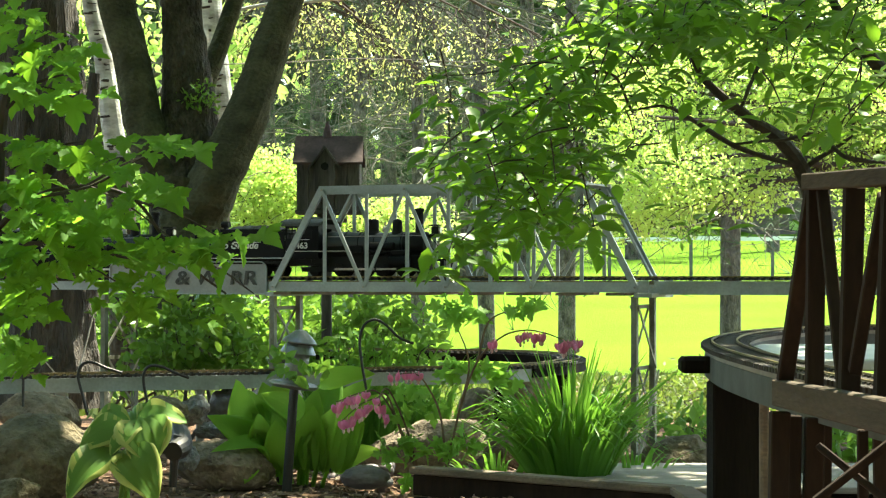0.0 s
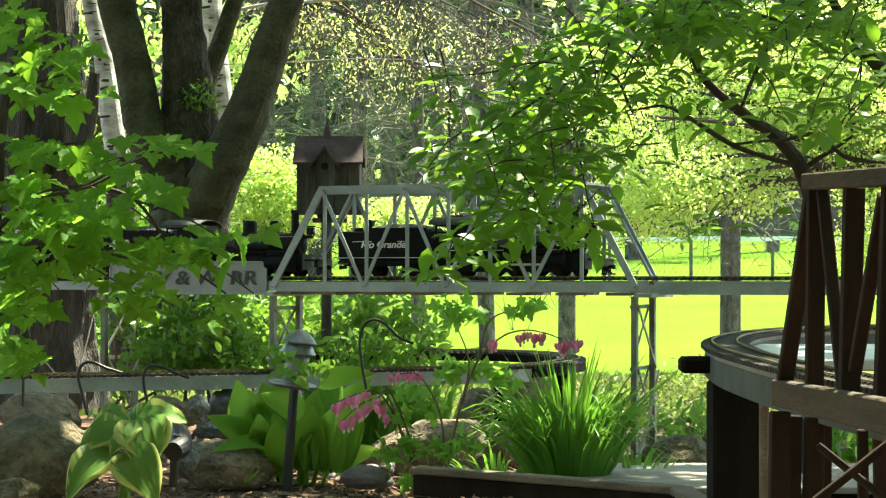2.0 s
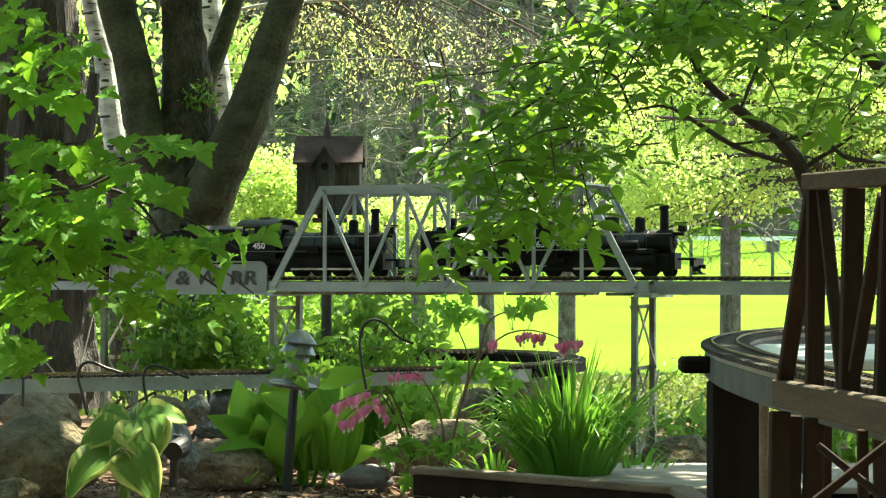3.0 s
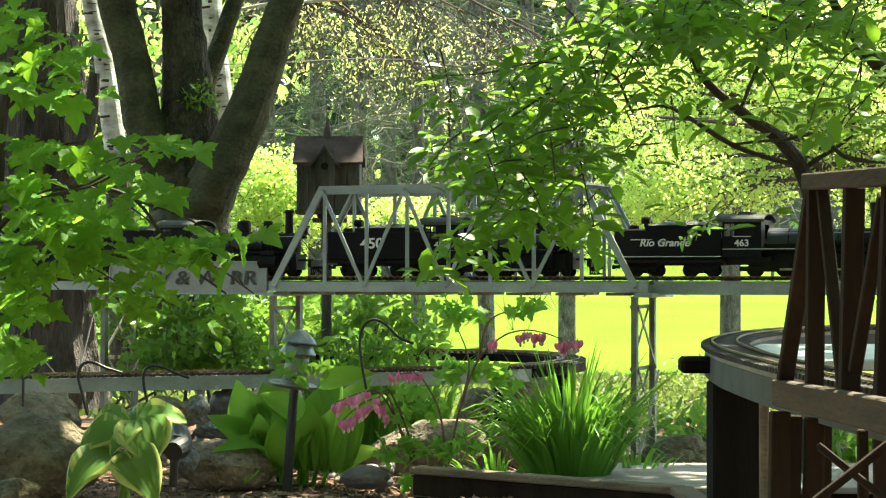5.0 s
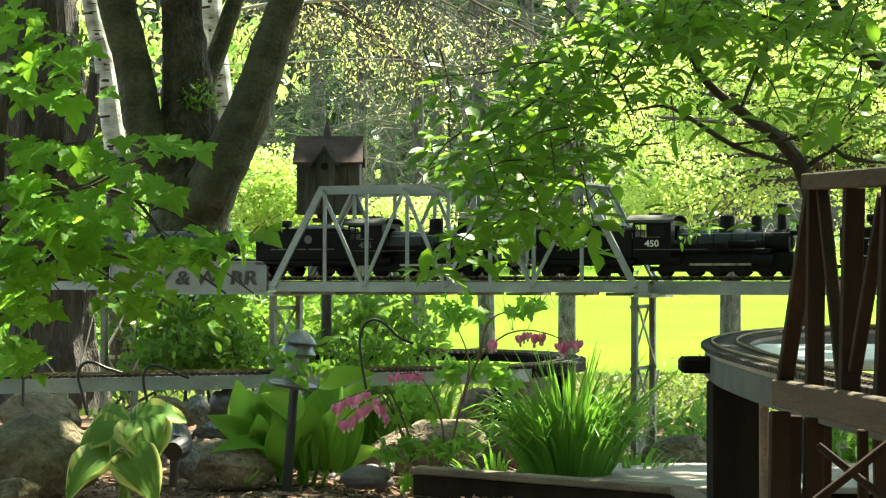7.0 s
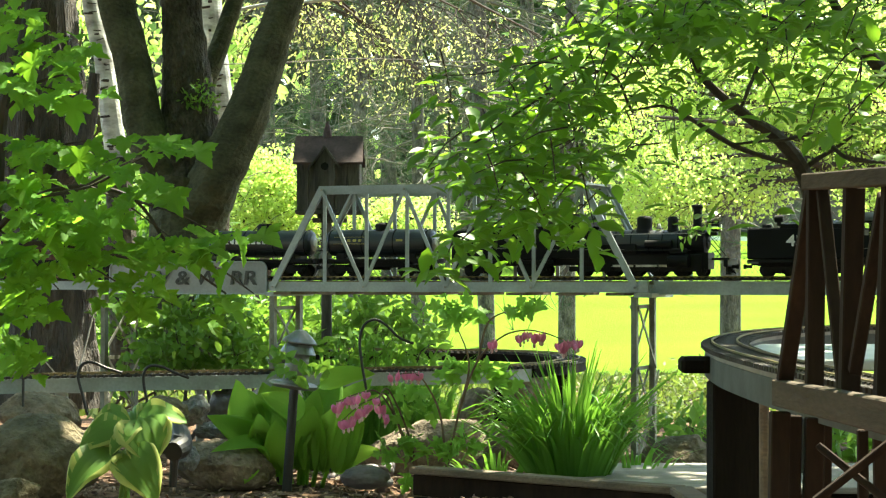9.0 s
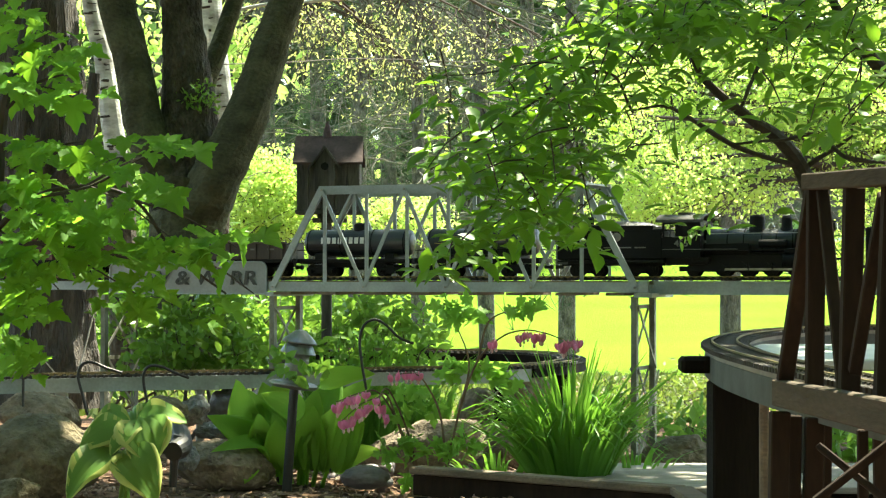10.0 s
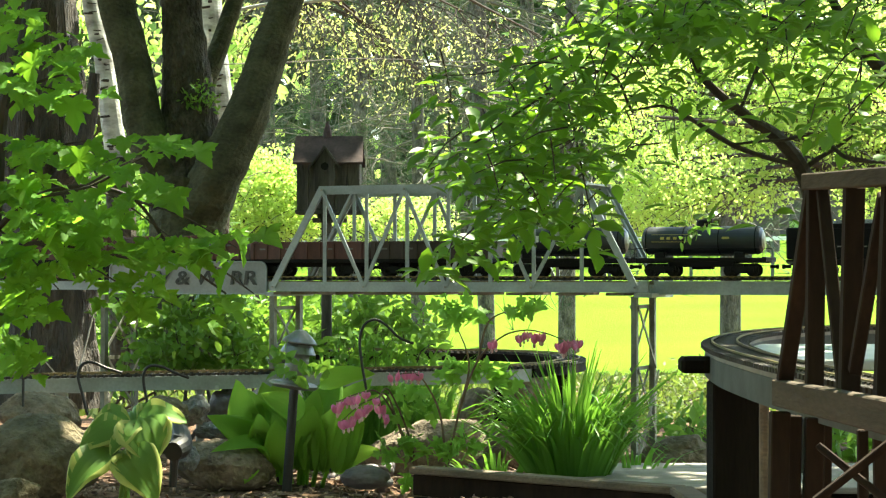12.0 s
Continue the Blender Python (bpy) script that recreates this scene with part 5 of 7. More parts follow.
forked_tree()
big_trunk()
birch([(-1.414, 9.200, 0.182), (-1.424, 9.200, 0.723), (-1.454, 9.200, 1.126), (-1.482, 9.200, 1.327), (-1.517, 9.200, 1.579), (-1.575, 9.200, 1.830), (-1.670, 9.200, 2.484)], [0.07, 0.06, 0.052, 0.047, 0.042, 0.036, 0.03], "white birch with peeling bark and dark scars", [])
birch([(-1.060, 9.400, 0.212), (-1.030, 9.400, 0.829), (-0.993, 9.400, 1.292), (-1.035, 9.400, 1.627), (-1.061, 9.400, 1.885), (-1.093, 9.400, 2.530)], [0.07, 0.056, 0.05, 0.05, 0.048, 0.04],
      "white birch with drooping twigs of young yellow-green leaves", [((-1.061, 9.400, 2.014), (-0.418, 10.600, 1.932)), ((-1.061, 9.400, 2.091), (0.113, 11.500, 2.077)), ((-1.061, 9.400, 2.065), (-0.196, 11.200, 1.762)), ((-1.061, 9.400, 2.169), (0.545, 12.000, 2.010)), ((-1.061, 9.400, 2.117), (-0.626, 10.200, 1.910))])

def grow_pine(at, lean, r, h, dead, green, low):
    pine(at, lean, r, h, "tall pine with bare grey lower branches", dead, green, low)

grow_pine((0.530, 24.300, -0.217), (-0.035, 0), 0.09, 9.5, 34, 540, 2.2)
grow_pine((1.335, 22.300, -0.320), (0.004, 0), 0.085, 9.5, 30, 450, 2.2)
grow_pine((2.915, 21.000, -0.420), (0.008, 0), 0.095, 8.5, 40, 1400, 1.2)
grow_pine((-0.325, 27.000, -0.204), (0.0, 0), 0.085, 10, 46, 1260, 1.4)
grow_pine((-1.288, 31.000, -0.002), (0.01, 0), 0.12, 10, 60, 1980, 1.0)
grow_pine((-0.925, 36.000, 0.098), (-0.01, 0), 0.13, 11, 64, 1980, 1.0)
grow_pine((0.433, 36.000, 0.098), (0.01, 0), 0.13, 11, 64, 1620, 1.0)
grow_pine((-2.327, 38.000, 0.174), (0.01, 0), 0.15, 11, 64, 2880, 1.0)
grow_pine((-2.872, 34.000, 0.126), (-0.01, 0), 0.14, 11, 60, 2700, 1.0)
grow_pine((1.542, 40.000, 0.152), (0.0, 0), 0.15, 11, 64, 2160, 1.0)
grow_pine((-0.176, 46.000, 0.336), (0.01, 0), 0.17, 12, 70, 2700, 1.0)
grow_pine((4.042, 44.000, 0.227), (0.01, 0), 0.17, 12, 60, 2700, 1.4)
grow_pine((7.664, 48.000, 0.324), (0.0, 0), 0.14, 12, 40, 1620, 2.0)
grow_pine((-5.293, 40.000, 0.152), (0.0, 0), 0.17, 12, 60, 3960, 1.0)
grow_pine((-8.313, 42.000, 0.129), (0.0, 0), 0.17, 12, 50, 3960, 1.0)


def unseen_shade_woods():
    """Unseen trees added round and behind the camera to hold sky light and sun off the garden."""
    for x, y, h, s in ((-3.5, -2.5, 3.2, 1), (1.5, -4.5, 3.4, 2), (5.0, -1.0, 3.2, 3), (-6.5, 2.5, 3.2, 4), (5.6, 4.0, 3.6, 5), (2.9, 1.0, 3.2, 6), (-2.6, 1.2, 3.4, 7), (0.4, -1.8, 3.4, 8)):
        th = thing("maple_tree", (x, y, ground_z(x, y)), "leafy unseen tree added to shade the flower bed", "tree", "shade trees")
        bm = bmesh.new()
        limb(bm, [(x, y, 0.05), (x + 0.05, y, h * 0.5), (x, y + 0.1, h)], [0.16, 0.13, 0.08], 14)
        part("trunk", bm, M_BARK, th)
        cs = [(x + R.gauss(0, 1.5), y + R.gauss(0, 1.3), R.uniform(1.2, h + 2.4)) for _ in range(60)]
        p = clumps(cs, [0.75] * 60, 40, 0.7)
        p = p[(np.abs(p[:, 0]) > 0.24 * p[:, 1] + 0.35) | (p[:, 1] < -0.3) | (p[:, 2] > 0.9 + 0.15 * p[:, 1])]
        p = p[p[:, 2] > 0.2]
        leaves("crown", p, rand_dirs(len(p), -0.4), rand_dirs(len(p), 0.9), NR.uniform(0.2, 0.36, len(p)), BROAD, M_CANOPY, th)


unseen_shade_woods()


def far_woods():
    """The wood that closes the lawn far behind."""
    n = 15000
    p = np.stack([NR.uniform(-26, 26, n), NR.uniform(62, 74, n), 2.0 + 15 * NR.random(n) ** 1.1], 1)
    p[:, 2] += 0.8 * np.sin(p[:, 0] * 0.9)
    tree = leaves("far_woods", p, rand_dirs(n, -0.2), rand_dirs(n, 0.2), NR.uniform(0.5, 1.1, n), QUAD, M_NEEDLE, None, "dim far wood of mixed trees behind the lawn", "stuff")
    tagged(tree, category="woods")
    n = 5000
    p = np.stack([NR.uniform(-22, 22, n), NR.uniform(54, 62, n), 2.0 + 12 * NR.random(n)], 1)
    p = p[NR.random(n) < 0.5 + 0.5 * np.sin(p[:, 0] * 0.8 + 2 * np.sin(p[:, 2] * 0.6))]
    n = len(p)
    t2 = leaves("far_woods", p, rand_dirs(n, -0.2), rand_dirs(n, 0.2), NR.uniform(0.25, 0.6, n), QUAD, M_FARLEAF, None, "young foliage at the wood's edge, coloured pale as if sunlit", "stuff")
    tagged(t2, category="woods")


far_woods()


def sunny_tree(foot, centers, radii, per, size, label):
    """A leafy tree in full sun beyond the railway."""
    th = thing("linden_tree", foot, label, "tree", "sunlit trees")
    f = Vector(foot)
    bm = bmesh.new()
    mid = sum((Vector(c) for c in centers), Vector()) / len(centers)
    fork = f.lerp(Vector((f.x, f.y, mid.z)), 0.7)
    limb(bm, [f - Vector((0, 0, 0.1)), f.lerp(fork, 0.5), fork], [0.10, 0.085, 0.07], 12)
    part("trunk", bm, M_PINE, th)
    bm, tips = bmesh.new(), []
    for c in centers:
        c = Vector(c)
        limb(bm, [fork, fork.lerp(c, 0.5) + Vector((0, 0, 0.15)), c], [0.035, 0.022, 0.008], 7)
        for _ in range(4):
            grow_twigs(bm, fork.lerp(c, R.uniform(0.5, 1)), (R.uniform(-1, 1), R.uniform(-1, 1), R.uniform(-0.4, 0.6)), 0.6, 0.006, 1, tips, 0.05)
    part("branchwork", bm, M_TWIG, th, kind="stuff")
    p = clumps(centers, radii, per, 0.75)
    # crown leaves take the pale colour that carries part of the sunlight
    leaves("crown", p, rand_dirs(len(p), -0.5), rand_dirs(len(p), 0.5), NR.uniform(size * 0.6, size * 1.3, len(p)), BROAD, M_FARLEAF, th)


sunny_tree((3.626, 15.500, 0.130), [(1.215, 15.000, 1.786), (1.420, 15.000, 1.417), (1.638, 15.500, 2.038), (1.625, 15.000, 1.088), (1.850, 15.500, 1.699), (1.871, 15.000, 1.293), (2.076, 15.600, 2.133), (2.175, 15.400, 1.649), (2.285, 15.300, 1.265), (2.486, 15.500, 1.996), (2.554, 15.400, 1.565), (2.705, 15.300, 1.894), (2.827, 15.500, 2.293), (2.933, 15.400, 1.565), (3.041, 15.300, 2.020), (3.206, 15.500, 1.274), (3.271, 15.400, 1.691), (2.362, 15.800, 2.456), (1.886, 15.800, 2.413), (3.059, 15.600, 2.518), (3.184, 15.400, 0.848), (1.314, 15.200, 1.095), (1.179, 15.600, 2.219)],
           [0.36] * 23, 1500, 0.029, "broad young linden in full sunlight over the lawn")
sunny_tree((-1.459, 17.000, 0.200), [(-1.562, 16.600, 1.458), (-1.417, 16.500, 1.318), (-1.282, 16.500, 1.453), (-1.598, 16.500, 1.227), (-1.417, 16.500, 1.092), (-1.199, 16.600, 1.277), (-1.108, 16.600, 1.049), (-1.653, 16.600, 1.004), (-1.289, 16.600, 1.004), (-0.870, 16.600, 1.100), (-0.640, 16.700, 1.060), (-0.400, 16.800, 1.110), (-0.160, 16.800, 1.060)], [0.30] * 13, 900, 0.031, "bright small leafy tree behind the bird house")
sunny_tree((-3.630, 20.000, 0.212), [(-3.965, 20.000, 2.949), (-3.473, 20.000, 3.114), (-2.870, 20.000, 2.949), (-2.759, 20.000, 2.346), (-1.994, 20.000, 2.949), (-3.033, 20.000, 2.182), (-3.305, 20.000, 1.470), (-3.799, 20.000, 2.182), (-1.938, 20.000, 2.566), (-2.813, 20.000, 1.634), (-4.240, 20.000, 3.169)], [0.55] * 11, 170, 0.10, "sunlit leafy tree beyond the trunks")


# shrubs behind and under the high line
shrub("shrub", [(-2.193, 10.500, 0.511), (-2.018, 10.200, 0.291), (-2.046, 9.800, 0.196), (-1.705, 10.500, 0.396), (-1.541, 10.000, 0.242), (-1.698, 9.800, 0.196), (-1.519, 10.600, 0.510), (-1.323, 10.000, 0.297), (-1.071, 10.200, 0.402), (-0.921, 9.800, 0.276)], [0.26] * 10, 130, 0.08, M_CANOPY, "dark green undergrowth behind the old trunks")
shrub("shrub", [(-2.434, 11.500, 0.786), (-1.868, 11.500, 0.723), (-1.694, 11.600, 0.787), (-1.805, 11.600, 0.946), (-1.166, 11.400, 0.722), (-2.370, 11.200, 0.383), (-1.115, 11.200, 0.566)], [0.26] * 7, 130, 0.08, M_CANOPY, "dark green undergrowth behind the old trunks")
shrub("shrub", [(-0.382, 7.600, 0.390), (-0.258, 7.600, 0.453), (-0.177, 7.700, 0.366), (-0.316, 7.500, 0.332), (-0.093, 7.700, 0.408), (-0.222, 7.800, 0.491), (-0.350, 7.800, 0.491), (-0.129, 7.400, 0.295), (-0.392, 7.400, 0.274), (-0.251, 7.400, 0.274)], [0.13] * 10, 130, 0.05, M_SHRUB, "mid-green leafy shrub under the bridge")
shrub("shrub", [(-0.793, 8.200, 0.441), (-0.681, 8.200, 0.374), (-0.592, 8.200, 0.474), (-0.502, 8.200, 0.374), (-0.730, 8.000, 0.314), (-0.533, 8.000, 0.292)], [0.15] * 6, 170, 0.045, M_SHRUB, "light green shrub behind the towers")
shrub("shrub", [(-0.380, 6.200, 0.378), (-0.292, 6.150, 0.363), (-0.210, 6.200, 0.387), (-0.124, 6.150, 0.363), (-0.066, 6.200, 0.375), (-0.430, 6.200, 0.344)], [0.075] * 6, 55, 0.042, M_SHRUB, "leafy green perennials inside the low loop")
shrub("viburnum", [(-0.999, 6.600, 0.472), (-0.878, 6.500, 0.421), (-0.771, 6.500, 0.474), (-0.672, 6.400, 0.406), (-0.782, 6.300, 0.357), (-0.885, 6.300, 0.340), (-0.592, 6.300, 0.340), (-0.729, 6.600, 0.526), (-0.576, 6.500, 0.421)], [0.12] * 9, 190, 0.036, M_SHRUB, "leafy green shrub among the bridge towers", shape=BROAD)
shrub("shrub", [(1.065, 9.600, 0.047), (1.178, 10.000, 0.078), (1.196, 9.600, 0.047), (1.046, 9.200, -0.006), (1.146, 9.200, -0.031), (0.961, 9.000, -0.042)], [0.16] * 6, 190, 0.04, M_COVER, "yellow-green low shrub at the lawn's edge")
shrub("shrub", [(0.695, 8.600, 0.057), (0.748, 8.400, 0.024), (0.664, 8.800, 0.093), (0.848, 8.600, 0.081), (0.830, 8.300, -0.014)], [0.14] * 5, 120, 0.04, M_COVER, "mixed green ground cover at the lawn's edge")
shrub("shrub", [(1.213, 6.200, 0.124), (1.141, 6.000, 0.090), (0.897, 5.800, 0.076), (0.827, 5.400, 0.038), (1.239, 6.000, 0.090), (0.801, 6.800, 0.106), (0.822, 6.600, 0.093)], [0.11] * 7, 70, 0.06, M_SHRUB, "green leafy plants behind the loop posts")


# ---- fence, far building ----
def fence():
    y, h = 36.0, 0.78
    th = thing("board_fence", (1.0, y, ground_z(1.0, y)), "white rail fence with thin grey posts across the lawn", "fence")
    xs = [-4.2 + 1.42 * k for k in range(11)]
    z = ground_z(0, y)
    for x in xs:
        bm = bmesh.new()
        box(bm, (x, y, z + h / 2 - 0.1), (0.055, 0.055, h + 0.2))
        part("post", bm, M_ALU_DULL, th)
    for a, b in zip(xs, xs[1:]):
        bm = bmesh.new()
        bar(bm, (a, y - 0.03, z + h + R.uniform(-0.02, 0.02)), (b, y - 0.03, z + h + R.uniform(-0.02, 0.02)), 0.03, 0.07)
        part("top_rail", bm, M_FENCE, th)
    bm = bmesh.new()
    for k in range(150):
        x = xs[0] + k * (xs[-1] - xs[0]) / 149
        bar(bm, (x, y, z - 0.05), (x + 0.5, y, z + h), 0.003, 0.003)
        bar(bm, (x + 0.5, y, z - 0.05), (x, y, z + h), 0.003, 0.003)
    part("wire_mesh", bm, M_ALU_DULL, th, kind="stuff")


fence()


def far_house():
    x0, x1, y = 8.7, 13.5, 58.0
    z0 = ground_z(0, y) + 0.1
    th = thing("garden_shed", ((x0 + x1) / 2, y, z0), "low brown wooden building far behind the lawn", "building")
    bm = bmesh.new()
    box(bm, ((x0 + x1) / 2, y + 2, z0 + 0.5), (x1 - x0, 4, 1.6))
    w = part("wall", bm, M_FARWALL, th)
    for k in range(10):
        bm = bmesh.new()
        box(bm, ((x0 + x1) / 2, y - 0.02, z0 - 0.2 + 0.15 * k), (x1 - x0 + 0.02, 0.03, 0.12))
        part("plank", bm, M_FARWALL, w)
    bm = bmesh.new()
    bar(bm, (x0 - 0.3, y + 0.6, z0 + 1.7), (x1 + 0.3, y + 0.6, z0 + 1.7), 2.4, 0.15)
    part("roof", bm, M_BIRDROOF, th)


far_house()


# ---- bird house ----
def bird_house():
    x, y = -0.385, 7.0
    zb = 0.824
    th = thing("bird_house", (x, y, zb), "weathered dark wooden bird house with rusty roof", "bird house")
    w, d, h = 0.212, 0.15, 0.165
    for k in range(5):
        bm = bmesh.new()
        box(bm, (x - w / 2 + w / 10 + k * w / 5, y - d / 2, zb + h / 2 + R.uniform(-0.004, 0.004)), (w / 5 - 0.002, 0.012 + R.uniform(0, 0.004), h), bevel=0.0015)
        part("plank", bm, M_BIRDHOUSE, th)
    for s in (-1, 1):
        bm = bmesh.new()
        box(bm, (x + s * (w / 2 - 0.006), y, zb + h / 2), (0.012, d - 0.012, h))
        part("side", bm, M_BIRDHOUSE, th)
    bm = bmesh.new()
    box(bm, (x, y + d / 2, zb + h / 2), (w, 0.012, h))
    part("back", bm, M_BIRDHOUSE, th)
    rw, ov = 0.236, 0.10
    zr = 0.981
    zt = 1.075
    for s in (-1, 1):
        bm = bmesh.new()
        a = [(x - rw / 2, y + s * ov, zr), (x + rw / 2, y + s * ov, zr), (x + rw / 2 - 0.004, y, zt), (x - rw / 2 + 0.004, y, zt)]
        vs = [bm.verts.new(p) for p in a]
        f = bm.faces.new(vs)
        ex = bmesh.ops.extrude_face_region(bm, geom=[f])
        bmesh.ops.translate(bm, verts=[v for v in ex["geom"] if isinstance(v, bmesh.types.BMVert)], vec=(0, 0, -0.008))
        bmesh.ops.recalc_face_normals(bm, faces=bm.faces[:])
        part("roof_slope", bm, M_BIRDROOF, th, "rusty brown tin roof")
    # gabled dormer with the entrance
    dx, dy = -0.394, y - d / 2 - 0.045
    zd0, zd1, zd2 = 0.883, 0.977, 1.026
    bm = bmesh.new()
    pr = [(dx - 0.033, zd0), (dx + 0.033, zd0), (dx + 0.033, zd1), (dx, zd2), (dx - 0.033, zd1)]
    f = bm.faces.new([bm.verts.new((px, dy, pz)) for px, pz in pr])
    ex = bmesh.ops.extrude_face_region(bm, geom=[f])
    bmesh.ops.translate(bm, verts=[v for v in ex["geom"] if isinstance(v, bmesh.types.BMVert)], vec=(0, 0.05, 0))
    bmesh.ops.recalc_face_normals(bm, faces=bm.faces[:])
    dm = part("dormer", bm, M_BIRDHOUSE, th)
    for s in (-1, 1):
        bm = bmesh.new()
        bar(bm, (dx + s * 0.048, dy + 0.02, zd1 - 0.012), (dx, dy + 0.02, zd2 + 0.006), 0.07, 0.006, (0, 0, 1))
        part("dormer_roof", bm, M_BIRDHOUSE, dm)
    # black disc on the solid face paints the shade inside the entrance
    bm = bmesh.new()
    cyl(bm, (dx, dy - 0.001, 0.966), 0.013, 0.004, "Y", 16)
    part("entrance_disc", bm, M_SOOT, dm)
    bm = bmesh.new()
    cyl(bm, (dx, dy - 0.02, 0.943), 0.0035, 0.04, "Y", 8)
    part("perch", bm, M_BIRDHOUSE, dm)
    bm = bmesh.new()
    lathe(bm, [(0.016, zt - 0.008), (0.014, zt + 0.012), (0.010, zt + 0.03), (0.002, zt + 0.052)], 8, Matrix.Translation((-0.391, y, 0)))
    part("spire", bm, M_BIRDROOF, th)
    bm = bmesh.new()
    box(bm, (x + 0.002, y, zb - 0.008), (0.225, 0.17, 0.014), bevel=0.002)
    part("floor_board", bm, M_BIRDHOUSE, th)
    px = -0.394
    zg = ground_z(px, y)
    bm = bmesh.new()
    bar(bm, (px, y, zg - 0.03), (px, y, zb - 0.014), 0.034, 0.034, bevel=0.003)
    part("post", bm, M_BIRDHOUSE, th)
    bm = bmesh.new()
    box(bm, (px + 0.012, y - 0.02, zb - 0.036), (0.115, 0.08, 0.014), bevel=0.002)
    box(bm, (px + 0.0, y, zb - 0.024), (0.06, 0.06, 0.02), bevel=0.002)
    part("bracket", bm, M_BIRDHOUSE, th)


bird_house()


# ---- path lamp, spot, hooks ----
def path_lamp():
    x, y = -0.361, 4.75
    zg = ground_z(x, y)
    th = thing("path_lamp", (x, y, zg), "tiered grey metal path lamp on a leaning black post", "garden lamp")
    bm = bmesh.new()
    limb(bm, [(x, y, zg - 0.03), (x + 0.012, y, 0.245), (-0.341, y, 0.352)], [0.0115, 0.0108, 0.0105], 14, 0)
    part("post", bm, M_LAMPPOST, th)
    head = Matrix.Translation((-0.343, y, 0.351)) @ Matrix.Rotation(radians(8), 4, "Y")
    for nm, prof, m, lb in (("lower_dish", [(0.016, -0.010), (0.050, -0.008), (0.0575, -0.001), (0.0575, 0.001), (0.049, 0.006), (0.026, 0.010)], M_LAMP, ""),
                            ("glass", [(0.027, 0.009), (0.027, 0.082)], M_SIGN, "frosted glass cylinder"),
                            ("collar", [(0.030, 0.080), (0.030, 0.096)], M_LAMPPOST, ""),
                            ("second_louvre", [(0.036, 0.072), (0.0405, 0.0715), (0.041, 0.074), (0.034, 0.088), (0.030, 0.094)], M_LAMP, ""),
                            ("top_hat", [(0.034, 0.0965), (0.0395, 0.096), (0.0405, 0.099), (0.034, 0.107), (0.021, 0.118), (0.012, 0.1245), (0.004, 0.127)], M_LAMP, "")):
        bm = bmesh.new()
        lathe(bm, prof, 32, head)
        part(nm, bm, m, th, lb, smooth=(nm == "glass"))


def spot():
    x, y, z = (-0.554, 4.350, 0.177)
    th = thing("spot_lamp", (x, y, ground_z(x, y)), "black garden spotlight among stones", "garden lamp")
    bm = bmesh.new()
    limb(bm, [(-0.568, 4.350, 0.157), (-0.563, 4.350, 0.231), (-0.556, 4.350, 0.266)], [0.008, 0.01, 0.012], 10, 0)
    part("stake", bm, M_LAMPPOST, th)
    bm = bmesh.new()
    limb(bm, [(-0.561, 4.300, 0.235), (-0.551, 4.350, 0.242), (-0.563, 4.420, 0.263), (-0.588, 4.500, 0.269)], [0.02, 0.024, 0.022, 0.014], 14, 0)
    part("housing", bm, M_LAMPPOST, th)


def hook(pts, label):
    th = thing("wire_hook", pts[0], label, "garden stake", "wire hooks")
    bm = bmesh.new()
    p = smooth_path(pts, 7)
    tube(bm, p, 0.0032, 8)
    part("rod", bm, M_LAMPPOST, th)


path_lamp()
spot()
hook([(-0.782, 4.550, 0.294), (-0.793, 4.550, 0.338), (-0.803, 4.550, 0.381), (-0.793, 4.550, 0.406), (-0.770, 4.550, 0.410), (-0.739, 4.550, 0.397), (-0.706, 4.550, 0.387)], "black wire garden hook bent over at its top")
hook([(-0.641, 4.550, 0.294), (-0.654, 4.550, 0.338), (-0.659, 4.550, 0.381), (-0.647, 4.550, 0.401), (-0.620, 4.550, 0.401), (-0.589, 4.550, 0.387), (-0.559, 4.550, 0.376)], "black wire garden hook bent over at its top")
hook([(-0.934, 4.600, 0.310), (-0.934, 4.600, 0.347), (-0.933, 4.600, 0.410), (-0.925, 4.600, 0.511)], "thin black wire garden stake")
hook([(-0.180, 4.850, 0.334), (-0.191, 4.850, 0.400), (-0.195, 4.850, 0.453), (-0.183, 4.850, 0.487), (-0.159, 4.850, 0.498), (-0.133, 4.850, 0.485), (-0.103, 4.850, 0.456), (-0.069, 4.850, 0.442)], "black wire garden hook bent over at its top")


# ---- stones ----
def rock(c, size, material, label, seed, group="stones", cuts=5, crag=0.22):
    bm = bmesh.new()
    bmesh.ops.create_icosphere(bm, subdivisions=cuts, radius=1)
    for v in bm.verts:
        n = v.co.normalized()
        k = 1 + crag * noise.noise(n * 1.3 + Vector((seed * 7.3, 0, 0))) + crag * 0.45 * noise.noise(n * 3.1 + Vector((seed * 3.3, 5, 0))) + crag * 0.22 * noise.noise(n * 8 + Vector((seed, 0, 9))) - crag * 0.5 * max(0, 0.12 - abs(noise.noise(n * 2.2 + Vector((0, seed * 2.1, 4)))))
        v.co = Vector((n.x * size[0], n.y * size[1], n.z * size[2])) * k
    bm.transform(Matrix.Translation(c) @ Matrix.Rotation(seed * 0.7 % 0.5 - 0.25, 4, "Y"))
    return solo("stone", bm, material, label, "stone", group, smooth=True)


def set_stone(c, sz, m, lb, sd, cr):
    rock(c, sz, m, lb, sd, crag=cr)

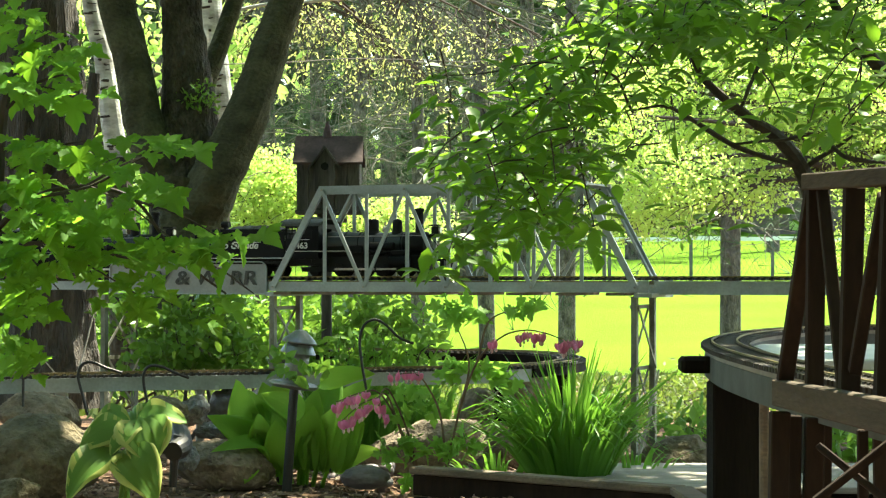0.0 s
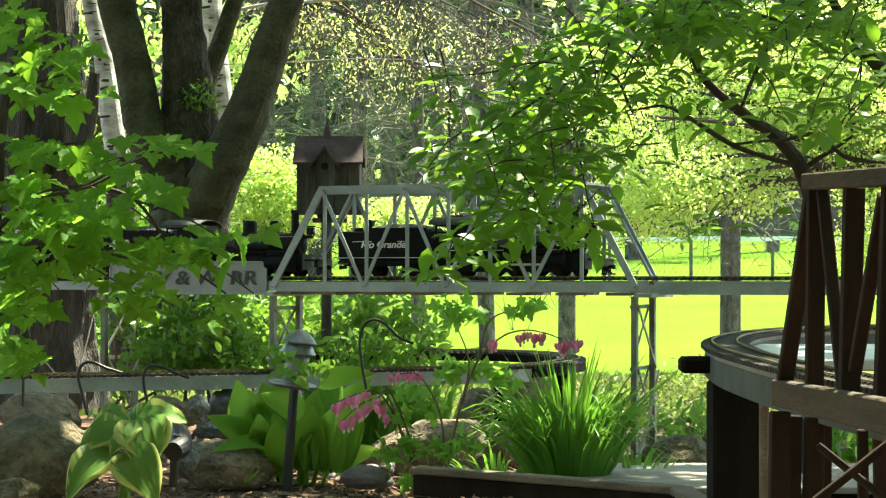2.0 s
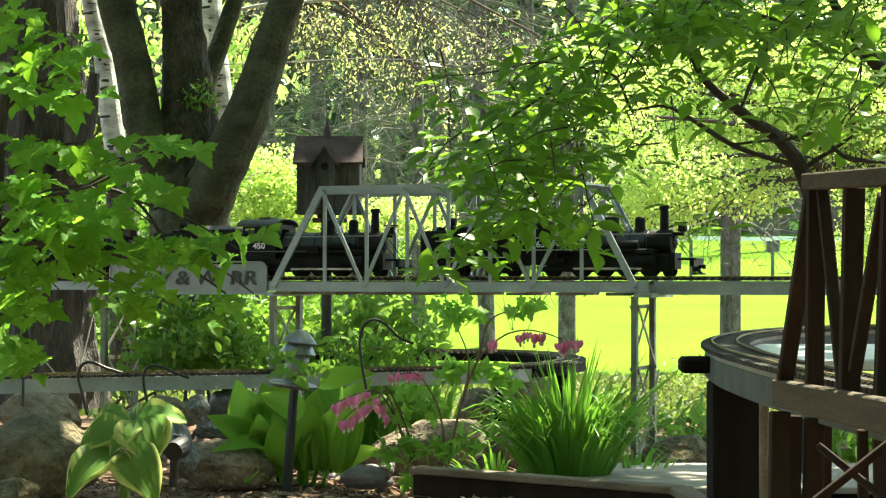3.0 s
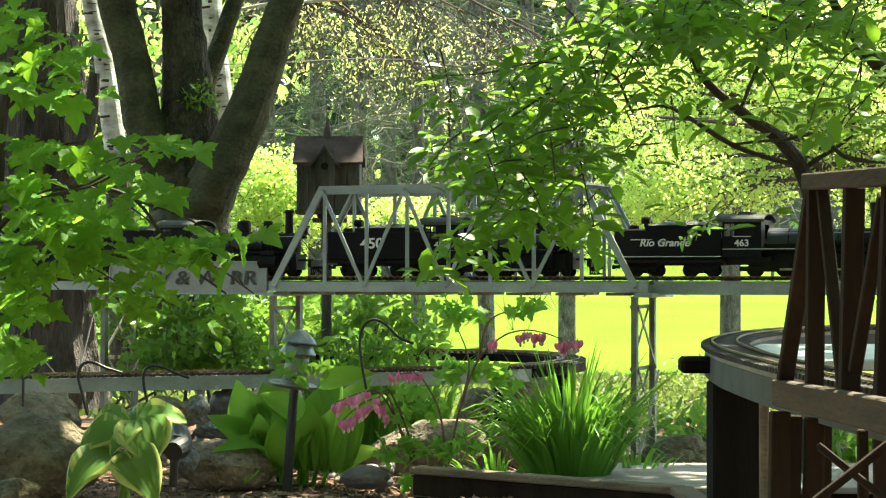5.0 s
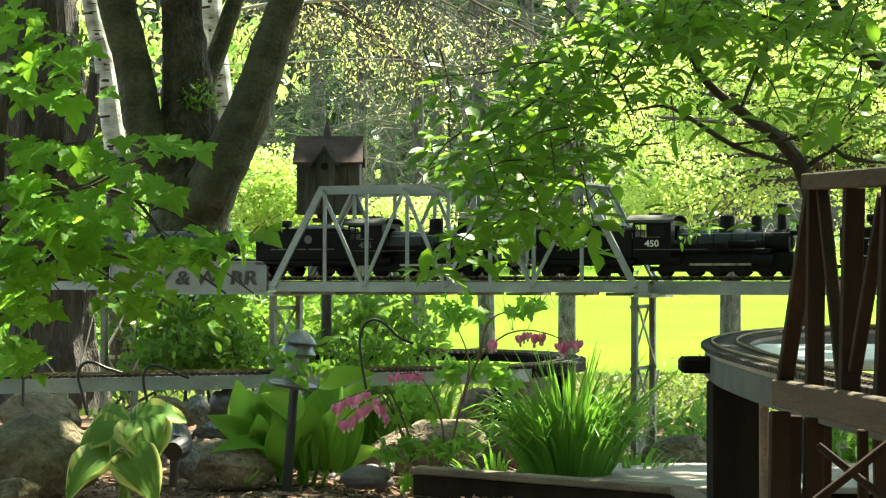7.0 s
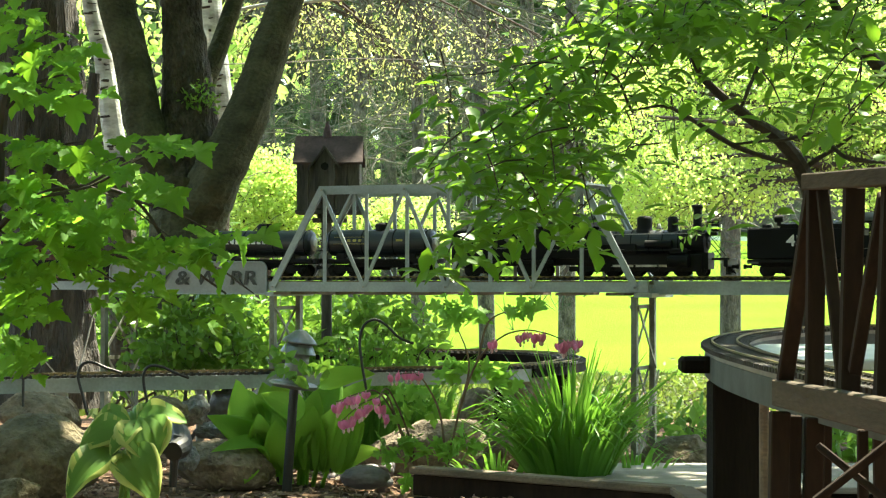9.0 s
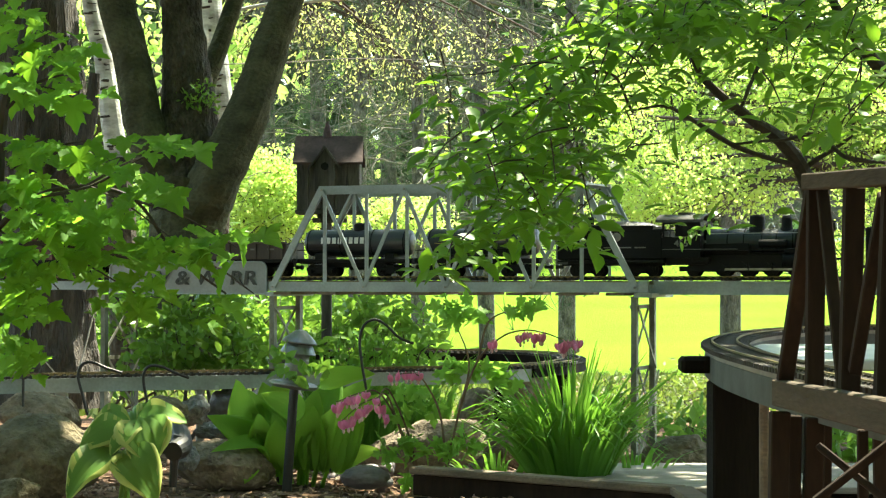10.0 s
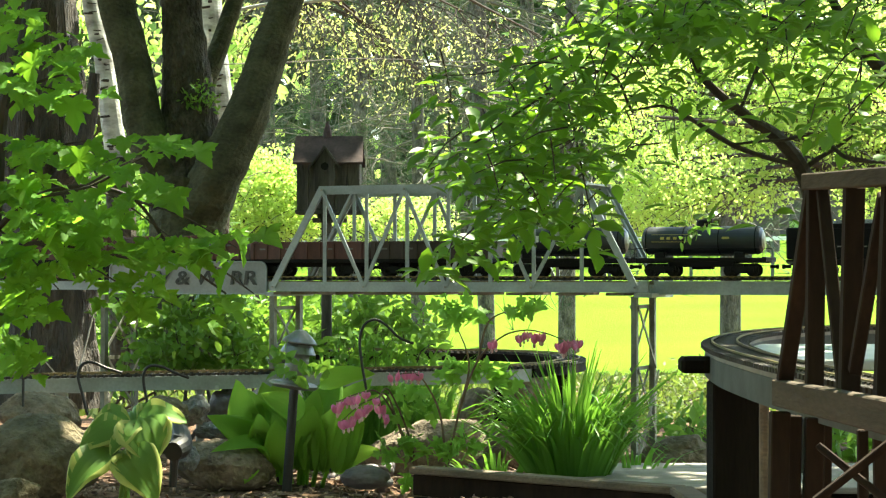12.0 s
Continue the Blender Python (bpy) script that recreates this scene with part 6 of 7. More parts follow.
set_stone((-0.890, 4.500, 0.199), (0.142, 0.15, 0.096), M_STONE_B, "big mossy brown boulder in the mulch", 1, 0.16)
set_stone((-0.966, 4.950, 0.267), (0.10, 0.09, 0.055), M_STONE_T, "rounded tan stone under the girder", 2, 0.2)
set_stone((-0.688, 4.950, 0.247), (0.085, 0.08, 0.06), M_STONE_B, "rounded brown stone among the garden boulders", 3, 0.2)
set_stone((-0.624, 5.200, 0.261), (0.042, 0.05, 0.036), M_STONE_G, "blue-grey angular stone between brown boulders", 4, 0.3)
set_stone((-0.556, 5.300, 0.258), (0.055, 0.06, 0.05), M_STONE_R, "dark stone in the shade of leaves", 5, 0.2)
set_stone((-0.545, 5.000, 0.227), (0.055, 0.05, 0.022), M_STONE_G, "flat grey stone beside the garden bed", 6, 0.3)
set_stone((-0.515, 4.850, 0.155), (0.115, 0.10, 0.062), M_STONE_T, "broad brown boulder in the mulch bed", 7, 0.18)
set_stone((-0.583, 4.700, 0.188), (0.03, 0.03, 0.03), M_STONE_G, "small grey stone beside the boulder", 8, 0.25)
set_stone((-0.175, 4.700, 0.143), (0.055, 0.05, 0.027), M_STONE_R, "dark smooth river stone on the mulch", 9, 0.12)
set_stone((-0.050, 5.350, 0.146), (0.165, 0.11, 0.075), M_STONE_T, "wide tan granite boulder behind the flowers", 10, 0.16)
set_stone((0.159, 5.500, 0.133), (0.085, 0.09, 0.075), M_STONE_T, "pinkish tan stone behind the daylily", 11, 0.2)
set_stone((0.096, 5.750, 0.214), (0.055, 0.06, 0.08), M_STONE_T, "upright tan stone beside a post", 12, 0.2)
set_stone((0.617, 5.500, 0.115), (0.10, 0.10, 0.055), M_STONE_B, "dark flat-topped boulder by the tower", 13, 0.25)
set_stone((0.626, 5.200, 0.095), (0.09, 0.08, 0.03), M_STONE_G, "flat grey stone beside the garden bed", 14, 0.2)
set_stone((-0.861, 4.100, 0.162), (0.06, 0.06, 0.035), M_STONE_B, "mossy stone at the bed's edge", 15, 0.15)
set_stone((0.509, 5.900, 0.099), (0.12, 0.12, 0.045), M_STONE_T, "pale flat stone in the sun", 16, 0.2)
set_stone((0.245, 6.600, 0.238), (0.1, 0.1, 0.06), M_STONE_T, "tan stone behind the low line", 18, 0.2)
set_stone((-0.324, 5.300, 0.208), (0.1, 0.1, 0.06), M_STONE_B, "brown stone behind the hosta", 19, 0.2)
set_stone((-0.457, 5.500, 0.253), (0.08, 0.08, 0.06), M_STONE_R, "dark stone behind the hosta", 20, 0.2)
for k in range(22):
    c = Vector((-0.195, 4.950, 0.166)) + Vector((R.uniform(-0.075, 0.09), R.uniform(-0.12, 0.25), 0))
    c.z = ground_z(c.x, c.y) + R.uniform(0.0, 0.05)
    rock(c, (R.uniform(0.014, 0.026), R.uniform(0.014, 0.026), R.uniform(0.011, 0.018)), R.choice((M_STONE_T, M_STONE_G, M_STONE_R)), "small rounded pebble in the garden bed", 30 + k, "pebbles", 2, 0.12)


# ---- planter edge and boards ----
def planter():
    th = thing("planter_box", (0.233, 4.250, 0.123), "weathered timber edge boards of a planter box", "planter")
    a, b, c = Vector((-0.061, 4.550, 0.175)), Vector((0.477, 4.150, 0.171)), Vector((0.509, 3.900, 0.157))
    for p, q in ((a, b), (b, c)):
        bm = bmesh.new()
        bar(bm, p, q, 0.05, 0.016, bevel=0.003)
        cap = part("cap_board", bm, M_TIMBER, th)
        dn = Vector((0, 0.006, -0.011))
        for k in range(2):
            bm = bmesh.new()
            bar(bm, p + dn + Vector((0, 0, -0.022 - 0.05 * k)), q + dn + Vector((0, 0, -0.022 - 0.05 * k)), 0.022, 0.047, bevel=0.003)
            part("side_board", bm, M_WOOD, th)
    bm = bmesh.new()
    box(bm, b + Vector((0, -0.012, -0.075)), (0.04, 0.04, 0.13), bevel=0.003)
    part("corner_post", bm, M_TIMBER_DARK, th)


planter()
bk = thing("boardwalk", (0.530, 4.900, 0.097), "pale grey weathered boards beside the planter", "boardwalk")
for k in range(7):
    bm = bmesh.new()
    c = Vector((0.532, 4.800, 0.116)) + Vector((0.35, -0.30 + 0.115 * k, 0.022 - 0.003 * k))
    box(bm, c, (1.18, 0.108, 0.014), Matrix.Translation((0, 0, R.uniform(-0.002, 0.002))), bevel=0.002)
    part("board", bm, M_DECK, bk)


# ---- garden plants ----
def blade_leaf(bm, base, tip, width, bend, up, seg=7, fold=0.25, edge=0.0, mats=None, wav=0.0):
    """A bent leaf blade from base to tip with sunken veins. up: the way its face looks. edge: share of the width that is margin."""
    base, tip, up = Vector(base), Vector(tip), Vector(up).normalized()
    d = tip - base
    side = d.cross(up).normalized()
    face = side.cross(d).normalized()
    rows, ph, tw = [], R.uniform(0, 6), R.uniform(-0.35, 0.35)
    cols = [-1, -0.84, -0.66, -0.5, -0.33, -0.17, 0, 0.17, 0.33, 0.5, 0.66, 0.84, 1]
    for i in range(seg + 1):
        t = i / seg
        q = max(0.0, (t - 0.08) / 0.92)
        w = max(width * 0.035, width * 0.5 * max(0.0, math.sin(math.pi * q ** 0.78)) ** 0.72) if t < 1 else 0.0008
        p = base + d * t + face * bend * (math.sin(math.pi * t) - 0.5 * t ** 3) * d.length + side * tw * t * t * width
        rows.append([])
        for k, c in enumerate(cols):
            h = abs(c) ** 1.3 * fold * w + (0.16 * w if k % 2 else -0.16 * w)
            h += wav * width * 1.6 * math.sin(t * 13 + ph + (2 if c > 0 else 0)) * c * c
            rows[-1].append(bm.verts.new(p + side * w * c + face * h))
    n = len(cols)
    for a, b in zip(rows, rows[1:]):
        for k in range(n - 1):
            f = bm.faces.new((a[k], a[k + 1], b[k + 1], b[k]))
            f.smooth = True
            if edge and (k in (0, n - 2) or (k in (1, n - 3) and R.random() < 0.45)):
                f.material_index = 1


def variegated_hosta():
    foot = Vector((-0.665, 4.330, 0.160))
    foot.z = ground_z(foot.x, foot.y)
    th = thing("hosta", foot, "small hosta with green leaves edged in cream", "hosta")
    def grow(base, tip, w, bend, up):
        bm = bmesh.new()
        blade_leaf(bm, base, tip, w * 1.32, bend, up, 16, 0.38, 0.2, wav=0.035)
        lf = part("leaf", bm, [M_HOSTA_MID, M_HOSTA_EDGE], th)
        bm = bmesh.new()
        tube(bm, smooth_path([foot + Vector((R.uniform(-0.02, 0.02), R.uniform(-0.02, 0.02), -0.01)), (foot + Vector(base)) / 2 + Vector((0, 0, 0.01)), base], 3), 0.0028, 6)
        part("stalk", bm, M_HOSTA_MID, th)

    grow((-0.640, 4.270, 0.281), (-0.738, 4.180, 0.270), 0.062, 0.1, (-0.1, -0.85, 0.5))
    grow((-0.624, 4.240, 0.311), (-0.586, 4.150, 0.222), 0.09, 0.14, (0.15, -0.95, 0.25))
    grow((-0.649, 4.300, 0.291), (-0.538, 4.260, 0.294), 0.06, 0.18, (0, -0.6, 0.8))
    grow((-0.648, 4.340, 0.283), (-0.737, 4.320, 0.289), 0.062, 0.18, (0, -0.55, 0.85))
    grow((-0.616, 4.220, 0.297), (-0.658, 4.140, 0.241), 0.038, 0.1, (-0.3, -0.85, 0.4))
    grow((-0.642, 4.220, 0.267), (-0.580, 4.140, 0.218), 0.034, 0.08, (0.2, -0.9, 0.3))
    grow((-0.649, 4.220, 0.241), (-0.758, 4.100, 0.173), 0.072, 0.14, (-0.3, -0.8, 0.55))
    grow((-0.659, 4.200, 0.243), (-0.542, 4.080, 0.173), 0.078, 0.12, (0.2, -0.9, 0.45))
    grow((-0.649, 4.360, 0.289), (-0.691, 4.440, 0.301), 0.05, 0.1, (0, -0.7, 0.7))
    grow((-0.641, 4.360, 0.286), (-0.603, 4.420, 0.299), 0.06, 0.15, (0.1, -0.7, 0.7))


def hosta_clump():
    foot = Vector((-0.350, 4.950, 0.123))
    foot.z = ground_z(foot.x, foot.y)
    th = thing("hosta", foot, "large upright clump of broad green hosta leaves", "hosta")
    def grow(base, tip, w, bend, up, m=M_HOSTA):
        bm = bmesh.new()
        blade_leaf(bm, base, tip, w * 1.14, bend, up, 14, 0.3, wav=0.014)
        part("leaf", bm, m, th)

    grow((-0.411, 4.950, 0.146), (-0.512, 4.850, 0.344), 0.085, -0.12, (0.5, -0.8, 0.2))
    grow((-0.397, 4.950, 0.153), (-0.479, 4.950, 0.328), 0.09, -0.1, (0.3, -0.9, 0.2))
    grow((-0.384, 4.950, 0.139), (-0.429, 5.000, 0.346), 0.08, 0.06, (0.2, -0.9, 0.1))
    grow((-0.357, 4.950, 0.139), (-0.385, 5.050, 0.357), 0.085, 0.08, (0, -1, 0.1))
    grow((-0.337, 4.950, 0.139), (-0.300, 4.900, 0.331), 0.075, 0.08, (-0.1, -1, 0.2))
    grow((-0.316, 4.950, 0.139), (-0.245, 5.000, 0.373), 0.09, 0.1, (-0.3, -0.9, 0.2))
    grow((-0.303, 4.950, 0.139), (-0.183, 5.000, 0.360), 0.085, 0.12, (-0.5, -0.8, 0.3))
    grow((-0.296, 4.950, 0.132), (-0.191, 4.850, 0.294), 0.075, 0.1, (-0.5, -0.8, 0.3))
    grow((-0.289, 4.950, 0.132), (-0.241, 4.800, 0.277), 0.075, 0.12, (-0.3, -0.9, 0.2))
    grow((-0.326, 4.900, 0.137), (-0.313, 4.800, 0.297), 0.08, 0.08, (0, -1, 0.2))
    grow((-0.407, 4.900, 0.137), (-0.451, 4.800, 0.271), 0.07, -0.1, (0.4, -0.9, 0.2))
    grow((-0.420, 4.900, 0.137), (-0.514, 4.750, 0.210), 0.05, 0.25, (0.1, -0.6, 0.8))
    grow((-0.440, 4.900, 0.184), (-0.457, 4.750, 0.132), 0.045, 0.1, (0.2, -0.9, 0.3))
    grow((-0.262, 4.950, 0.132), (-0.164, 4.850, 0.215), 0.06, 0.15, (-0.4, -0.8, 0.3))
    grow((-0.380, 4.900, 0.137), (-0.387, 4.820, 0.263), 0.07, 0.1, (0.1, -1, 0.2))
    grow((-0.285, 5.000, 0.134), (-0.145, 5.100, 0.320), 0.08, 0.15, (-0.5, -0.7, 0.4))
    grow((-0.265, 5.000, 0.257), (-0.286, 5.000, 0.383), 0.05, 0.05, (0.2, -0.9, 0))
    grow((-0.254, 5.050, 0.171), (-0.242, 5.100, 0.320), 0.09, 0.05, (-0.2, -0.9, 0.1))
    grow((-0.447, 5.050, 0.171), (-0.524, 5.000, 0.250), 0.07, 0.2, (0.2, -0.7, 0.6))
    p = clumps([(-0.353, 4.630, 0.396), (-0.322, 4.630, 0.381), (-0.290, 4.630, 0.390), (-0.265, 4.630, 0.396), (-0.357, 4.630, 0.424)], [0.022] * 5, 9, 0.6)
    leaves("leaf_tuft", p, rand_dirs(len(p), -0.3) + np.array([-0.4, -0.3, 0]), rand_dirs(len(p), 0.5) + np.array([0, -0.5, 0]), NR.uniform(0.022, 0.042, len(p)), BROAD, M_SHRUB, th, "dull green leaves lying against the lamp")
    grow((-0.300, 4.900, 0.331), (-0.165, 4.860, 0.379), 0.05, 0.14, (-0.2, -0.8, 0.5))
    grow((-0.322, 4.830, 0.268), (-0.409, 4.760, 0.341), 0.06, 0.12, (0.2, -0.9, 0.3))
    for _ in range(16):
        u = R.uniform(-1, 1)
        b = foot + Vector((u * 0.06, R.uniform(-0.03, 0.05), 0.04))
        grow(b, b + Vector((u * 0.13 + R.uniform(-0.03, 0.03), R.uniform(-0.12, 0.06), R.uniform(0.07, 0.17))), R.uniform(0.05, 0.08), R.uniform(0.05, 0.2), (-0.5 * u, -0.8, R.uniform(0.1, 0.8)))
    for k in range(26):
        u = k / 25 + R.uniform(-0.02, 0.02)
        b = Vector((-0.325 + 0.10 * u, 4.84 + R.uniform(-0.03, 0.05), 0.135))
        grow(b, b + Vector((-0.012 + 0.05 * u, R.uniform(-0.03, 0.03), R.uniform(0.09, 0.15))), R.uniform(0.012, 0.022), R.uniform(-0.05, 0.12), (R.uniform(-0.4, 0.4), -1, 0.1))
    for k in range(16):
        x = R.uniform(-0.075, 0.085)
        bm = bmesh.new()
        tube(bm, [foot + Vector((x * 0.7, R.uniform(-0.03, 0.03), -0.01)), foot + Vector((x, R.uniform(-0.03, 0.03), 0.07)), foot + Vector((x * 1.5, R.uniform(-0.03, 0.03), 0.14))], [0.005, 0.0045, 0.003], 6)
        part("stalk", bm, M_HOSTA, th)


def grass_clump(name, foot, n, h, spread, width, material, label, lean=(0, 0)):
    foot = Vector(foot)
    foot.z = ground_z(foot.x, foot.y)
    th = thing(name, foot, label, name.replace("_", " "))
    for k in range(n):
        a = R.uniform(0, 2 * math.pi)
        q = R.random() ** 0.42
        hh = h * R.uniform(0.6, 1.05) * (1 - 0.25 * q * q)
        out = spread * q
        base = foot + Vector((math.cos(a) * 0.07 * q, math.sin(a) * 0.07 * q, -0.01))
        dr = Vector((math.cos(a), math.sin(a) * 0.8, 0))
        droop = R.random() ** 1.3 * 0.68 * (0.25 + 0.75 * q)
        tip = base + dr * out * R.uniform(0.7, 1.2) + Vector((lean[0], lean[1], hh * (1 - droop)))
        bm = bmesh.new()
        mid = base + (tip - base) * 0.55 + Vector((0, 0, hh * (0.08 + 0.72 * droop))) - dr * out * 0.1
        pts = smooth_path([base, base.lerp(mid, 0.5) + Vector((0, 0, hh * 0.05)), mid, tip], 3)
        side = Vector((-math.sin(a + R.uniform(-0.6, 0.6)), math.cos(a), 0)).normalized()
        if R.random() < 0.5:
            side = Vector((1, R.uniform(-0.5, 0.5), R.uniform(-0.2, 0.2))).normalized()
        w = width * R.uniform(0.7, 1.2)
        m = len(pts) - 1
        rows = []
        for i, p in enumerate(pts):
            t = i / m
            ww = w * (1 - t ** 2.2) * (0.75 + 0.25 * min(1, t * 4)) * 0.5 + 0.0003
            lift = Vector((0, -0.25, 0.1)) * ww
            rows.append([bm.verts.new(p - side * ww + lift), bm.verts.new(p), bm.verts.new(p + side * ww + lift)])
        for r0, r1 in zip(rows, rows[1:]):
            for c in range(2):
                bm.faces.new((r0[c], r0[c + 1], r1[c + 1], r1[c])).smooth = True
        part("blade", bm, material, th)
    return th


variegated_hosta()
hosta_clump()
grass_clump("daylily", (0.299, 4.850, 0.133), 400, 0.375, 0.23, 0.0115, M_BLADE, "thick clump of arching daylily leaves")
grass_clump("daylily", (-0.200, 6.150, 0.245), 110, 0.46, 0.24, 0.012, M_BLADE, "loose clump of strap leaves behind the low line")
grass_clump("daylily", (-0.332, 6.100, 0.248), 100, 0.46, 0.22, 0.012, M_BLADE, "loose clump of strap leaves behind the low line")
grass_clump("daylily", (-0.066, 6.200, 0.243), 80, 0.42, 0.2, 0.012, M_BLADE, "loose clump of strap leaves behind the low line")
grass_clump("daylily", (0.131, 5.000, 0.128), 26, 0.14, 0.16, 0.010, M_BLADE, "small tuft of arching grassy leaves")
grass_clump("daylily", (0.468, 5.100, 0.125), 26, 0.16, 0.14, 0.010, M_BLADE, "small tuft of arching grassy leaves")


def bleeding_heart():
    foot = Vector((-0.057, 4.750, 0.132))
    foot.z = ground_z(foot.x, foot.y)
    th = thing("bleeding_heart", foot, "bleeding heart with arching stems of pink flowers", "flower")
    def stem(*st):
        bm = bmesh.new()
        p = smooth_path(st, 5)
        tube(bm, p, [0.0032 - 0.0022 * i / (len(p) - 1) for i in range(len(p))], 6)
        part("stem", bm, M_STEM, th)

    stem((-0.060, 4.750, 0.151), (-0.099, 4.750, 0.248), (-0.128, 4.750, 0.326), (-0.153, 4.720, 0.321), (-0.185, 4.700, 0.310), (-0.227, 4.650, 0.275))
    stem((-0.060, 4.750, 0.151), (-0.109, 4.750, 0.274), (-0.147, 4.720, 0.334), (-0.184, 4.680, 0.337), (-0.240, 4.650, 0.317))
    stem((0.008, 4.700, 0.162), (0.040, 4.700, 0.303), (0.078, 4.680, 0.407), (0.129, 4.660, 0.461), (0.179, 4.650, 0.478), (0.230, 4.650, 0.472), (0.300, 4.650, 0.444))
    stem((0.008, 4.700, 0.162), (-0.005, 4.700, 0.278), (-0.031, 4.700, 0.342), (-0.063, 4.700, 0.378), (-0.114, 4.700, 0.375))
    stem((-0.057, 4.750, 0.151), (-0.083, 4.750, 0.248), (-0.125, 4.750, 0.339), (-0.144, 4.700, 0.321), (-0.127, 4.700, 0.278))
    stem((0.078, 4.680, 0.407), (0.103, 4.660, 0.497), (0.167, 4.660, 0.529))
    stem((0.040, 4.700, 0.303), (0.059, 4.700, 0.406), (0.021, 4.700, 0.509))
    bm = bmesh.new()
    heart = bmesh.new()
    tail = bmesh.new()
    # one flower: heart of two pouches, with a pale drop below
    for s in (-1, 1):
        bmesh.ops.create_icosphere(heart, subdivisions=2, radius=0.0072, matrix=Matrix.Translation((s * 0.0048, 0, -0.011)) @ Matrix.Rotation(s * 0.5, 4, "Y") @ Matrix.Diagonal((0.85, 0.7, 1.35, 1)))
    tube(heart, [(0, 0, 0.002), (0, 0, -0.006)], [0.0006, 0.002], 5)
    lathe(tail, [(0.001, -0.028), (0.0034, -0.024), (0.0026, -0.018), (0.001, -0.014)], 7)
    bm.free()
    hm, tm = mesh_of(heart, "heart", M_PINK, True), mesh_of(tail, "drop", M_PALE, True)
    flowers = []
    for a, b, n in (((-0.240, 4.650, 0.317), (-0.177, 4.660, 0.338), 7), ((-0.227, 4.650, 0.275), (-0.164, 4.660, 0.312), 8), ((-0.148, 4.660, 0.324), (-0.122, 4.660, 0.287), 5), ((-0.121, 4.700, 0.378), (-0.054, 4.700, 0.387), 5), ((0.168, 4.650, 0.472), (0.231, 4.650, 0.474), 6), ((0.253, 4.620, 0.452), (0.301, 4.620, 0.457), 6), ((0.106, 4.600, 0.454), (0.118, 4.600, 0.458), 2)):
        for k in range(n):
            flowers.append((Vector(a).lerp(Vector(b), k / max(1, n - 1)) + Vector((R.uniform(-0.004, 0.004), R.uniform(-0.015, 0.015), R.uniform(-0.005, 0.004))), R.uniform(0.85, 1.25)))
    for p, s in flowers:
        m = Matrix.Translation(p) @ Matrix.Rotation(R.uniform(0, 3), 4, "Z") @ Matrix.Rotation(R.uniform(-0.3, 0.3), 4, "X") @ Matrix.Scale(s, 4)
        f = piece("flower", hm, th, m)
        t = new("petal_tip", tm)
        t.parent = f
    cs = [(-0.121, 4.720, 0.199), (-0.070, 4.750, 0.222), (-0.018, 4.700, 0.201), (0.021, 4.700, 0.214), (-0.056, 4.650, 0.142), (-0.110, 4.780, 0.272), (-0.031, 4.800, 0.297), (-0.085, 4.850, 0.334), (0.021, 4.800, 0.376), (0.073, 4.800, 0.389), (0.008, 4.700, 0.528), (0.046, 4.700, 0.509), (0.186, 4.660, 0.535), (0.112, 4.750, 0.378), (0.151, 4.750, 0.352), (0.060, 4.750, 0.222)]
    p = clumps(cs, [0.05] * len(cs), 11, 0.55)
    leaves("leaves", p, rand_dirs(len(p), -0.3) + np.array([0, -0.3, 0]), rand_dirs(len(p), 1.2), NR.uniform(0.022, 0.044, len(p)), MAPLE, M_FERN, th)


bleeding_heart()


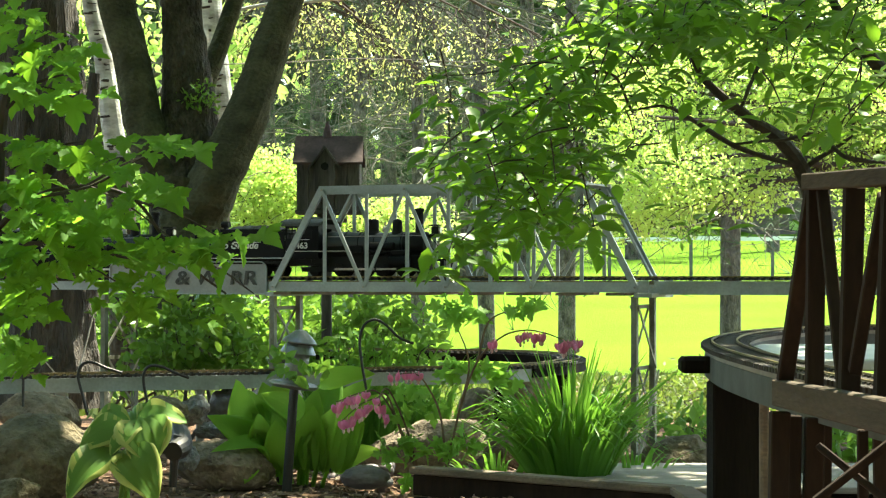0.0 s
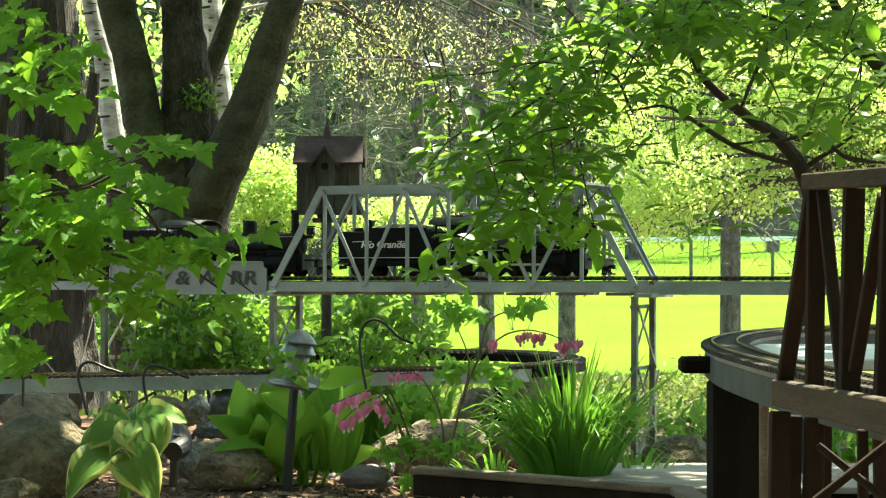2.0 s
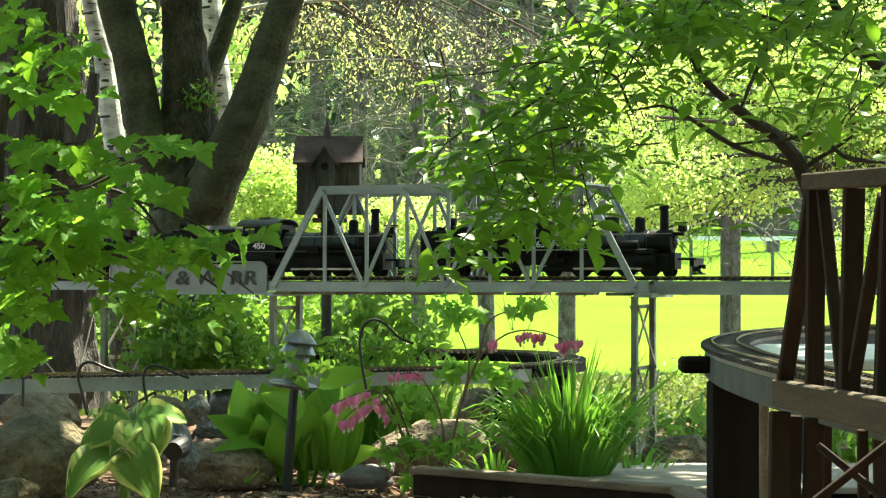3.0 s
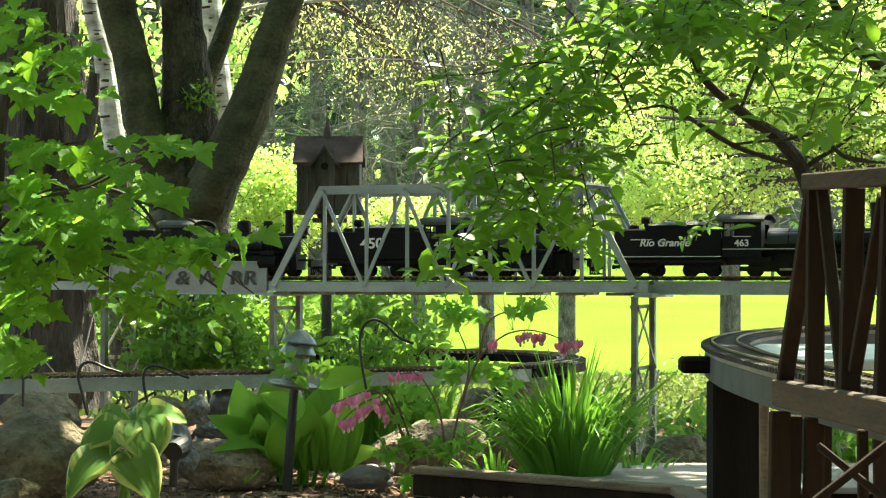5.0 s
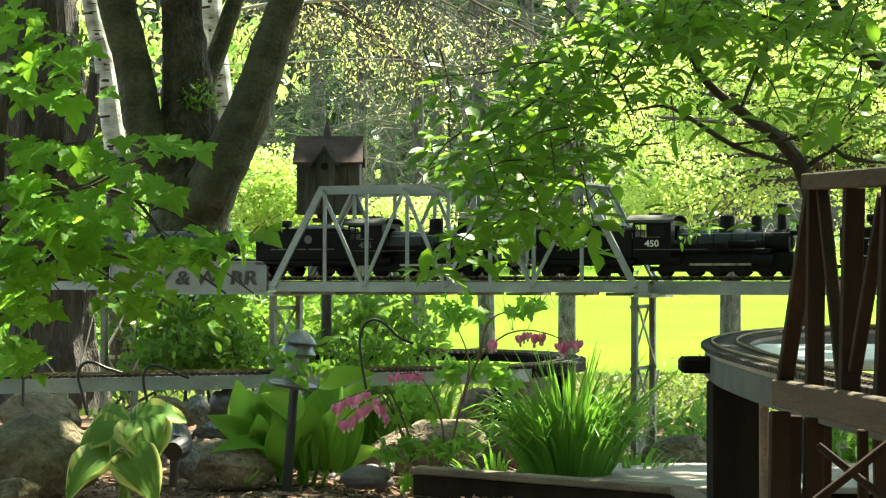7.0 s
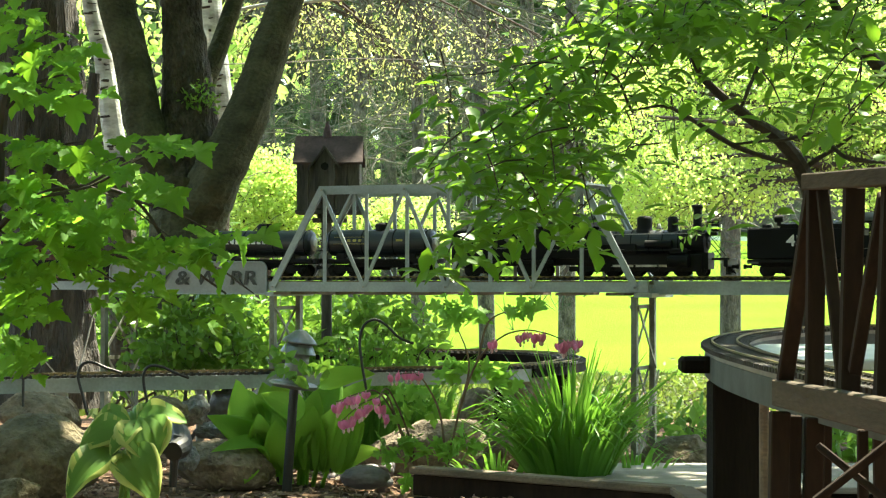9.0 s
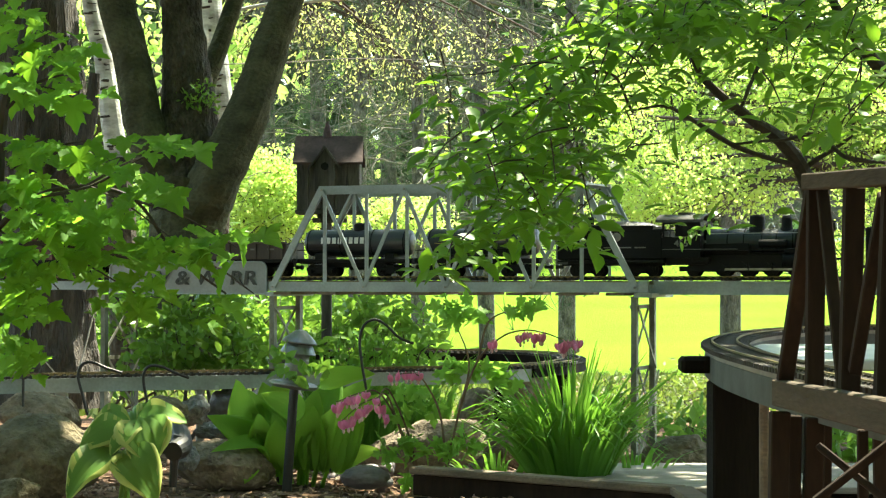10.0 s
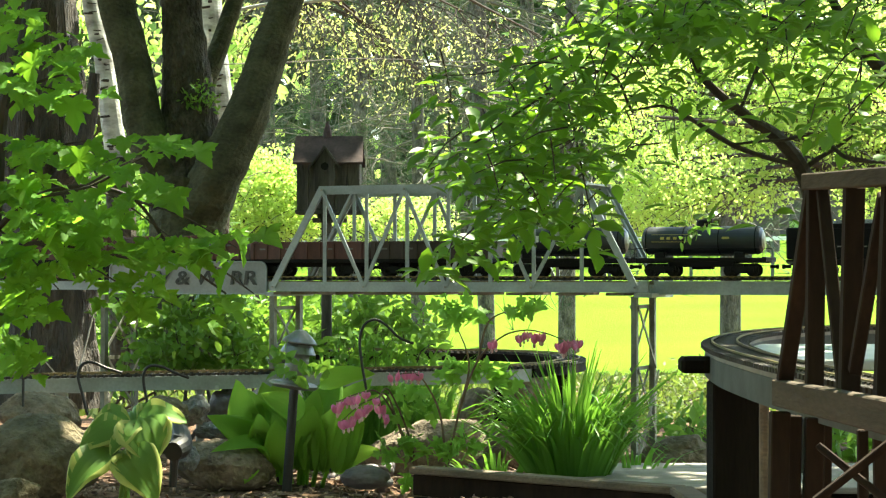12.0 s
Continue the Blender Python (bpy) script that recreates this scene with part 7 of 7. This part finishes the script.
# ---- the maple spray close to the camera ----
def maple_branch():
    foot = Vector((-0.898, 3.900, -0.050))
    foot.z = ground_z(foot.x, foot.y)
    th = thing("young_maple", foot, "young maple with fresh lobed green leaves", "tree")
    bm, tips = bmesh.new(), []
    def branch(pts, r):
        limb(bm, pts, r, 7, 0.1)

    branch([foot, (-0.878, 3.900, 0.375), (-0.847, 3.900, 0.695), (-0.832, 3.900, 0.908), (-0.805, 3.950, 1.064), (-0.791, 4.000, 1.202)], [0.02, 0.017, 0.014, 0.011, 0.007, 0.005])
    branch([(-0.858, 3.900, 0.674), (-0.763, 3.850, 0.746), (-0.668, 3.850, 0.767), (-0.573, 3.850, 0.741), (-0.499, 3.850, 0.641), (-0.404, 3.850, 0.567)], [0.007, 0.005, 0.004, 0.0035, 0.003, 0.002])
    branch([(-0.763, 3.850, 0.746), (-0.649, 3.800, 0.765), (-0.555, 3.800, 0.817), (-0.482, 3.800, 0.833)], [0.004, 0.003, 0.002, 0.0015])
    branch([(-0.868, 3.900, 0.524), (-0.814, 3.900, 0.524), (-0.782, 3.900, 0.482), (-0.761, 3.900, 0.439)], [0.005, 0.004, 0.003, 0.002])
    branch([(-0.857, 3.900, 0.642), (-0.752, 3.800, 0.661), (-0.659, 3.800, 0.651), (-0.544, 3.800, 0.630), (-0.409, 3.800, 0.651)], [0.005, 0.004, 0.003, 0.0025, 0.002])
    branch([(-0.832, 3.900, 0.908), (-0.773, 3.900, 0.962), (-0.709, 3.900, 0.983)], [0.004, 0.003, 0.002])
    for a, b in (((-0.668, 3.850, 0.767), (-0.472, 3.800, 0.836)), ((-0.573, 3.850, 0.741), (-0.378, 3.800, 0.651)), ((-0.499, 3.850, 0.641), (-0.352, 3.850, 0.567)), ((-0.752, 3.800, 0.661), (-0.565, 3.800, 0.568)), ((-0.815, 3.900, 0.802), (-0.668, 3.850, 0.852)), ((-0.816, 3.900, 0.962), (-0.655, 3.900, 0.919)), ((-0.649, 3.800, 0.765), (-0.496, 3.750, 0.671)), ((-0.847, 3.900, 0.695), (-0.709, 3.850, 0.567))):
        limb(bm, [a, Vector(a).lerp(Vector(b), 0.5) + Vector((0, R.uniform(-0.05, 0.05), 0.012)), b], [0.0026, 0.002, 0.0012], 6, 0.1)
    part("branchwork", bm, M_TWIG, th, kind="stuff")
    P, D, U, S = [], [], [], []

    def spray(at, rx, rz, n):
        """n leaves in a loose spray about at, on the bough 3.85 m off."""
        for _ in range(int(n * 0.98)):
            d = R.uniform(-0.3, 0.3)
            k = 1 + d / 3.85
            P.append(((at[0] + R.gauss(0, 0.5) * rx) * k, 3.85 + d, 0.6 + (at[1] - 0.6 + R.gauss(0, 0.5) * rz) * k))
            D.append((R.uniform(-1, 1), R.uniform(-1, 0.2), R.uniform(-0.45, 0.05)))
            U.append((R.uniform(-0.35, 0.35), R.uniform(-0.75, 0.05), 1.0))
            S.append(R.uniform(0.03, 0.066))

    spray((-0.77, 1.07), 0.06, 0.04, 16)
    spray((-0.71, 1.01), 0.07, 0.04, 25)
    spray((-0.78, 0.95), 0.05, 0.04, 16)
    spray((-0.71, 0.93), 0.06, 0.04, 15)
    spray((-0.73, 0.84), 0.07, 0.03, 18)
    spray((-0.77, 0.77), 0.06, 0.05, 30)
    spray((-0.65, 0.80), 0.08, 0.04, 18)
    spray((-0.52, 0.84), 0.06, 0.02, 16)
    spray((-0.73, 0.69), 0.12, 0.06, 57)
    spray((-0.57, 0.75), 0.06, 0.04, 16)
    spray((-0.50, 0.66), 0.09, 0.05, 30)
    spray((-0.64, 0.63), 0.08, 0.04, 25)
    spray((-0.40, 0.66), 0.05, 0.03, 8)
    spray((-0.42, 0.55), 0.06, 0.03, 8)
    spray((-0.77, 0.56), 0.06, 0.05, 22)
    spray((-0.79, 0.45), 0.06, 0.04, 18)
    spray((-0.57, 0.57), 0.07, 0.04, 18)
    spray((-0.80, 0.64), 0.05, 0.06, 22)
    spray((-0.67, 0.70), 0.06, 0.05, 22)
    leaves("leaves", P, D, U, S, MAPLE, M_MAPLE, th)


maple_branch()


# ---- the crab apple whose boughs hang over the line ----
def crab_apple():
    foot = Vector((0.868, 4.900, 0.050))
    foot.z = ground_z(foot.x, foot.y)
    th = thing("crab_apple_tree", foot, "crab apple with crooked dark boughs and hanging leaves", "tree")
    bm = bmesh.new()
    limb(bm, [foot - Vector((0, 0, 0.05)), (0.872, 4.900, 0.318), (0.872, 4.900, 0.585), (0.876, 4.890, 0.720), (0.872, 4.860, 0.800)], [0.036, 0.03, 0.027, 0.026, 0.025], 14, 0.15)
    part("trunk", bm, M_LIMB, th)
    def bough(pts, r):
        b2 = bmesh.new()
        limb(b2, pts, r, 9, 0.2, 6, R.random() * 9)
        part("bough", b2, M_LIMB, th)

    bough([(0.872, 4.860, 0.791), (0.824, 4.830, 0.876), (0.772, 4.800, 0.927), (0.702, 4.770, 0.968), (0.636, 4.740, 1.016), (0.591, 4.710, 1.056), (0.561, 4.680, 1.104), (0.516, 4.650, 1.152), (0.462, 4.620, 1.193)], [0.024, 0.0185, 0.0155, 0.0125, 0.0105, 0.0085, 0.0065, 0.005, 0.003])
    bough([(0.852, 4.840, 0.855), (0.800, 4.810, 0.864), (0.740, 4.780, 0.877), (0.670, 4.750, 0.900), (0.617, 4.720, 0.927), (0.554, 4.690, 0.962), (0.498, 4.660, 0.984), (0.425, 4.630, 0.971)], [0.008, 0.006, 0.0055, 0.0062, 0.0062, 0.005, 0.0035, 0.002])
    bough([(0.670, 4.750, 0.903), (0.724, 4.720, 0.908), (0.777, 4.690, 0.910), (0.836, 4.660, 0.920), (0.871, 4.630, 0.892), (0.903, 4.600, 0.863), (0.980, 4.570, 0.851)], [0.003, 0.0035, 0.004, 0.005, 0.006, 0.005, 0.004])
    bough([(0.848, 4.840, 0.853), (0.876, 4.810, 0.875), (0.905, 4.780, 0.894), (0.943, 4.750, 0.923)], [0.007, 0.006, 0.005, 0.003])
    bough([(1.049, 4.700, 1.016), (0.986, 4.670, 1.074), (0.924, 4.640, 1.142), (0.875, 4.610, 1.206), (0.834, 4.580, 1.288)], [0.02, 0.017, 0.013, 0.01, 0.008])
    bough([(0.905, 4.620, 1.180), (0.836, 4.590, 1.156), (0.768, 4.560, 1.155), (0.733, 4.530, 1.161), (0.672, 4.500, 1.177)], [0.009, 0.008, 0.007, 0.005, 0.003])
    bough([(0.772, 4.720, 1.177), (0.741, 4.690, 1.125), (0.715, 4.660, 1.080), (0.686, 4.630, 1.022), (0.664, 4.600, 0.974)], [0.003, 0.0035, 0.0045, 0.0045, 0.004])
    bough([(0.551, 4.600, 1.096), (0.470, 4.570, 1.136), (0.427, 4.540, 1.095), (0.395, 4.510, 1.033)], [0.004, 0.0035, 0.003, 0.002])
    bough([(0.409, 4.450, 0.952), (0.357, 4.400, 1.032), (0.257, 4.350, 1.004), (0.137, 4.300, 0.928), (0.054, 4.300, 0.869), (-0.028, 4.300, 0.822)], [0.0032, 0.003, 0.0026, 0.0022, 0.0018, 0.0012])
    bough([(0.257, 4.350, 1.004), (0.278, 4.300, 0.881), (0.301, 4.300, 0.763), (0.315, 4.300, 0.705)], [0.0024, 0.002, 0.0015, 0.001])
    bough([(0.357, 4.400, 1.032), (0.210, 4.350, 1.051), (0.089, 4.300, 1.023), (-0.016, 4.300, 1.017)], [0.0024, 0.002, 0.0014, 0.001])
    bough([(0.137, 4.300, 0.928), (0.136, 4.300, 0.822), (0.088, 4.250, 0.727), (0.019, 4.250, 0.657)], [0.003, 0.0025, 0.002, 0.0015])
    P, D, U, S = [], [], [], []
    tw = bmesh.new()

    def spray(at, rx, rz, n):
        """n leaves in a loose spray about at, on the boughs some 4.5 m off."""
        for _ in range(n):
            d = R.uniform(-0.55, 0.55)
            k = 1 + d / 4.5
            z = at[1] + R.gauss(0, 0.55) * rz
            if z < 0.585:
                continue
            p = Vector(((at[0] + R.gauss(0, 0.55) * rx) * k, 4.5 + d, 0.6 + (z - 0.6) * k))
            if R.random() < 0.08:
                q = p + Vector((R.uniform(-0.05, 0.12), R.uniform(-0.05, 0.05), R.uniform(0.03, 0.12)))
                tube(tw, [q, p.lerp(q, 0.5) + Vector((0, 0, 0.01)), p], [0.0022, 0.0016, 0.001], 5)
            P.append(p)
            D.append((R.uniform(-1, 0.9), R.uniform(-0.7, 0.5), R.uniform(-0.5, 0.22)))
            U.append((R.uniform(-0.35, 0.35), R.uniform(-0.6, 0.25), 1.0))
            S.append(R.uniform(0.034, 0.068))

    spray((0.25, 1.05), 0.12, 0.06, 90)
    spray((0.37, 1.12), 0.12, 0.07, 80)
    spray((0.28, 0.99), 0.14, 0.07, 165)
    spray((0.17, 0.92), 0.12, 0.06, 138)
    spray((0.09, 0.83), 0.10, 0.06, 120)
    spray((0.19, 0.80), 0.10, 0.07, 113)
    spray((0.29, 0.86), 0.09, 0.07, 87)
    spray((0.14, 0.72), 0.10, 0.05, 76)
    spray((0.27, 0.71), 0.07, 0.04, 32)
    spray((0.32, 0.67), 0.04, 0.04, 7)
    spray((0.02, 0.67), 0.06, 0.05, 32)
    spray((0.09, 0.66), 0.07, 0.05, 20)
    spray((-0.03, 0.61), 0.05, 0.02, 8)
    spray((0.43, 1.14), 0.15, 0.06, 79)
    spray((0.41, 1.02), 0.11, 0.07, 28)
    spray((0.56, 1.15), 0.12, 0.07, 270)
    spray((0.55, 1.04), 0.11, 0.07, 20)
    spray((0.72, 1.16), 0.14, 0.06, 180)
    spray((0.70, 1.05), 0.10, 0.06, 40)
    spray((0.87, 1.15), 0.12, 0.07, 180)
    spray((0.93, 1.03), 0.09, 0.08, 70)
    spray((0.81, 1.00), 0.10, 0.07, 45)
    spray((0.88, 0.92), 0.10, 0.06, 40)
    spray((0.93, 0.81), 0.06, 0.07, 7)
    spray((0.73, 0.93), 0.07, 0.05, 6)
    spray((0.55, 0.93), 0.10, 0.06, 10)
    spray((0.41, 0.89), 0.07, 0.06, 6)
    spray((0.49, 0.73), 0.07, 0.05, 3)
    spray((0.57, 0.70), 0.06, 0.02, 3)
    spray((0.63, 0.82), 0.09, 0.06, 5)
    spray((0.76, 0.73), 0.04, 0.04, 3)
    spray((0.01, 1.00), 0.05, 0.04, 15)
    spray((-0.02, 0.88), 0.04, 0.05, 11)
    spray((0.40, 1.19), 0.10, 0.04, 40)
    for p, d, u, z in (
        ((0.308, 4.200, 0.698), (-0.05, -0.1, -1), (0.1, -1, 0.1), 0.066),
        ((0.296, 4.200, 0.711), (-0.7, -0.1, -0.8), (0.1, -0.9, 0.3), 0.060),
        ((0.312, 4.200, 0.707), (0.9, -0.2, -0.2), (0, -0.8, 0.5), 0.058),
        ((0.305, 4.220, 0.726), (0.8, -0.2, 0.35), (0, -0.7, 0.6), 0.050),
        ((0.262, 4.200, 0.734), (-0.5, -0.1, -0.8), (0.1, -0.9, 0.3), 0.050),
        ((0.711, 4.400, 0.741), (1, -0.1, -0.15), (0, -0.8, 0.5), 0.040),
        ((0.179, 4.250, 0.698), (-0.1, -0.1, -1), (0.1, -1, 0.1), 0.050),
        ((0.152, 4.250, 0.706), (-0.8, -0.1, -0.6), (0.1, -0.9, 0.3), 0.050),
    ):
        P.append(p)
        D.append(d)
        U.append(u)
        S.append(z)
    limb(tw, [(0.624, 4.420, 0.766), (0.577, 4.360, 0.724), (0.496, 4.300, 0.676)], [0.0016, 0.0012, 0.0008], 5, 0)
    Q = [Vector((0.496, 4.300, 0.676)).lerp(Vector((0.571, 4.350, 0.715)), k / 19) + Vector((R.uniform(-0.006, 0.006), R.uniform(-0.01, 0.01), R.uniform(-0.006, 0.006))) for k in range(20)]
    leaves("young_sprig", Q, rand_dirs(20, -0.2), rand_dirs(20, 0.3) + np.array([0, -0.8, 0]), NR.uniform(0.012, 0.024, 20), OVAL, M_FERN, th, "bright yellow-green young sprig")
    part("twigwork", tw, M_LIMB, th, kind="stuff")
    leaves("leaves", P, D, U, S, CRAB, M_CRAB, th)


crab_apple()


# ---- mulch and litter ----
def mulch():
    n = 5200
    P = np.stack([NR.uniform(-1.1, 0.75, n), NR.uniform(3.9, 5.9, n), np.zeros(n)], 1)
    P[:, 2] = [ground_z(x, y) + 0.022 * noise.noise(Vector((x * 3, y * 3, 0))) + 0.012 * noise.noise(Vector((x * 11, y * 11, 2))) + 0.003 for x, y in P[:, :2]]
    ob = leaves("mulch_chips", P, rand_dirs(n, 0, (1, 1, 0.25)), rand_dirs(n, 1.6), NR.uniform(0.008, 0.026, n), ([(-0.2, 0, 0), (0.2, 0, 0.05), (0.22, 1, 0), (-0.15, 0.95, 0.06), (-0.2, 0, -0.12), (0.2, 0, -0.12), (0.22, 1, -0.12), (-0.15, 0.95, -0.12)], [(0, 1, 2, 3), (0, 4, 5, 1), (1, 5, 6, 2), (2, 6, 7, 3), (3, 7, 4, 0)]), M_CHIP, None, "brown shredded bark mulch on the garden bed", "stuff")
    tagged(ob, category="mulch")
    n = 13000
    P = np.stack([NR.uniform(-3.2, 3.6, n), NR.uniform(9.0, 20.5, n), np.zeros(n)], 1)
    P[:, 2] = [ground_z(x, y) for x, y in P[:, :2]]
    ob = leaves("ground_cover", P, rand_dirs(n, 1.1), rand_dirs(n), NR.uniform(0.03, 0.10, n), OVAL, M_COVER, None, "mixed yellow-green ground cover before the lawn", "stuff")
    tagged(ob, category="ground cover")


mulch()


def cable(pts, r, m, label):
    bm = bmesh.new()
    tube(bm, smooth_path(pts, 6), r, 8)
    th = thing("garden_line", pts[0], label, "cable", "garden lines")
    part("line", bm, m, th)


cable([(-0.852, 8.000, 1.617), (-0.688, 8.000, 1.654), (-0.491, 8.000, 1.667), (-0.184, 8.000, 1.702), (0.254, 8.000, 1.803)], 0.006, M_FENCE, "pale line strung between the garden trees")
cable([(-0.957, 7.700, 1.386), (-0.651, 9.000, 1.534), (-0.394, 10.000, 1.654), (0.135, 12.000, 1.845)], 0.0022, M_TWIG, "thin dark wire strung between the trees")


def stick(a, b, r=0.003):
    th = thing("dry_stick", a, "dry pale stick leaning in the garden bed", "stick", "dry sticks")
    bm = bmesh.new()
    limb(bm, [a, (Vector(a) + Vector(b)) / 2 + Vector((0.004, 0, 0.003)), b], [r, r * 0.9, r * 0.6], 6, 0.1)
    part("stem", bm, M_DECK, th)


stick((-1.004, 5.600, 0.292), (-0.963, 5.700, 0.497))
stick((-1.010, 5.500, 0.298), (-1.058, 5.500, 0.373))
stick((-0.871, 5.600, 0.292), (-0.823, 5.600, 0.377))
# pale stick added for the tower's brightly lit diagonal brace
stick((0.486, 5.300, 0.078), (0.569, 5.450, 0.353), 0.005)
stick((0.094, 5.200, 0.279), (0.155, 5.100, 0.327))


motions()
